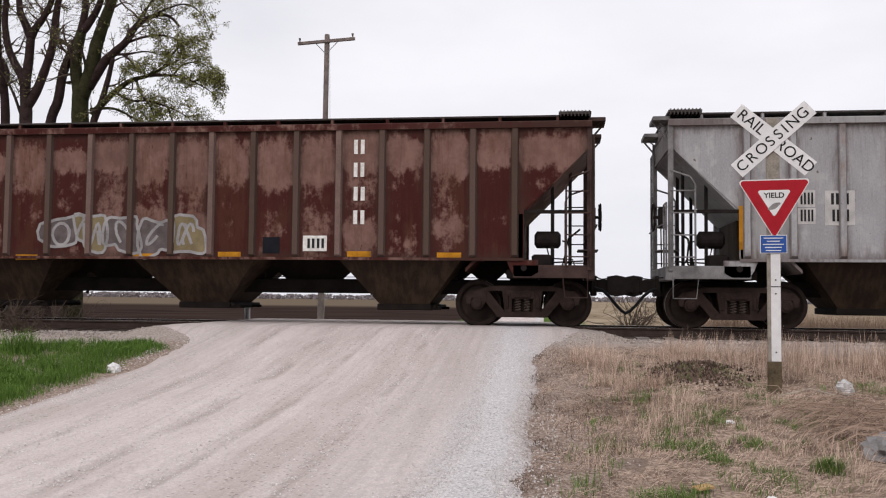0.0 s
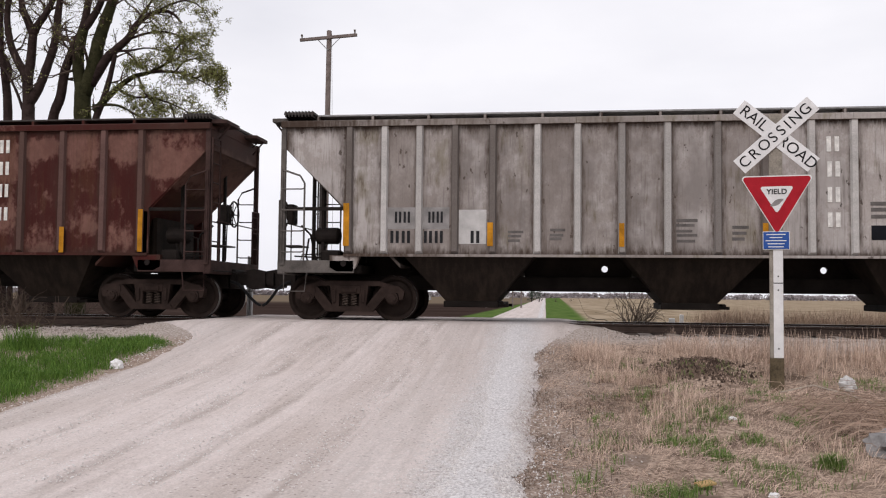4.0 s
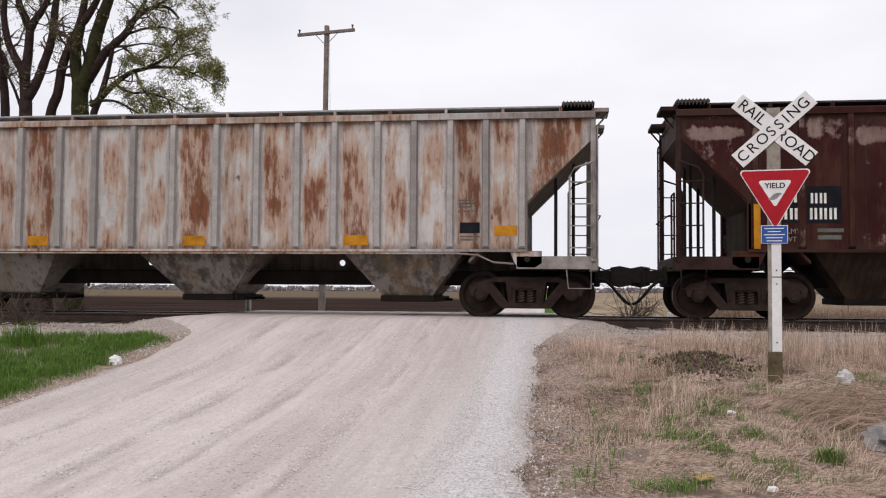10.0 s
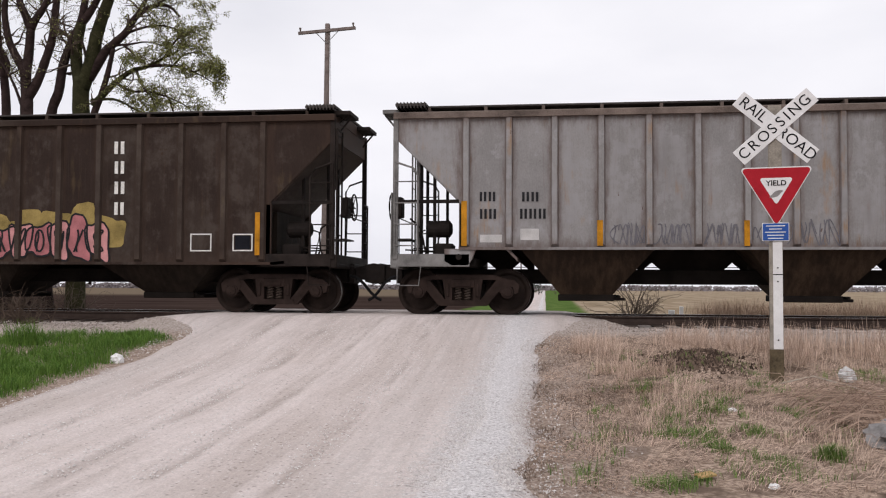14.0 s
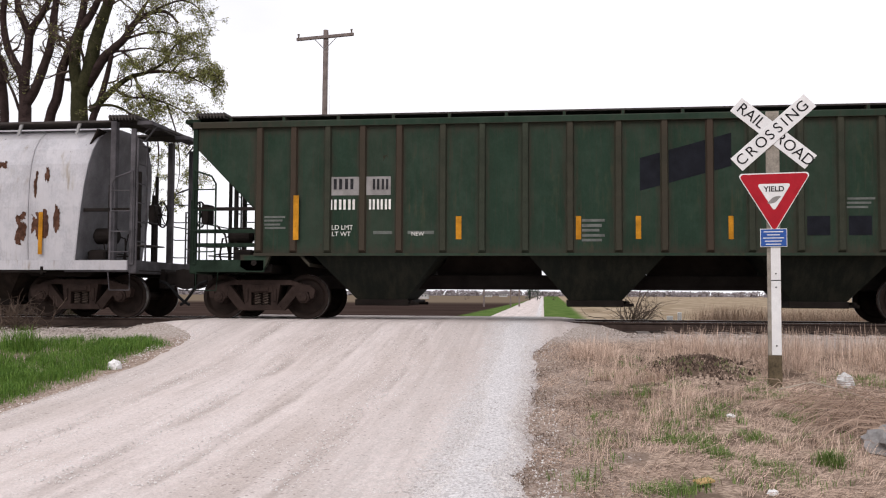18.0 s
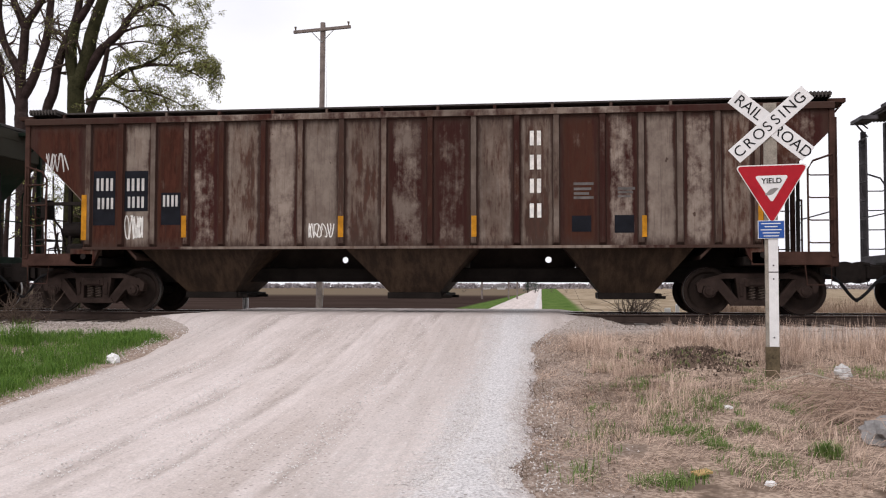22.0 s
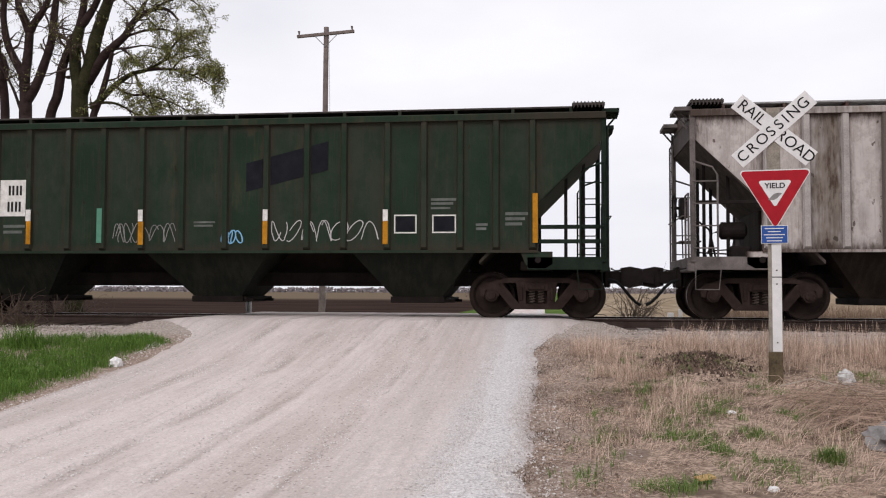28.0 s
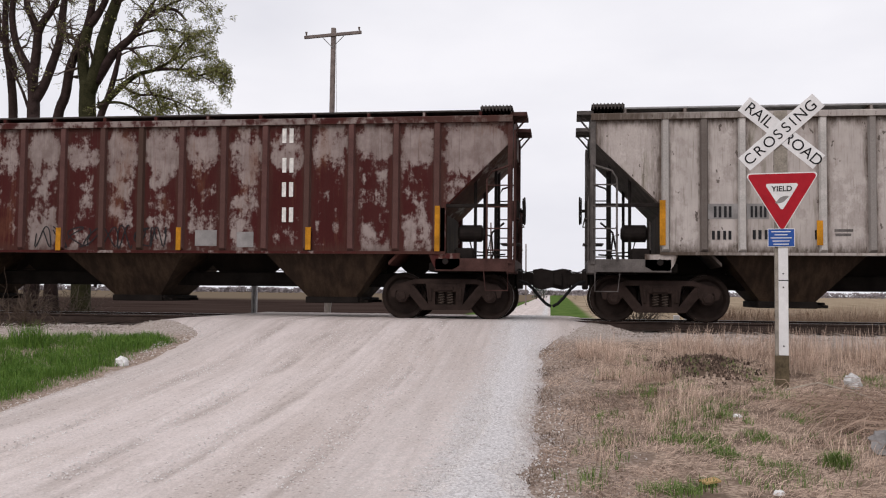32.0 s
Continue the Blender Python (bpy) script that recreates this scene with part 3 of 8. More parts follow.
for k in range(120):
    x = -34 + 0.52 * k
    if not (road_left(19) - 0.2 < x < road_right(19) + 0.2):
        ob = part("tie", tie_mesh, TIE, track, at=(x + rt.uniform(-0.03, 0.03), TRACK_Y + rt.uniform(-0.05, 0.05), 0))
        ob.rotation_euler = (0, 0, rt.uniform(-0.02, 0.02))
bed = Shape()
bed.wedge([(TRACK_Y - 2.9, -0.55), (TRACK_Y - 1.6, -0.215), (TRACK_Y + 1.6, -0.215), (TRACK_Y + 2.9, -0.55)], -300, road_left(19) - 0.1)
bed.wedge([(TRACK_Y - 2.9, -0.55), (TRACK_Y - 1.6, -0.215), (TRACK_Y + 1.6, -0.215), (TRACK_Y + 2.9, -0.55)], road_right(19) + 0.1, 300)
part("ballast_bed", bed, STONE, track)


def pebbles(name, count, place, size, mat, label, rng, cat="gravel"):
    s = Shape()
    for _ in range(count):
        x, y, z = place(rng)
        r = size * rng.uniform(0.5, 1.5)
        a, q = rng.uniform(0, 6.3), rng.uniform(0.5, 0.9)
        c, d = math.cos(a) * r, math.sin(a) * r
        t = rng.uniform(-0.3, 0.3) * r
        s.add([(x + c, y + d, z), (x - d * q, y + c * q, z + t * 0.4), (x - c, y - d, z), (x + d * q, y - c * q, z), (x + t, y + t, z + r * q), (x, y, z - r * 0.6)],
              [(0, 1, 4), (1, 2, 4), (2, 3, 4), (3, 0, 4), (1, 0, 5), (2, 1, 5), (3, 2, 5), (0, 3, 5)])
    return solo(name, s, mat, label, cat, kind="stuff")


def mixed(name, a, b, power=1.0, rough=0.9):
    """Loose pieces, each with a tone of its own between two colours."""
    m, n, l, p = material(name, rough)
    isl = n.new("ShaderNodeNewGeometry").outputs["Random Per Island"]
    l.new(blend(n, l, calc(n, l, "POWER", isl, power), a, b), p.inputs["Base Color"])
    return m


PEBBLE = mixed("pale_limestone_chips", (0.45, 0.41, 0.39), (0.73, 0.705, 0.69), 0.7)
CHIP = mixed("ballast_chips", (0.20, 0.165, 0.14), (0.52, 0.46, 0.42), 1.1)
GRIT = mixed("earthy_grit", (0.20, 0.15, 0.12), (0.62, 0.57, 0.53), 1.6)


def on_ballast(r):
    x = r.choice((r.uniform(-26, road_left(19) - 0.3), r.uniform(road_right(19) + 0.3, 14)))
    y = r.uniform(15.6, 17.75)
    z = max(-0.215 - max(0.0, (TRACK_Y - 1.6 - y)) * 0.243, height(x, y))
    return x, y, z + 0.005


def on_edge(r):
    y = 6.5 + 10 * r.random() ** 1.5
    u = min(-0.52 + r.gauss(0, 0.22), -0.14 - 0.16 * r.random())
    return u - 0.0192 * y, y, base_height(y) + 0.05


def on_road(r):
    y = 6.5 + 10 * r.random() ** 1.3
    u = r.uniform(-6.3, 0.15)
    for _ in range(3):
        if noise.noise((u * 2.2, y * 0.3, 6)) > -0.12:
            break
        u = r.uniform(-6.3, 0.15)
    return u - 0.0192 * y, y, base_height(y) + 0.035


def on_shoulder(r):
    y = 6.5 + 9.5 * r.random() ** 1.3
    x = road_right(y) + abs(r.gauss(0, 0.42)) - 0.2
    return x, y, max(height(x, y), base_height(y) - 0.02) + 0.01


pebbles("ballast_stones", 15000, on_ballast, 0.021, CHIP, "loose pale ballast stones beside the rails", random.Random(1))
pebbles("loose_white_gravel", 14000, on_edge, 0.0075, PEBBLE, "loose white limestone gravel along the road edge", random.Random(2))
pebbles("scattered_gravel", 10000, on_road, 0.0095, PEBBLE, "scattered limestone chips on the packed road", random.Random(3))
pebbles("shoulder_gravel", 2200, on_shoulder, 0.0095, GRIT, "limestone chips spilt on the road shoulder", random.Random(5))


# ---- grasses ----
def blades(s, rng, x, y, z, n, length, lean, width, spread_r, curl=0.5):
    for _ in range(n):
        a, r = rng.uniform(0, 6.3), spread_r * rng.random() ** 0.5
        bx, by = x + r * math.cos(a), y + r * math.sin(a)
        h = length * rng.uniform(0.5, 1.25)
        d = rng.uniform(0, 6.3)
        t = lean * rng.uniform(0.2, 1.4)
        ux, uy = math.cos(d), math.sin(d)
        vx, vy = -uy * width, ux * width
        m1 = (bx + ux * h * t * 0.35, by + uy * h * t * 0.35, z + h * 0.55)
        top = (bx + ux * h * t, by + uy * h * t, z + h * (1 - curl * t * 0.5))
        s.add([(bx - vx, by - vy, z - 0.03), (bx + vx, by + vy, z - 0.03), (m1[0] + vx * 0.7, m1[1] + vy * 0.7, m1[2]), (m1[0] - vx * 0.7, m1[1] - vy * 0.7, m1[2]), top],
              [(0, 1, 2, 3), (3, 2, 4)])


def leafy(name, a, b, rough=0.7, power=1.0):
    m, n, l, p = material(name, rough)
    isl = n.new("ShaderNodeNewGeometry").outputs["Random Per Island"]
    col = blend(n, l, calc(n, l, "POWER", isl, power), a, b)
    l.new(col, p.inputs["Base Color"])
    return m


DRY = leafy("dry_straw", (0.125, 0.082, 0.061), (0.73, 0.555, 0.44), power=1.15)
STALK = leafy("brown_bent_stalks", (0.15, 0.098, 0.074), (0.56, 0.42, 0.33))
PALE_STRAW = leafy("pale_tall_straw", (0.21, 0.145, 0.110), (0.76, 0.585, 0.47), power=0.85)
WEED = leafy("dead_brown_weeds", (0.055, 0.036, 0.027), (0.22, 0.155, 0.115))
LUSH = leafy("spring_grass", (0.045, 0.110, 0.018), (0.155, 0.255, 0.05))
SHOOT = leafy("young_shoots", (0.06, 0.115, 0.025), (0.20, 0.275, 0.085))
rg = random.Random(8)

def on_mound(x, y, k=1.0):
    return ((x - MOUND[0]) / 0.55) ** 2 + ((y - MOUND[1] + 0.2) / 0.65) ** 2 < k


def strand(s, x, y, z, d, length, rise, width, sag, rng):
    """One dry leaf that leaves the ground along d, arches and comes down again."""
    ux, uy = math.cos(d), math.sin(d)
    vx, vy = -uy * width, ux * width
    c, q = math.cos(rise), math.sin(rise)
    pts = []
    for f in (0.0, 0.45, 0.8):
        out, up = length * f * c, length * (f * q - sag * f * f)
        w = 1 - 0.45 * f
        px, py, pz = x + ux * out, y + uy * out, max(z - 0.02, z + up) + (0.004 if f else -0.03)
        pts += [(px - vx * w, py - vy * w, pz), (px + vx * w, py + vy * w, pz + width * 0.6)]
    pts.append((x + ux * length * c, y + uy * length * c, max(z, z + length * (q - sag))))
    s.add(pts, [(0, 1, 3, 2), (2, 3, 5, 4), (4, 5, 6)])


def lay(x, y):
    """The way the straw leans at a place."""
    return 3.4 * noise.noise((x * 0.8, y * 0.6, 17)) + 1.2 * noise.noise((x * 2.6, y * 2.0, 19)) + 0.4


# matted straw over the whole verge
s = Shape()
for _ in range(30000):
    y = 6.7 + 8.0 * rg.random() ** 1.15
    x = road_right(y) + 5.3 * rg.random() ** 1.1
    thick = noise.noise((x * 1.5, y * 1.2, 11)) + 0.5 * noise.noise((x * 4.0, y * 3.2, 12))
    edge_in = ease(-0.1, 0.7, x - road_right(y))
    if thick > -0.30 + 0.55 * (1 - edge_in) and not on_mound(x, y, 0.9 * rg.random()):
        strand(s, x, y, height(x, y) + 0.02 * rg.random(), lay(x, y) + rg.gauss(0, 0.75), rg.uniform(0.07, 0.24), rg.uniform(0.05, 0.6), 0.0020, rg.uniform(0.05, 0.5), rg)
solo("matted_dry_grass", s, DRY, "flattened matted straw beside the road", "dry grass", kind="stuff")

# tussocks: upright fans of pale straw, thick towards the track and along the shoulder
s = Shape()
for _ in range(1500):
    y = 7.2 + 7.2 * rg.random() ** 0.8
    x = road_right(y) + 0.5 + 7.5 * rg.random() ** 1.2
    off = x - road_right(y)
    back = ease(11.0, 14.3, y) * ease(0.6, 1.9, off)
    near_edge = ease(8.6, 10.0, y) * math.exp(-((off - 1.0) / 0.45) ** 2)
    tuft = noise.noise((x * 1.1, y * 0.8, 2)) + 0.6 * noise.noise((x * 2.6, y * 2.1, 5))
    if tuft + 0.55 * back + 0.38 * near_edge < 0.30 + 0.25 * rg.random() or on_mound(x, y, 1.1):
        continue
    tall = 0.15 + 0.10 * max(0.0, tuft) + 0.20 * back + 0.10 * near_edge
    z, d0, r = height(x, y), lay(x, y), rg.uniform(0.04, 0.13)
    for _ in range(rg.randrange(16, 34)):
        a, q = rg.uniform(0, 6.3), r * rg.random() ** 0.5
        strand(s, x + q * math.cos(a), y + q * math.sin(a), z, a * 0.35 + d0 + rg.gauss(0, 1.0), tall * rg.uniform(0.55, 1.5), rg.gauss(1.15, 0.28), 0.0021, rg.uniform(0.0, 0.45), rg)
solo("tall_dry_grass", s, PALE_STRAW, "tall pale dry grass on the bank below the track", "dry grass", kind="stuff")

# the fringe of thin tall stems before the rails
s = Shape()
for _ in range(2600):
    y = 13.3 + 1.3 * rg.random()
    x = 0.9 + 6.0 * rg.random() ** 0.85
    high = ease(2.4, 3.3, x) * (0.6 + 0.4 * noise.noise((x * 1.7, 0, 3)))
    if noise.noise((x * 0.9, y * 0.6, 23)) + 0.3 * high > 0.0:
        strand(s, x, y, height(x, y), rg.uniform(0, 6.3), rg.uniform(0.14, 0.34) * (1 + high), rg.gauss(1.35, 0.16), 0.0026, rg.uniform(0, 0.25), rg)
solo("trackside_grass", s, PALE_STRAW, "thin pale grass stems along the foot of the ballast", "dry grass", kind="stuff")

# dead brown weeds and bits of stem in the straw
s = Shape()
for _ in range(6500):
    y = 6.8 + 7.4 * rg.random()
    x = road_right(y) - 0.05 + 5.0 * rg.random() ** 1.5
    if noise.noise((x * 1.9, y * 1.5, 41)) > 0.05 or on_mound(x, y, 1.3):
        strand(s, x, y, height(x, y) + 0.015, rg.uniform(0, 6.3), rg.uniform(0.04, 0.16), rg.uniform(0.0, 0.7), 0.0026, rg.uniform(0.0, 0.3), rg)
solo("dead_weeds", s, WEED, "broken brown weed stems in the straw", "dead weeds", kind="stuff")

# long stalks bent over in a heap at the verge's far corner
s = Shape()
for _ in range(430):
    x0, y0 = 3.25 + rg.gauss(0, 0.32), 9.5 + rg.gauss(0, 0.6)
    z0 = height(x0, y0) + rg.uniform(0.0, 0.10)
    h = rg.uniform(0.3, 0.95)
    d = rg.gauss(2.7, 0.75) if rg.random() < 0.7 else rg.uniform(0, 6.3)
    c, q, top = math.cos(d) * h, math.sin(d) * h, rg.uniform(0.12, 0.34) * h
    s.rod([(x0, y0, z0), (x0 + c * 0.25, y0 + q * 0.2, z0 + top), (x0 + c * 0.6, y0 + q * 0.5, z0 + top * 1.05), (x0 + c * 0.9, y0 + q * 0.8, z0 + top * 0.5), (x0 + c * 1.05, y0 + q, z0 - 0.02)], 0.0028, 3)
solo("bent_stalks", s, STALK, "long bent dry stalks heaped over the verge", "dry grass", kind="stuff")
s = Shape()
for _ in range(6400):
    y = 7.5 + 8.8 * rg.random()
    lim = -6.22 - 0.0192 * y - 0.5 * ease(14.3, 15.2, y) - 0.25 * noise.noise((0, y * 1.1, 9)) - 0.14 * noise.noise((3, y * 4, 9))
    x = lim - 6.0 * rg.random() ** 1.5
    far_edge = 15.1 - 0.55 * max(0.0, -7.6 - x) ** 0.8 + 0.25 * noise.noise((x, 0, 3))
    if y < far_edge:
        young = ease(0.0, 0.35, lim - x)
        blades(s, rg, x, y, height(x, y), 4 + int(8 * young), (0.06 + 0.085 * young) + 0.07 * noise.noise((x * 1.5, y * 1.5, 0)), 0.75, 0.0036, 0.12)
blades(s, rg, -8.6, 13.6, height(-8.6, 13.6), 300, 0.38, 0.55, 0.005, 0.28)
solo("green_grass_verge", s, LUSH, "lush green spring grass beside the road", "grass", kind="stuff")
s = Shape()
for x, y, q, r in ((0.93, 13.17, 12, 0.12), (0.90, 11.04, 16, 0.16), (1.12, 9.98, 20, 0.16), (1.13, 8.86, 24, 0.16), (1.30, 8.55, 18, 0.14), (1.62, 10.31, 18, 0.18), (1.45, 10.7, 10, 0.14), (1.34, 8.10, 22, 0.13), (0.74, 6.95, 22, 0.16), (0.95, 7.0, 14, 0.12), (1.78, 8.87, 12, 0.10), (2.33, 9.77, 14, 0.12), (4.09, 12.57, 20, 0.2), (3.6, 12.3, 10, 0.16), (1.72, 9.87, 14, 0.14), (0.34, 8.31, 8, 0.14), (0.16, 7.18, 10, 0.12), (1.67, 7.60, 14, 0.13), (1.0, 9.3, 10, 0.14), (2.45, 11.2, 8, 0.16)):
    for _ in range(11):
        u, v = x + rg.gauss(0, r * 0.8), y + rg.gauss(0, r * 1.3)
        blades(s, rg, u, v, height(u, v) + 0.015, q, 0.075, 1.3, 0.0034, r * 0.6)
for _ in range(60):
    u, v = 2.21 + rg.gauss(0, 0.05), 7.84 + rg.gauss(0, 0.06)
    blades(s, rg, u, v, height(u, v) + 0.01, 8, 0.12, 0.9, 0.0030, 0.03)
for _ in range(1300):
    u, v = 0.3 + 3.6 * rg.random(), 6.8 + 6.2 * rg.random()
    if noise.noise((u * 1.7, v * 1.3, 33)) > 0.05:
        blades(s, rg, u, v, height(u, v) + 0.02, 5, 0.055, 1.4, 0.0032, 0.06)
PRAIRIE = leafy("prairie_straw", (0.26, 0.185, 0.135), (0.46, 0.345, 0.255))
p_ = Shape()
for _ in range(5200):
    y = 23.6 + 7.0 * rg.random()
    x = 3.6 + 0.1 * (y - 24) + 20.0 * rg.random()
    blades(p_, rg, x, y, height(x, y), 6, 0.5 + 0.09 * (y - 23) + 0.12 * noise.noise((x * 0.6, y * 0.6, 3)), 0.45, 0.006, 0.25)
solo("prairie_grass", p_, PRAIRIE, "tall tan dry grass beyond the track", "dry grass", kind="stuff")
solo("green_shoots", s, SHOOT, "low green shoots in the dry grass", "grass", kind="stuff")

# ---- rolling stock ----
RIBS_16 = [s * x for s, xs in ((-1, (6.62, 5.78, 4.9, 4.01, 3.11, 2.2, 1.3, 0.42)), (1, (0.42, 1.3, 2.2, 3.07, 3.95, 4.85, 5.76, 6.58))) for x in xs]
RIBS_18 = [s * x for s, xs in ((-1, (6.66, 5.95, 5.25, 4.54, 3.8, 2.93, 2.16, 1.32, 0.46)), (1, (0.46, 1.32, 2.16, 2.92, 3.8, 4.53, 5.25, 5.95, 6.66))) for x in xs]
CORNER, END, EAVE, HALF = 6.76, 8.04, 4.0, 1.46
WHEEL_R, AXLE, PIVOT = 0.457, 0.886, 6.72
TRAIN_Y = 19.0
shared = {}


def once(key, make):
    if key not in shared:
        shared[key] = make()
    return shared[key]


def coil():
    s = Shape()
    turns, seg = 5, 8
    s.rod([(0.055 * math.cos(2 * math.pi * i / seg), 0.055 * math.sin(2 * math.pi * i / seg), 0.26 * i / (turns * seg)) for i in range(turns * seg + 1)], 0.014, 4)
    return s.mesh("spring", SPRING)


def side_frame_mesh():
    s = Shape()
    y0, y1 = -0.07, 0.07
    s.prism([(-0.98, 0.60), (-0.62, 0.70), (0.62, 0.70), (0.98, 0.60), (0.98, 0.69), (0.6, 0.80), (-0.6, 0.80), (-0.98, 0.69)], y0, y1)
    for e in (-1, 1):
        s.prism([(e * 0.86, 0.64), (e * 0.66, 0.68), (e * 0.30, 0.24), (e * 0.48, 0.18)], y0, y1)
        s.prism([(e * 0.40, 0.72), (e * 0.21, 0.72), (e * 0.21, 0.26), (e * 0.34, 0.26)], y0 - 0.02, y1)
        s.slab(e * 0.30 - 0.03, e * 0.30 + 0.03, y0 - 0.05, y0 - 0.015, 0.36, 0.62, 0.01)
        s.prism([(e * 1.10, 0.44), (e * 1.13, 0.60), (e * 1.02, 0.70), (e * 0.74, 0.70), (e * 0.70, 0.60), (e * 0.74, 0.44), (e * 0.80, 0.42), (e * 0.82, 0.56), (e * 1.0, 0.56), (e * 1.03, 0.42)], y0 - 0.015, y1 + 0.015)
    s.prism([(-0.46, 0.18), (0.46, 0.18), (0.40, 0.29), (-0.40, 0.29)], y0 - 0.03, y1 + 0.03)
    s.slab(-0.24, 0.24, y0 - 0.035, y1, 0.54, 0.71, 0.015)
    s.slab(-0.16, 0.16, y0 - 0.06, y0 - 0.03, 0.57, 0.66, 0.01)
    return s.mesh("side_frame", TRUCK)


def wheel_mesh():
    s = Shape()
    r = WHEEL_R
    s.disc(0, 0, [(-0.085, 0.09), (-0.085, 0.13), (-0.035, 0.17), (-0.015, 0.34), (-0.065, 0.385), (-0.07, r - 0.012), (-0.06, r), (0.04, r + 0.003), (0.05, r + 0.024), (0.07, r + 0.02), (0.072, 0.385), (0.03, 0.34), (0.02, 0.17), (0.08, 0.12)], 36)
    me = s.mesh("wheel", WHEEL)
    me.materials.append(TREAD)
    for p in me.polygons:
        if abs(Vector((p.center.x, 0, p.center.z)).length - r) < 0.006 and abs(p.normal.y) < 0.4:
            p.material_index = 1
    return me


def axle_mesh():
    return Shape().disc(0, 0, [(-0.99, 0.075), (-0.78, 0.085), (-0.6, 0.09), (0, 0.08), (0.6, 0.09), (0.78, 0.085), (0.99, 0.075)], 16).mesh("axle", WHEEL)


def bearing_mesh():
    s = Shape().disc(0, 0, [(-0.17, 0.06), (-0.165, 0.085), (-0.13, 0.095), (-0.125, 0.125), (0.03, 0.125), (0.05, 0.1)], 20)
    for k in range(3):
        a = 2 * math.pi * k / 3
        s.disc(0.05 * math.cos(a), 0.05 * math.sin(a), [(-0.185, 0.012), (-0.165, 0.016)], 6)
    return s.mesh("bearing_cap", TRUCK)


def glyph(x, z, w, h, y, th=0.004):
    """One plain mark the size of a character: two upright bars with a stencil gap."""
    s = Shape()
    for e in (-1, 1):
        c = x + e * w * 0.32
        s.box(c - w * 0.18, c + w * 0.18, y - th, y, z - h / 2, z + h / 2)
    return s


def ribbon(s, pts, w, y, th=0.003):
    """A flat stroke of paint along points in x and z."""
    pts = [Vector(p) for p in pts]
    a, b = [], []
    for i, p in enumerate(pts):
        d = pts[min(i + 1, len(pts) - 1)] - pts[max(i - 1, 0)]
        q = Vector((-d.y, d.x)).normalized() * w / 2
        a.append(p + q)
        b.append(p - q)
    k = len(s.v)
    n = len(pts)
    s.v += [(p.x, y - 0.008 * i / n, p.y) for i, p in enumerate(a)] + [(p.x, y - 0.008 * i / n, p.y) for i, p in enumerate(b)]
    s.f += [(k + i, k + i + 1, k + n + i + 1, k + n + i) for i in range(n - 1)]


def scrawl(rng, s, x0, x1, z0, z1, n, w, y):
    """Looping strokes that fill a stretch of the side, as sprayed writing does."""
    step_x = (x1 - x0) / n
    for i in range(n):
        cx, cz = x0 + (i + 0.5) * step_x, (z0 + z1) / 2
        rx, rz = step_x * rng.uniform(0.42, 0.6), (z1 - z0) * rng.uniform(0.38, 0.52)
        p, q, a, b = rng.uniform(0, 6.3), rng.uniform(0, 6.3), rng.choice((1, 1, 2)), rng.choice((1, 2, 2, 3))
        ribbon(s, [(cx + rx * math.cos(a * u + p) * rng.uniform(0.94, 1.06), cz + rz * math.sin(b * u + q)) for u in [5.2 * k / 22 for k in range(23)]], w, y)
        if rng.random() < 0.5:
            e = rng.uniform(-0.2, 0.2) * step_x
            ribbon(s, [(cx + e + 0.1 * step_x * math.sin(k), cz + rz * (1 - k / 3)) for k in range(7)], w, y)


def bubble(rng, s, cx, cz, rx, rz, y):
    """A filled, swollen sprayed shape."""
    n = 26
    p = [rng.uniform(0, 6.3) for _ in range(3)]
    ring = []
    for k in range(n):
        a = 2 * math.pi * k / n
        q = 1 + 0.16 * math.sin(2 * a + p[0]) + 0.14 * math.sin(3 * a + p[1]) + 0.07 * math.sin(5 * a + p[2])
        sx = abs(math.cos(a)) ** 0.6 * (1 if math.cos(a) > 0 else -1)
        sz = abs(math.sin(a)) ** 0.6 * (1 if math.sin(a) > 0 else -1)
        ring.append((cx + rx * q * sx, cz + rz * q * sz))
    s.add([(x, y, z) for x, z in ring] + [(cx, y, cz)], [(k, (k + 1) % n, n) for k in range(n)])
    return ring + ring[:2]


def ladder(car, mat, x, y, dx, dy, z0, z1, rungs, name="ladder", lean=0.0, slope=0.0):
    """Two stiles and loose rungs; the second stile stands off by dx, dy."""
    s = Shape()
    s.rod([(x, y, z0), (x, y, z1)], 0.021, 5)
    s.rod([(x + dx, y + dy, z0), (x + dx, y + dy, z1 - slope), (x + dx * 0.8, y + dy * 0.8, z1 - slope * 0.45), (x, y, z1)], 0.021, 5)
    lad = part(name, s, mat, car)
    for k in range(rungs):
        z = z0 + 0.2 + (z1 - slope - z0 - 0.3) * k / max(1, rungs - 1)
        out = 0.05 if dy == 0 else 0.0
        sy = -1 if y < 0 else 1
        part("rung", Shape().rod([(x, y, z), (x + dx * 0.1, y + dy * 0.1 + sy * out, z - 0.02), (x + dx * 0.9, y + dy * 0.9 + sy * out, z - 0.02), (x + dx, y + dy, z)], 0.014, 5), mat, lad)
    return lad


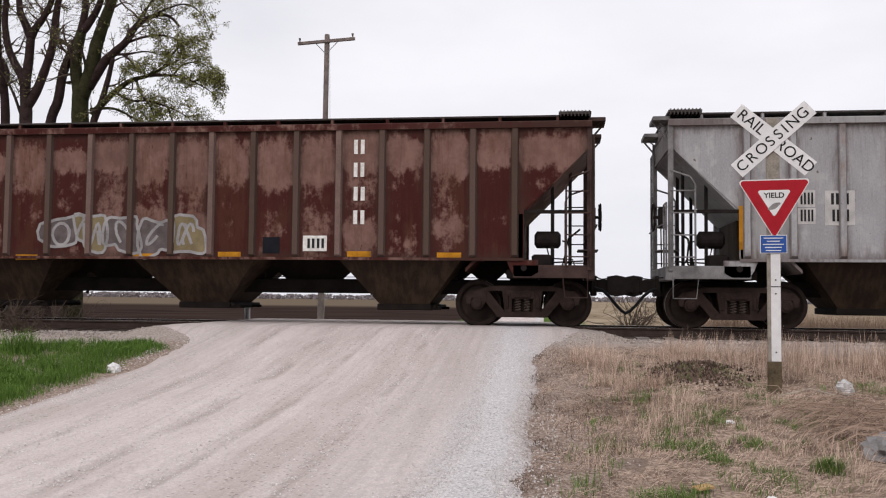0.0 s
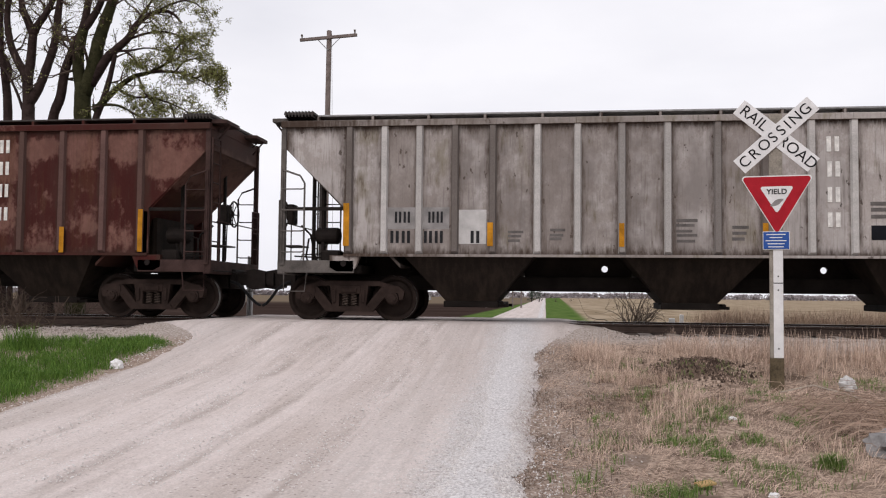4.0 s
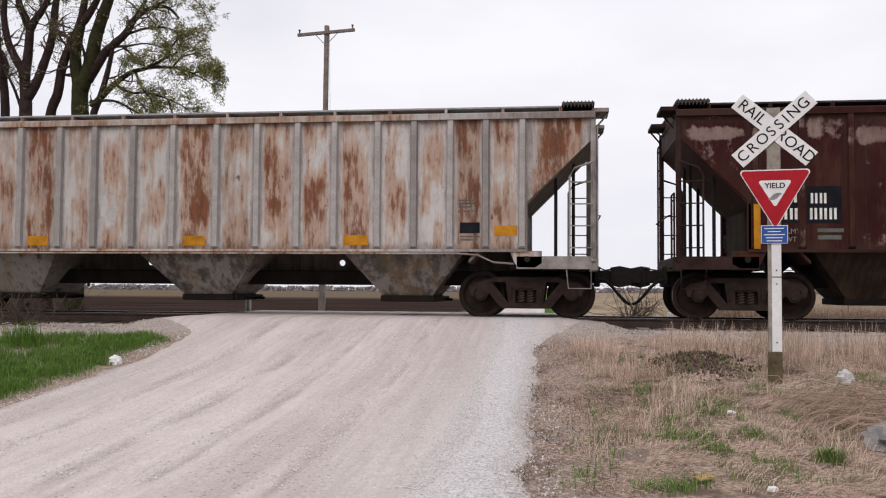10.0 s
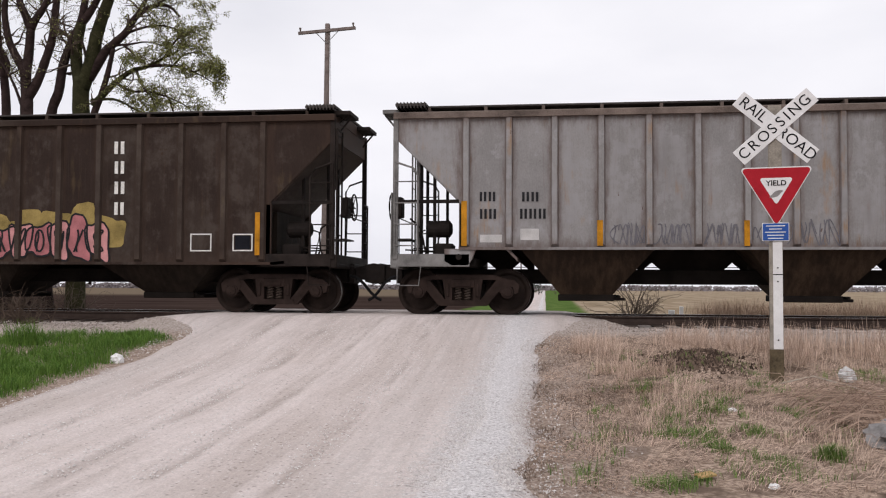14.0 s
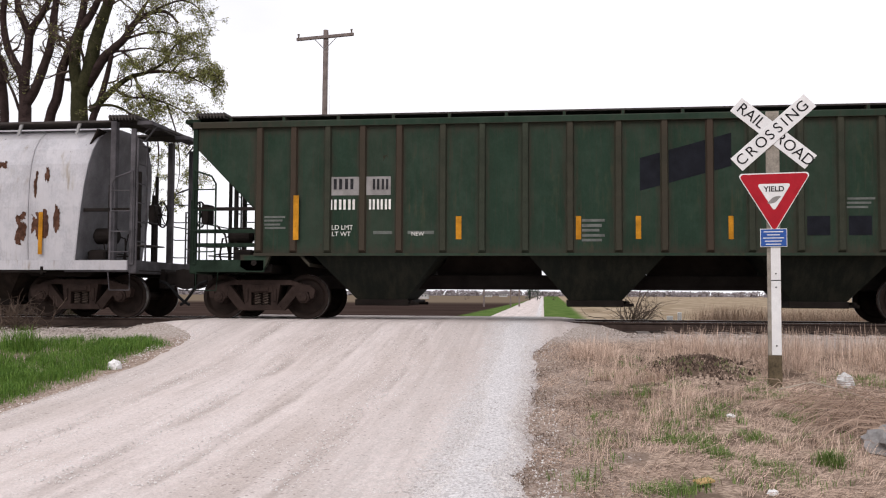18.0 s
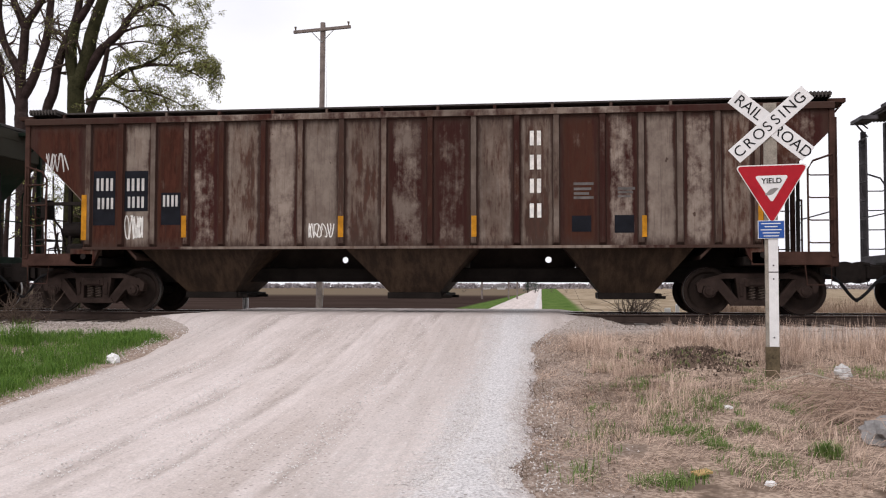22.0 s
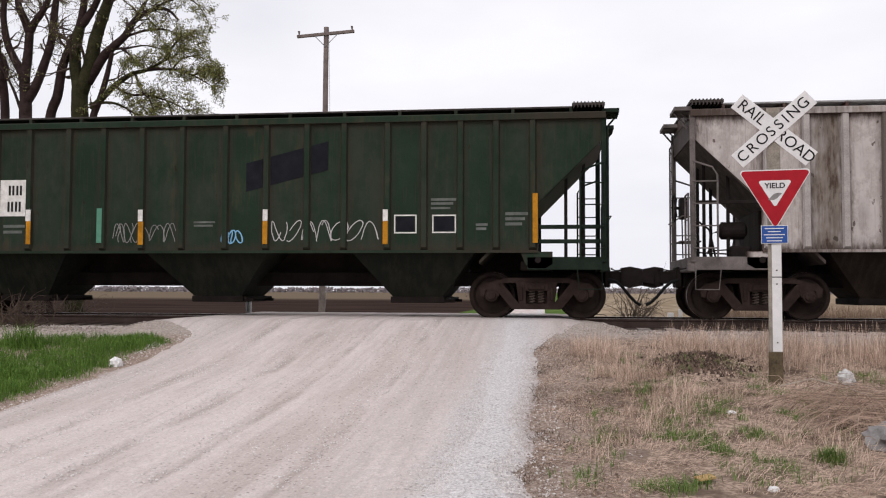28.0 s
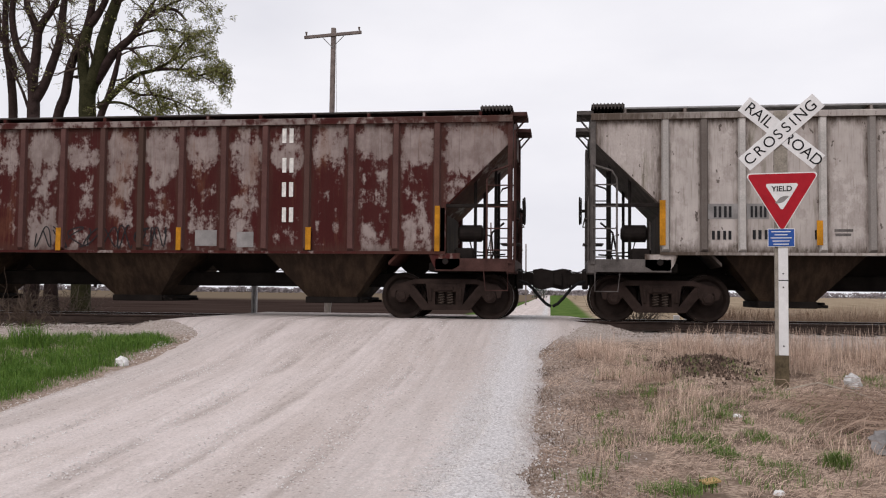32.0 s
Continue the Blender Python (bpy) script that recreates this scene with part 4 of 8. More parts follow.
def hand_brake(car, mat, e):
    x = e * 8.16
    box = part("brake_housing", Shape().slab(min(x, x - e * 0.14), max(x, x - e * 0.14), -0.75, -0.42, 1.98, 2.4, 0.02), mat, car)
    s = Shape()
    ring = [(x + e * 0.1, -0.58 + 0.27 * math.cos(a), 2.2 + 0.27 * math.sin(a)) for a in [2 * math.pi * k / 20 for k in range(21)]]
    s.rod(ring, 0.018, 5)
    for k in range(4):
        a = math.pi * k / 4
        s.rod([(x + e * 0.07, -0.58 - 0.26 * math.cos(a), 2.2 - 0.26 * math.sin(a)), (x + e * 0.07, -0.58 + 0.26 * math.cos(a), 2.2 + 0.26 * math.sin(a))], 0.012, 4)
    s.rod([(x - e * 0.02, -0.58, 2.2), (x + e * 0.1, -0.58, 2.2)], 0.03, 8)
    part("brake_wheel", s, BLACK, box)
    part("brake_chain", Shape().rod([(x - e * 0.05, -0.58, 1.98), (x - e * 0.06, -0.6, 1.2)], 0.014, 5), BLACK, box)
    cyl = Shape()
    cyl.rod([(e * 6.95, -0.95, 1.72), (e * 7.0, -0.95, 1.72), (e * 7.42, -0.95, 1.72), (e * 7.47, -0.95, 1.72)], 0.17, 16, (0.1, 0.17, 0.17, 0.1))
    part("brake_cylinder", cyl, BLACK, car, "black air brake cylinder", smooth=False)
    pipes = Shape()
    pipes.rod([(e * 7.5, -0.95, 1.7), (e * 7.62, -0.95, 1.66), (e * 7.66, -1.0, 1.3), (e * 7.6, -1.0, 1.15)], 0.02, 6)
    pipes.rod([(e * 7.2, -1.05, 1.55), (e * 7.25, -1.1, 1.35), (e * 7.7, -1.15, 1.32), (e * 7.75, -1.1, 1.15)], 0.016, 6)
    part("brake_pipe", pipes, BLACK, car)
    part("brake_lever", Shape().rod([(e * 7.5, -0.8, 1.2), (e * 7.62, -0.82, 1.75), (e * 7.85, -0.7, 1.95)], 0.022, 5), BLACK, car)
    part("brake_rod", Shape().rod([(e * 7.05, -1.1, 1.25), (e * 7.9, -1.0, 1.3)], 0.016, 5), BLACK, car)
    lo, hi = sorted((e * CORNER, e * 8.0))
    part("cross_rail", Shape().slab(lo, hi, -1.45, -1.40, 2.2, 2.27, 0.006), BLACK, car)
    part("brake_step", Shape().slab(min(e * 7.8, e * 8.2), max(e * 7.8, e * 8.2), -1.0, -0.3, 1.5, 1.53, 0.005), GRATE, car)
    part("brake_valve", Shape().slab(min(e * 6.9, e * 7.3), max(e * 6.9, e * 7.3), -1.2, -0.8, 1.17, 1.42, 0.04), BLACK, car)


def running_gear(car):
    """Trucks, wheelsets and couplers, the same under every car."""
    sets = []
    for e in (-1, 1):
        px = e * PIVOT
        part("body_bolster", Shape().slab(px - 0.3, px + 0.3, -1.36, 1.36, 0.94, 1.12, 0.02), GRIME, car)
        part("truck_bolster", Shape().slab(px - 0.28, px + 0.28, -0.97, 0.97, 0.26, 0.72, 0.03), TRUCK, car)
        part("centre_plate", Shape().slab(px - 0.3, px + 0.3, -0.3, 0.3, 0.72, 0.95, 0.03), TRUCK, car)
        for sd in (-1, 1):
            fr = part("side_frame", once("frame", side_frame_mesh), TRUCK, car, at=(px, sd * 1.02, 0))
            for k in (-1, 1):
                part("spring", once("coil", coil), SPRING, fr, at=(0.09 * k, -0.03, 0.29))
        for k in (-1, 1):
            ws = part("wheelset", once("axle", axle_mesh), WHEEL, car, at=(px + k * AXLE, 0, WHEEL_R))
            for sd in (-1, 1):
                w = part("wheel", once("wheel", wheel_mesh), WHEEL, ws, at=(0, sd * 0.765, 0))
                b = part("bearing_cap", once("bearing", bearing_mesh), TRUCK, ws, at=(0, sd * 1.0, 0))
                if sd > 0:
                    w.rotation_euler = b.rotation_euler = (0, 0, math.pi)
            sets.append((ws, px + k * AXLE))
        c = Shape()
        c.slab(min(e * 8.0, e * 8.5), max(e * 8.0, e * 8.5), -0.14, 0.14, 0.70, 0.96, 0.02)
        c.slab(min(e * 8.08, e * 8.2), max(e * 8.08, e * 8.2), -0.28, 0.28, 0.62, 1.04, 0.02)
        c.prism([(e * 8.42, 0.66), (e * 8.60, 0.61), (e * 8.84, 0.66), (e * 8.84, 1.0), (e * 8.60, 1.05), (e * 8.42, 1.02)], -0.2 if e > 0 else -0.06, 0.06 if e > 0 else 0.2)
        c.prism([(e * 8.62, 0.70), (e * 8.93, 0.74), (e * 8.93, 0.94), (e * 8.62, 0.98)], -0.02 if e > 0 else -0.15, 0.15 if e > 0 else 0.02)
        part("coupler", c, BLACK, car)
        part("air_hose", Shape().rod([(e * 8.15, -0.42, 0.78), (e * 8.3, -0.43, 0.74), (e * 8.44, -0.42, 0.62), (e * 8.58, -0.38, 0.44), (e * 8.7, -0.33, 0.32), (e * 8.795, -0.30, 0.27)], 0.032, 7), RUBBER, car)
        part("uncoupling_lever", Shape().rod([(e * 8.16, -1.4, 0.98), (e * 8.2, -0.7, 0.98), (e * 8.3, -0.3, 0.96), (e * 8.55, -0.05, 1.0)], 0.014, 5), BLACK, car)
    return sets


def end_gear(car, mat, e, full):
    """The open end of a car: platform, corner posts, ladders and grab irons."""
    lo, hi = sorted((e * 6.7, e * 8.1))
    part("end_platform", Shape().slab(lo, hi, -1.42, 1.42, 1.1, 1.17, 0.01), GRIME, car)
    lo, hi = sorted((e * 7.95, e * 8.12))
    part("end_sill", Shape().slab(lo, hi, -1.46, 1.46, 0.92, 1.19, 0.015), mat, car)
    for sd in (-1, 1):
        lo, hi = sorted((e * 6.55, e * 8.0))
        part("end_side_rail", Shape().slab(lo, hi, sd * 1.44 - 0.03, sd * 1.44 + 0.03, 0.95, 1.2, 0.008), mat, car)
        lo, hi = sorted((e * 7.97, e * 8.07))
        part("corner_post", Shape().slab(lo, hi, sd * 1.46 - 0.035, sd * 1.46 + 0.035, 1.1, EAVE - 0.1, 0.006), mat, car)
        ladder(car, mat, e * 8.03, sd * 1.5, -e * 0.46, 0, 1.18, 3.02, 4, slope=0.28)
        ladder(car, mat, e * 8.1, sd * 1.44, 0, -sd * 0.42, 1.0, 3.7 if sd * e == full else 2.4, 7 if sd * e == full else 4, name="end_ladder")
        part("stirrup_step", Shape().rod([(e * 7.98, sd * 1.46, 1.0), (e * 7.98, sd * 1.46, 0.58), (e * 7.55, sd * 1.46, 0.58), (e * 7.5, sd * 1.46, 1.05)], 0.014, 5), mat, car)
    for x, y in ((7.30, -1.02), (7.30, 1.02), (7.66, -0.42), (7.66, 0.42)):
        part("end_post", Shape().slab(e * x - 0.03, e * x + 0.03, y - 0.035, y + 0.035, 1.17, 3.5 - (8.0 - x) * 1.0, 0.006), BLACK, car)
    part("end_grab_rail", Shape().rod([(e * 8.12, -1.2, 2.0), (e * 8.17, -1.15, 2.0), (e * 8.17, 1.15, 2.0), (e * 8.12, 1.2, 2.0)], 0.014, 5), mat, car)
    lo, hi = sorted((e * 8.0, e * 8.33))
    decks = [part("end_walkway", Shape().slab(lo, hi, y0, y0 + 0.75, 4.02, 4.10, 0.006), mat, car) for y0 in (-1.3, 0.55)]
    lo, hi = sorted((e * 7.42, e * 8.05))
    cross = part("cross_walkway", Shape().slab(lo, hi, -1.42, 1.42, 4.14, 4.20, 0.008), GRATE, car)
    for k in range(9):
        x = lo + 0.04 + (hi - lo - 0.08) * k / 8
        part("tread_bar", once("tread", lambda: Shape().box(-0.012, 0.012, -1.44, 1.44, 4.10, 4.215).mesh("tread_bar", GRATE)), GRATE, cross, at=(x, 0, 0))
    for y, deck in zip((-1.05, 1.05), decks):
        part("brace", Shape().rod([(e * 8.32, y, 4.03), (e * 8.06, y, 3.72)], 0.02, 5), mat, deck)
        part("brace", Shape().rod([(e * 8.2, y, 4.03), (e * 8.05, y, 3.9)], 0.016, 5), mat, deck)


def hopper_bay(car, mat, x, top, bottom, ztop, zbot, ytop=1.40, ybot=0.72):
    s = Shape()
    s.loft([[(x - bottom, -ybot, zbot), (x + bottom, -ybot, zbot), (x + bottom, ybot, zbot), (x - bottom, ybot, zbot)],
            [(x - top, -ytop, ztop), (x + top, -ytop, ztop), (x + top, ytop, ztop), (x - top, ytop, ztop)]])
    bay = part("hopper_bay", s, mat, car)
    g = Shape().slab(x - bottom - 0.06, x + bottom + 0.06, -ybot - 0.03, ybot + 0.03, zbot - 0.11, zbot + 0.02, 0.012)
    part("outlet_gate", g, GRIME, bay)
    r = Shape()
    for y in (-ybot + 0.05, ybot - 0.05):
        r.slab(x + bottom, x + bottom + 0.26, y - 0.03, y + 0.03, zbot - 0.10, zbot - 0.04, 0.006)
    r.rod([(x + bottom + 0.14, -ybot - 0.12, zbot - 0.02), (x + bottom + 0.14, ybot + 0.12, zbot - 0.02)], 0.03, 8)
    part("gate_rack", r, GRIME, bay)


def web_plate(car, x0, x1, hole, mat, z0=0.93, z1=1.34):
    """The plate over the centre sill between two bays, with the holes that let the sky through."""
    s = Shape()
    if hole == "three":
        a = 0.17
        cs = [x for x in (x0 + 0.30, x1 - 0.30)]
        zt = 1.08
        s.box(x0, x1, -0.02, 0.02, zt, z1)
        cur = x0
        for c in cs:
            if c - a > cur + 0.001:
                s.prism([(cur, z0), (c - a, z0), (c, zt), (cur, zt)], -0.02, 0.02)
            s.prism([(c, zt), (c + a, z0), (c + a + 0.01, z0), (c + a + 0.01, zt)], -0.02, 0.02)
            s.box(c - a * 0.7, c + a * 0.7, -0.015, 0.015, z0 + 0.04, z0 + 0.055)
            cur = c + a + 0.01
        if cur < x1:
            s.box(cur, x1, -0.02, 0.02, z0, zt)
    elif hole == "round":
        cx, cz, r, n = x1 - 0.55, 1.10, 0.066, 16
        ring = [(cx + r * math.cos(2 * math.pi * k / n), cz + r * math.sin(2 * math.pi * k / n)) for k in range(n)]
        h = 0.17
        sq = []
        for k in range(n):
            u, w = math.cos(2 * math.pi * k / n), math.sin(2 * math.pi * k / n)
            m = h / max(abs(u), abs(w))
            sq.append((cx + m * u, cz + m * w))
        for k in range(n):
            j = (k + 1) % n
            s.prism([ring[k], sq[k], sq[j], ring[j]], -0.02, 0.02)
        s.box(x0, cx - h, -0.02, 0.02, z0, z1)
        s.box(cx + h, x1, -0.02, 0.02, z0, z1)
        s.box(cx - h, cx + h, -0.02, 0.02, cz + h, z1)
    else:
        s.box(x0, x1, -0.02, 0.02, z0, z1)
    part("web_plate", s, mat, car)


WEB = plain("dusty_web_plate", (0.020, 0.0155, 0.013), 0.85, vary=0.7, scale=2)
MARK_MATS = {"Y": ("reflector_strip", "YELLOW"), "W": ("painted_panel", "WHITE"), "C": ("painted_panel", "CREAM"), "P": ("painted_panel", "PATCH"), "L": ("painted_panel", "PALE"),
             "D": ("painted_panel", "DULL"), "G": ("painted_panel", "FADEDGREY"), "R": ("painted_panel", "DARKRED"), "O": ("painted_panel", "GOLDSPRAY"), "T": ("painted_panel", "TEAL"), "B": ("stencil_bar", "DIM"), "V": ("stencil_bar", "FADEDWHITE")}
DARKRED = plain("dark_red_patch", (0.10, 0.02, 0.02), 0.6, vary=0.5)
TEAL = plain("teal_paint", (0.09, 0.24, 0.17), 0.6, vary=0.3)
PAINTS = {"YELLOW": YELLOW, "WHITE": WHITE, "CREAM": CREAM, "PATCH": PATCH, "PALE": PALE, "DULL": DULL, "FADEDGREY": paint("faded_grey_panel", (0.30, 0.295, 0.295), (0.43, 0.42, 0.42), 0.3, rust=(0.10, 0.05, 0.034), rust_amount=0.3, joint=0.1, streak=0.6, seed=31, dirt=0.2), "DARKRED": DARKRED, "GOLDSPRAY": GOLDSPRAY, "TEAL": TEAL, "DIM": plain("faded_black_stencil", (0.12, 0.11, 0.105), 0.7, vary=0.5), "FADEDWHITE": plain("faded_white_stencil", (0.115, 0.125, 0.115), 0.7, vary=0.5)}


def marks(car, rows, rng, rib_at, yface=-HALF):
    """Painted panels, reflector strips and rows of plain marks on the near side."""
    for code, x, z, w, h in rows:
        if code in MARK_MATS:
            name, mat = MARK_MATS[code]
            on_rib = any(abs(x - r) < 0.09 for r in rib_at) and w < 0.2
            y = yface - (0.078 if on_rib else 0.006)
            s = Shape()
            if w > 0.3 and name == "painted_panel" and rib_at:
                cuts = [x - w / 2] + [c for r in rib_at if x - w / 2 < r < x + w / 2 for c in (r - 0.06, r + 0.06)] + [x + w / 2]
                for a, b in zip(cuts[::2], cuts[1::2]):
                    if b > a:
                        s.box(a, b, y, yface, z - h / 2, z + h / 2)
            else:
                s.box(x - w / 2, x + w / 2, y, y + 0.006, z - h / 2, z + h / 2)
            part(name, s, PAINTS[mat], car, "yellow reflective strip" if code == "Y" else "")
        elif code == "F":
            s = Shape()
            b = 0.025
            for x0, x1, z0, z1 in ((x - w / 2, x + w / 2, z + h / 2 - b, z + h / 2), (x - w / 2, x + w / 2, z - h / 2, z - h / 2 + b), (x - w / 2, x - w / 2 + b, z - h / 2 + b, z + h / 2 - b), (x + w / 2 - b, x + w / 2, z - h / 2 + b, z + h / 2 - b)):
                s.box(x0, x1, yface - 0.006, yface, z0, z1)
            part("painted_frame", s, WHITE, car, "white outlined data panel")
        else:
            n = int(code[1])
            mat = {"w": WHITE, "k": INK, "l": PALE}[code[0]]
            cw = w / n
            for i in range(n):
                part("painted_bar", glyph(x - w / 2 + (i + 0.5) * cw, z, cw * (0.74 if n > 1 else 0.86), h * 0.92, yface - 0.008), mat, car)


def hopper_car(spec):
    rng = random.Random(spec["seed"])
    mat, hop, rib_at = spec["paint"], spec["hopper"], spec["ribs"]
    car = thing("hopper_car", spec["label"], "hopper car", "cars of the freight train")
    zb = spec.get("zbot", 1.30)
    chord, ribmat, ends = spec.get("chord", mat), spec.get("rib_paint", mat), spec["ends"]
    # sides: one sheet a bay, one rib a joint
    xs = [-CORNER] + list(rib_at) + [CORNER]
    for sd in (-1, 1):
        y0, y1 = sorted((sd * HALF, sd * (HALF - 0.025)))
        for i, (a, b) in enumerate(zip(xs, xs[1:])):
            s = Shape()
            if i in (0, len(xs) - 2):
                e = -1 if i == 0 else 1
                r = rib_at[0] if i == 0 else rib_at[-1]
                s.prism([(r, zb), (e * CORNER, zb), (e * CORNER, 2.26), (e * END, 3.50), (e * END, 3.9), (r, 3.9)], y0, y1)
            else:
                s.box(a, b, y0, y1, zb, 3.9)
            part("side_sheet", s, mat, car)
        rib = once(("rib", ribmat.name, sd), lambda: Shape().loft([[(-0.075, sd * HALF, z0), (-0.05, sd * (HALF + 0.065), z0 + (0.05 if z0 < 2 else 0)), (0.05, sd * (HALF + 0.065), z0 + (0.05 if z0 < 2 else 0)), (0.075, sd * HALF, z0)] for z0 in (zb + 0.04, 3.88)]).mesh("rib", ribmat))
        for x in rib_at:
            part("rib", rib, ribmat, car, at=(x, 0, 0))
        part("top_chord", Shape().wedge([(sd * (HALF + 0.085), 3.87), (sd * (HALF + 0.085), 3.98), (sd * (HALF + 0.06), EAVE), (sd * (HALF - 0.06), EAVE), (sd * (HALF - 0.06), 3.87)], -END - 0.02, END + 0.02), chord, car)
        part("side_sill", Shape().wedge([(sd * (HALF + 0.045), zb - 0.02), (sd * (HALF + 0.045), zb + 0.035), (sd * (HALF - 0.05), zb + 0.035), (sd * (HALF - 0.05), zb - 0.02)], -CORNER, CORNER), mat, car)
        if spec.get("pipe"):
            part("conduit", Shape().rod([(-6.2, sd * (HALF + 0.02), zb - 0.12), (-5.6, sd * (HALF + 0.03), zb - 0.05), (5.4, sd * (HALF + 0.03), zb - 0.05), (5.8, sd * HALF, zb - 0.08), (6.1, sd * HALF, zb - 0.22), (6.5, sd * HALF, zb - 0.25)], 0.02, 6), mat, car)
    # roof, hatches and walkways
    part("roof", Shape().wedge([(-1.43, 3.95), (-0.4, 4.12), (0.4, 4.12), (1.43, 3.95), (1.43, 3.9), (-1.43, 3.9)], -END, END), chord, car)
    for k in range(4):
        x0, x1 = -7.1 + 3.58 * k, -7.1 + 3.58 * k + 3.46
        part("hatch_cover", Shape().wedge([(-0.36, 4.1), (-0.36, 4.2), (-0.2, 4.28), (0.2, 4.28), (0.36, 4.2), (0.36, 4.1)], x0, x1), chord, car)
    for sd in (-1, 1):
        y0, y1 = sorted((sd * 1.16, sd * 0.66))
        board = part("running_board", Shape().slab(-8.0, 8.0, y0, y1, 4.145, 4.185, 0.008), GRATE if spec.get("dark_top", True) else GALV, car)
        br = once(("bracket", chord.name), lambda: Shape().box(-0.03, 0.03, -0.25, 0.25, 3.98, 4.145).mesh("bracket", chord))
        for k in range(14):
            part("bracket", br, chord, board, at=(-7.4 + 14.8 * k / 13, sd * 0.95, 0))
    # ends
    for e in (-1, 1):
        part("end_sheet", Shape().box(min(e * 8.0, e * 8.03), max(e * 8.0, e * 8.03), -HALF + 0.03, HALF - 0.03, 3.48, 3.92), mat, car)
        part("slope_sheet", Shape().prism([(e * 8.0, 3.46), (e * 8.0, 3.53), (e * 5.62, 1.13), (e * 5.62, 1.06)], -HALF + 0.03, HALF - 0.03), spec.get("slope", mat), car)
        lo, hi = sorted((e * 6.62, e * 6.72))
        part("end_partition", Shape().box(lo, hi, -0.95, 0.95, 1.17, 2.1), hop, car)
        for y in (-HALF + 0.05, HALF - 0.05):
            part("bolster_post", Shape().slab(e * 6.66 - 0.09, e * 6.66 + 0.09, y - 0.05, y + 0.05, 1.17, 2.2, 0.01), mat, car)
            lo, hi = sorted((e * 6.5, e * 7.02))
            pad = Shape().prism([(e * 6.42, zb), (e * 7.04, zb), (e * 7.04, 1.06), (e * 6.9, 0.98), (e * 6.58, 0.98), (e * 6.5, 1.1)], y - 0.06, y + 0.06)
            jp = part("jacking_pad", pad, mat, car)
            # a black disc stands for the shade inside the hole; the pad is solid
            part("lift_hole", Shape().disc(e * 6.76, 1.14, [(y - 0.065, 0.06), (y + 0.065, 0.06)], 14), BLACK, jp)
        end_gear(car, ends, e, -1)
    hand_brake(car, BLACK, spec["brake"])
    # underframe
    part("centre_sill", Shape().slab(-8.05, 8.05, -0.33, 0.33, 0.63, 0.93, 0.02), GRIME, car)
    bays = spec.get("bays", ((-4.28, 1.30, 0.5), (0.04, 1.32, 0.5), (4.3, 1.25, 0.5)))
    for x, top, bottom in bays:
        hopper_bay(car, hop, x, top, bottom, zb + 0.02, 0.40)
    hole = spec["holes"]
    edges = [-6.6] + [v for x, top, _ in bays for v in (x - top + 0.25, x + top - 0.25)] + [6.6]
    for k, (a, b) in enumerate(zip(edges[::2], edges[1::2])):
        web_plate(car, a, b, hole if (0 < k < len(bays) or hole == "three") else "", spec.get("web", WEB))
    for word, x, z, size, wm in spec.get("words", ()):
        lettering("lettering", word, size, wm, car, pose(x, -HALF - 0.009, z, 90))
    if spec.get("rails"):
        for e in (-1, 1):
            lo, hi = sorted((e * CORNER, e * 8.0))
            for z in (1.5, 1.78):
                part("end_rail", Shape().slab(lo, hi, -1.45, -1.41, z - 0.04, z + 0.04, 0.006), ends, car)
    marks(car, spec["marks"], rng, rib_at)
    spray(car, spec, rng)
    return car, running_gear(car)


def spray(car, spec, rng):
    """Sprayed writing, as plain strokes and swollen shapes."""
    y = -spec.get("yface", HALF) - 0.004
    for kind, mat, x0, x1, z0, z1, n, w in spec.get("spray", ()):
        if kind == "haze":
            for i in range(n):
                s = Shape()
                bubble(rng, s, x0 + (i + 0.5) * (x1 - x0) / n, (z0 + z1) / 2 + rng.uniform(-0.1, 0.1), 0.6 * (x1 - x0) / n, rng.uniform(0.3, 0.5) * (z1 - z0), y + 0.003 - 0.0012 * (i % 3))
                part("sprayed_shape", s, mat, car)
        elif kind == "line":
            for i in range(n):
                s = Shape()
                scrawl(rng, s, x0 + i * (x1 - x0) / n, x0 + (i + 1) * (x1 - x0) / n, z0, z1, 1, w, y - 0.003 - 0.0003 * i)
                part("sprayed_stroke", s, mat, car)
        else:
            outline = Shape()
            for i in range(n):
                s = Shape()
                cx = x0 + (i + 0.5) * (x1 - x0) / n
                ring = bubble(rng, s, cx, (z0 + z1) / 2 + rng.uniform(-0.06, 0.06), rng.uniform(0.46, 0.62) * (x1 - x0) / n, rng.uniform(0.34, 0.47) * (z1 - z0), y - 0.0012 * (i % 3))
                part("sprayed_shape", s, mat[i % len(mat)] if isinstance(mat, tuple) else mat, car)
                ribbon(outline, ring, w, y - 0.005)
                scrawl(rng, outline, cx - 0.25 * (x1 - x0) / n, cx + 0.25 * (x1 - x0) / n, z0 + 0.2 * (z1 - z0), z1 - 0.2 * (z1 - z0), 1, w, y - 0.005)
            part("sprayed_outline", outline, spec.get("outline", INK), car)


# shell paint with the shade of the sloping end put into its colour
SHADED_END = plain("shaded_end_paint", (0.17, 0.165, 0.175), 0.7, vary=0.6, scale=2)
RUSTED = plain("flaking_rust", (0.085, 0.042, 0.028), 0.9, vary=0.9, scale=9)
SHELL = ((1.47, 1.16), (1.50, 1.7), (1.52, 2.3), (1.50, 2.8), (1.44, 3.2), (1.33, 3.52), (1.15, 3.78), (0.9, 3.96), (0.6, 4.06), (0.3, 4.1))


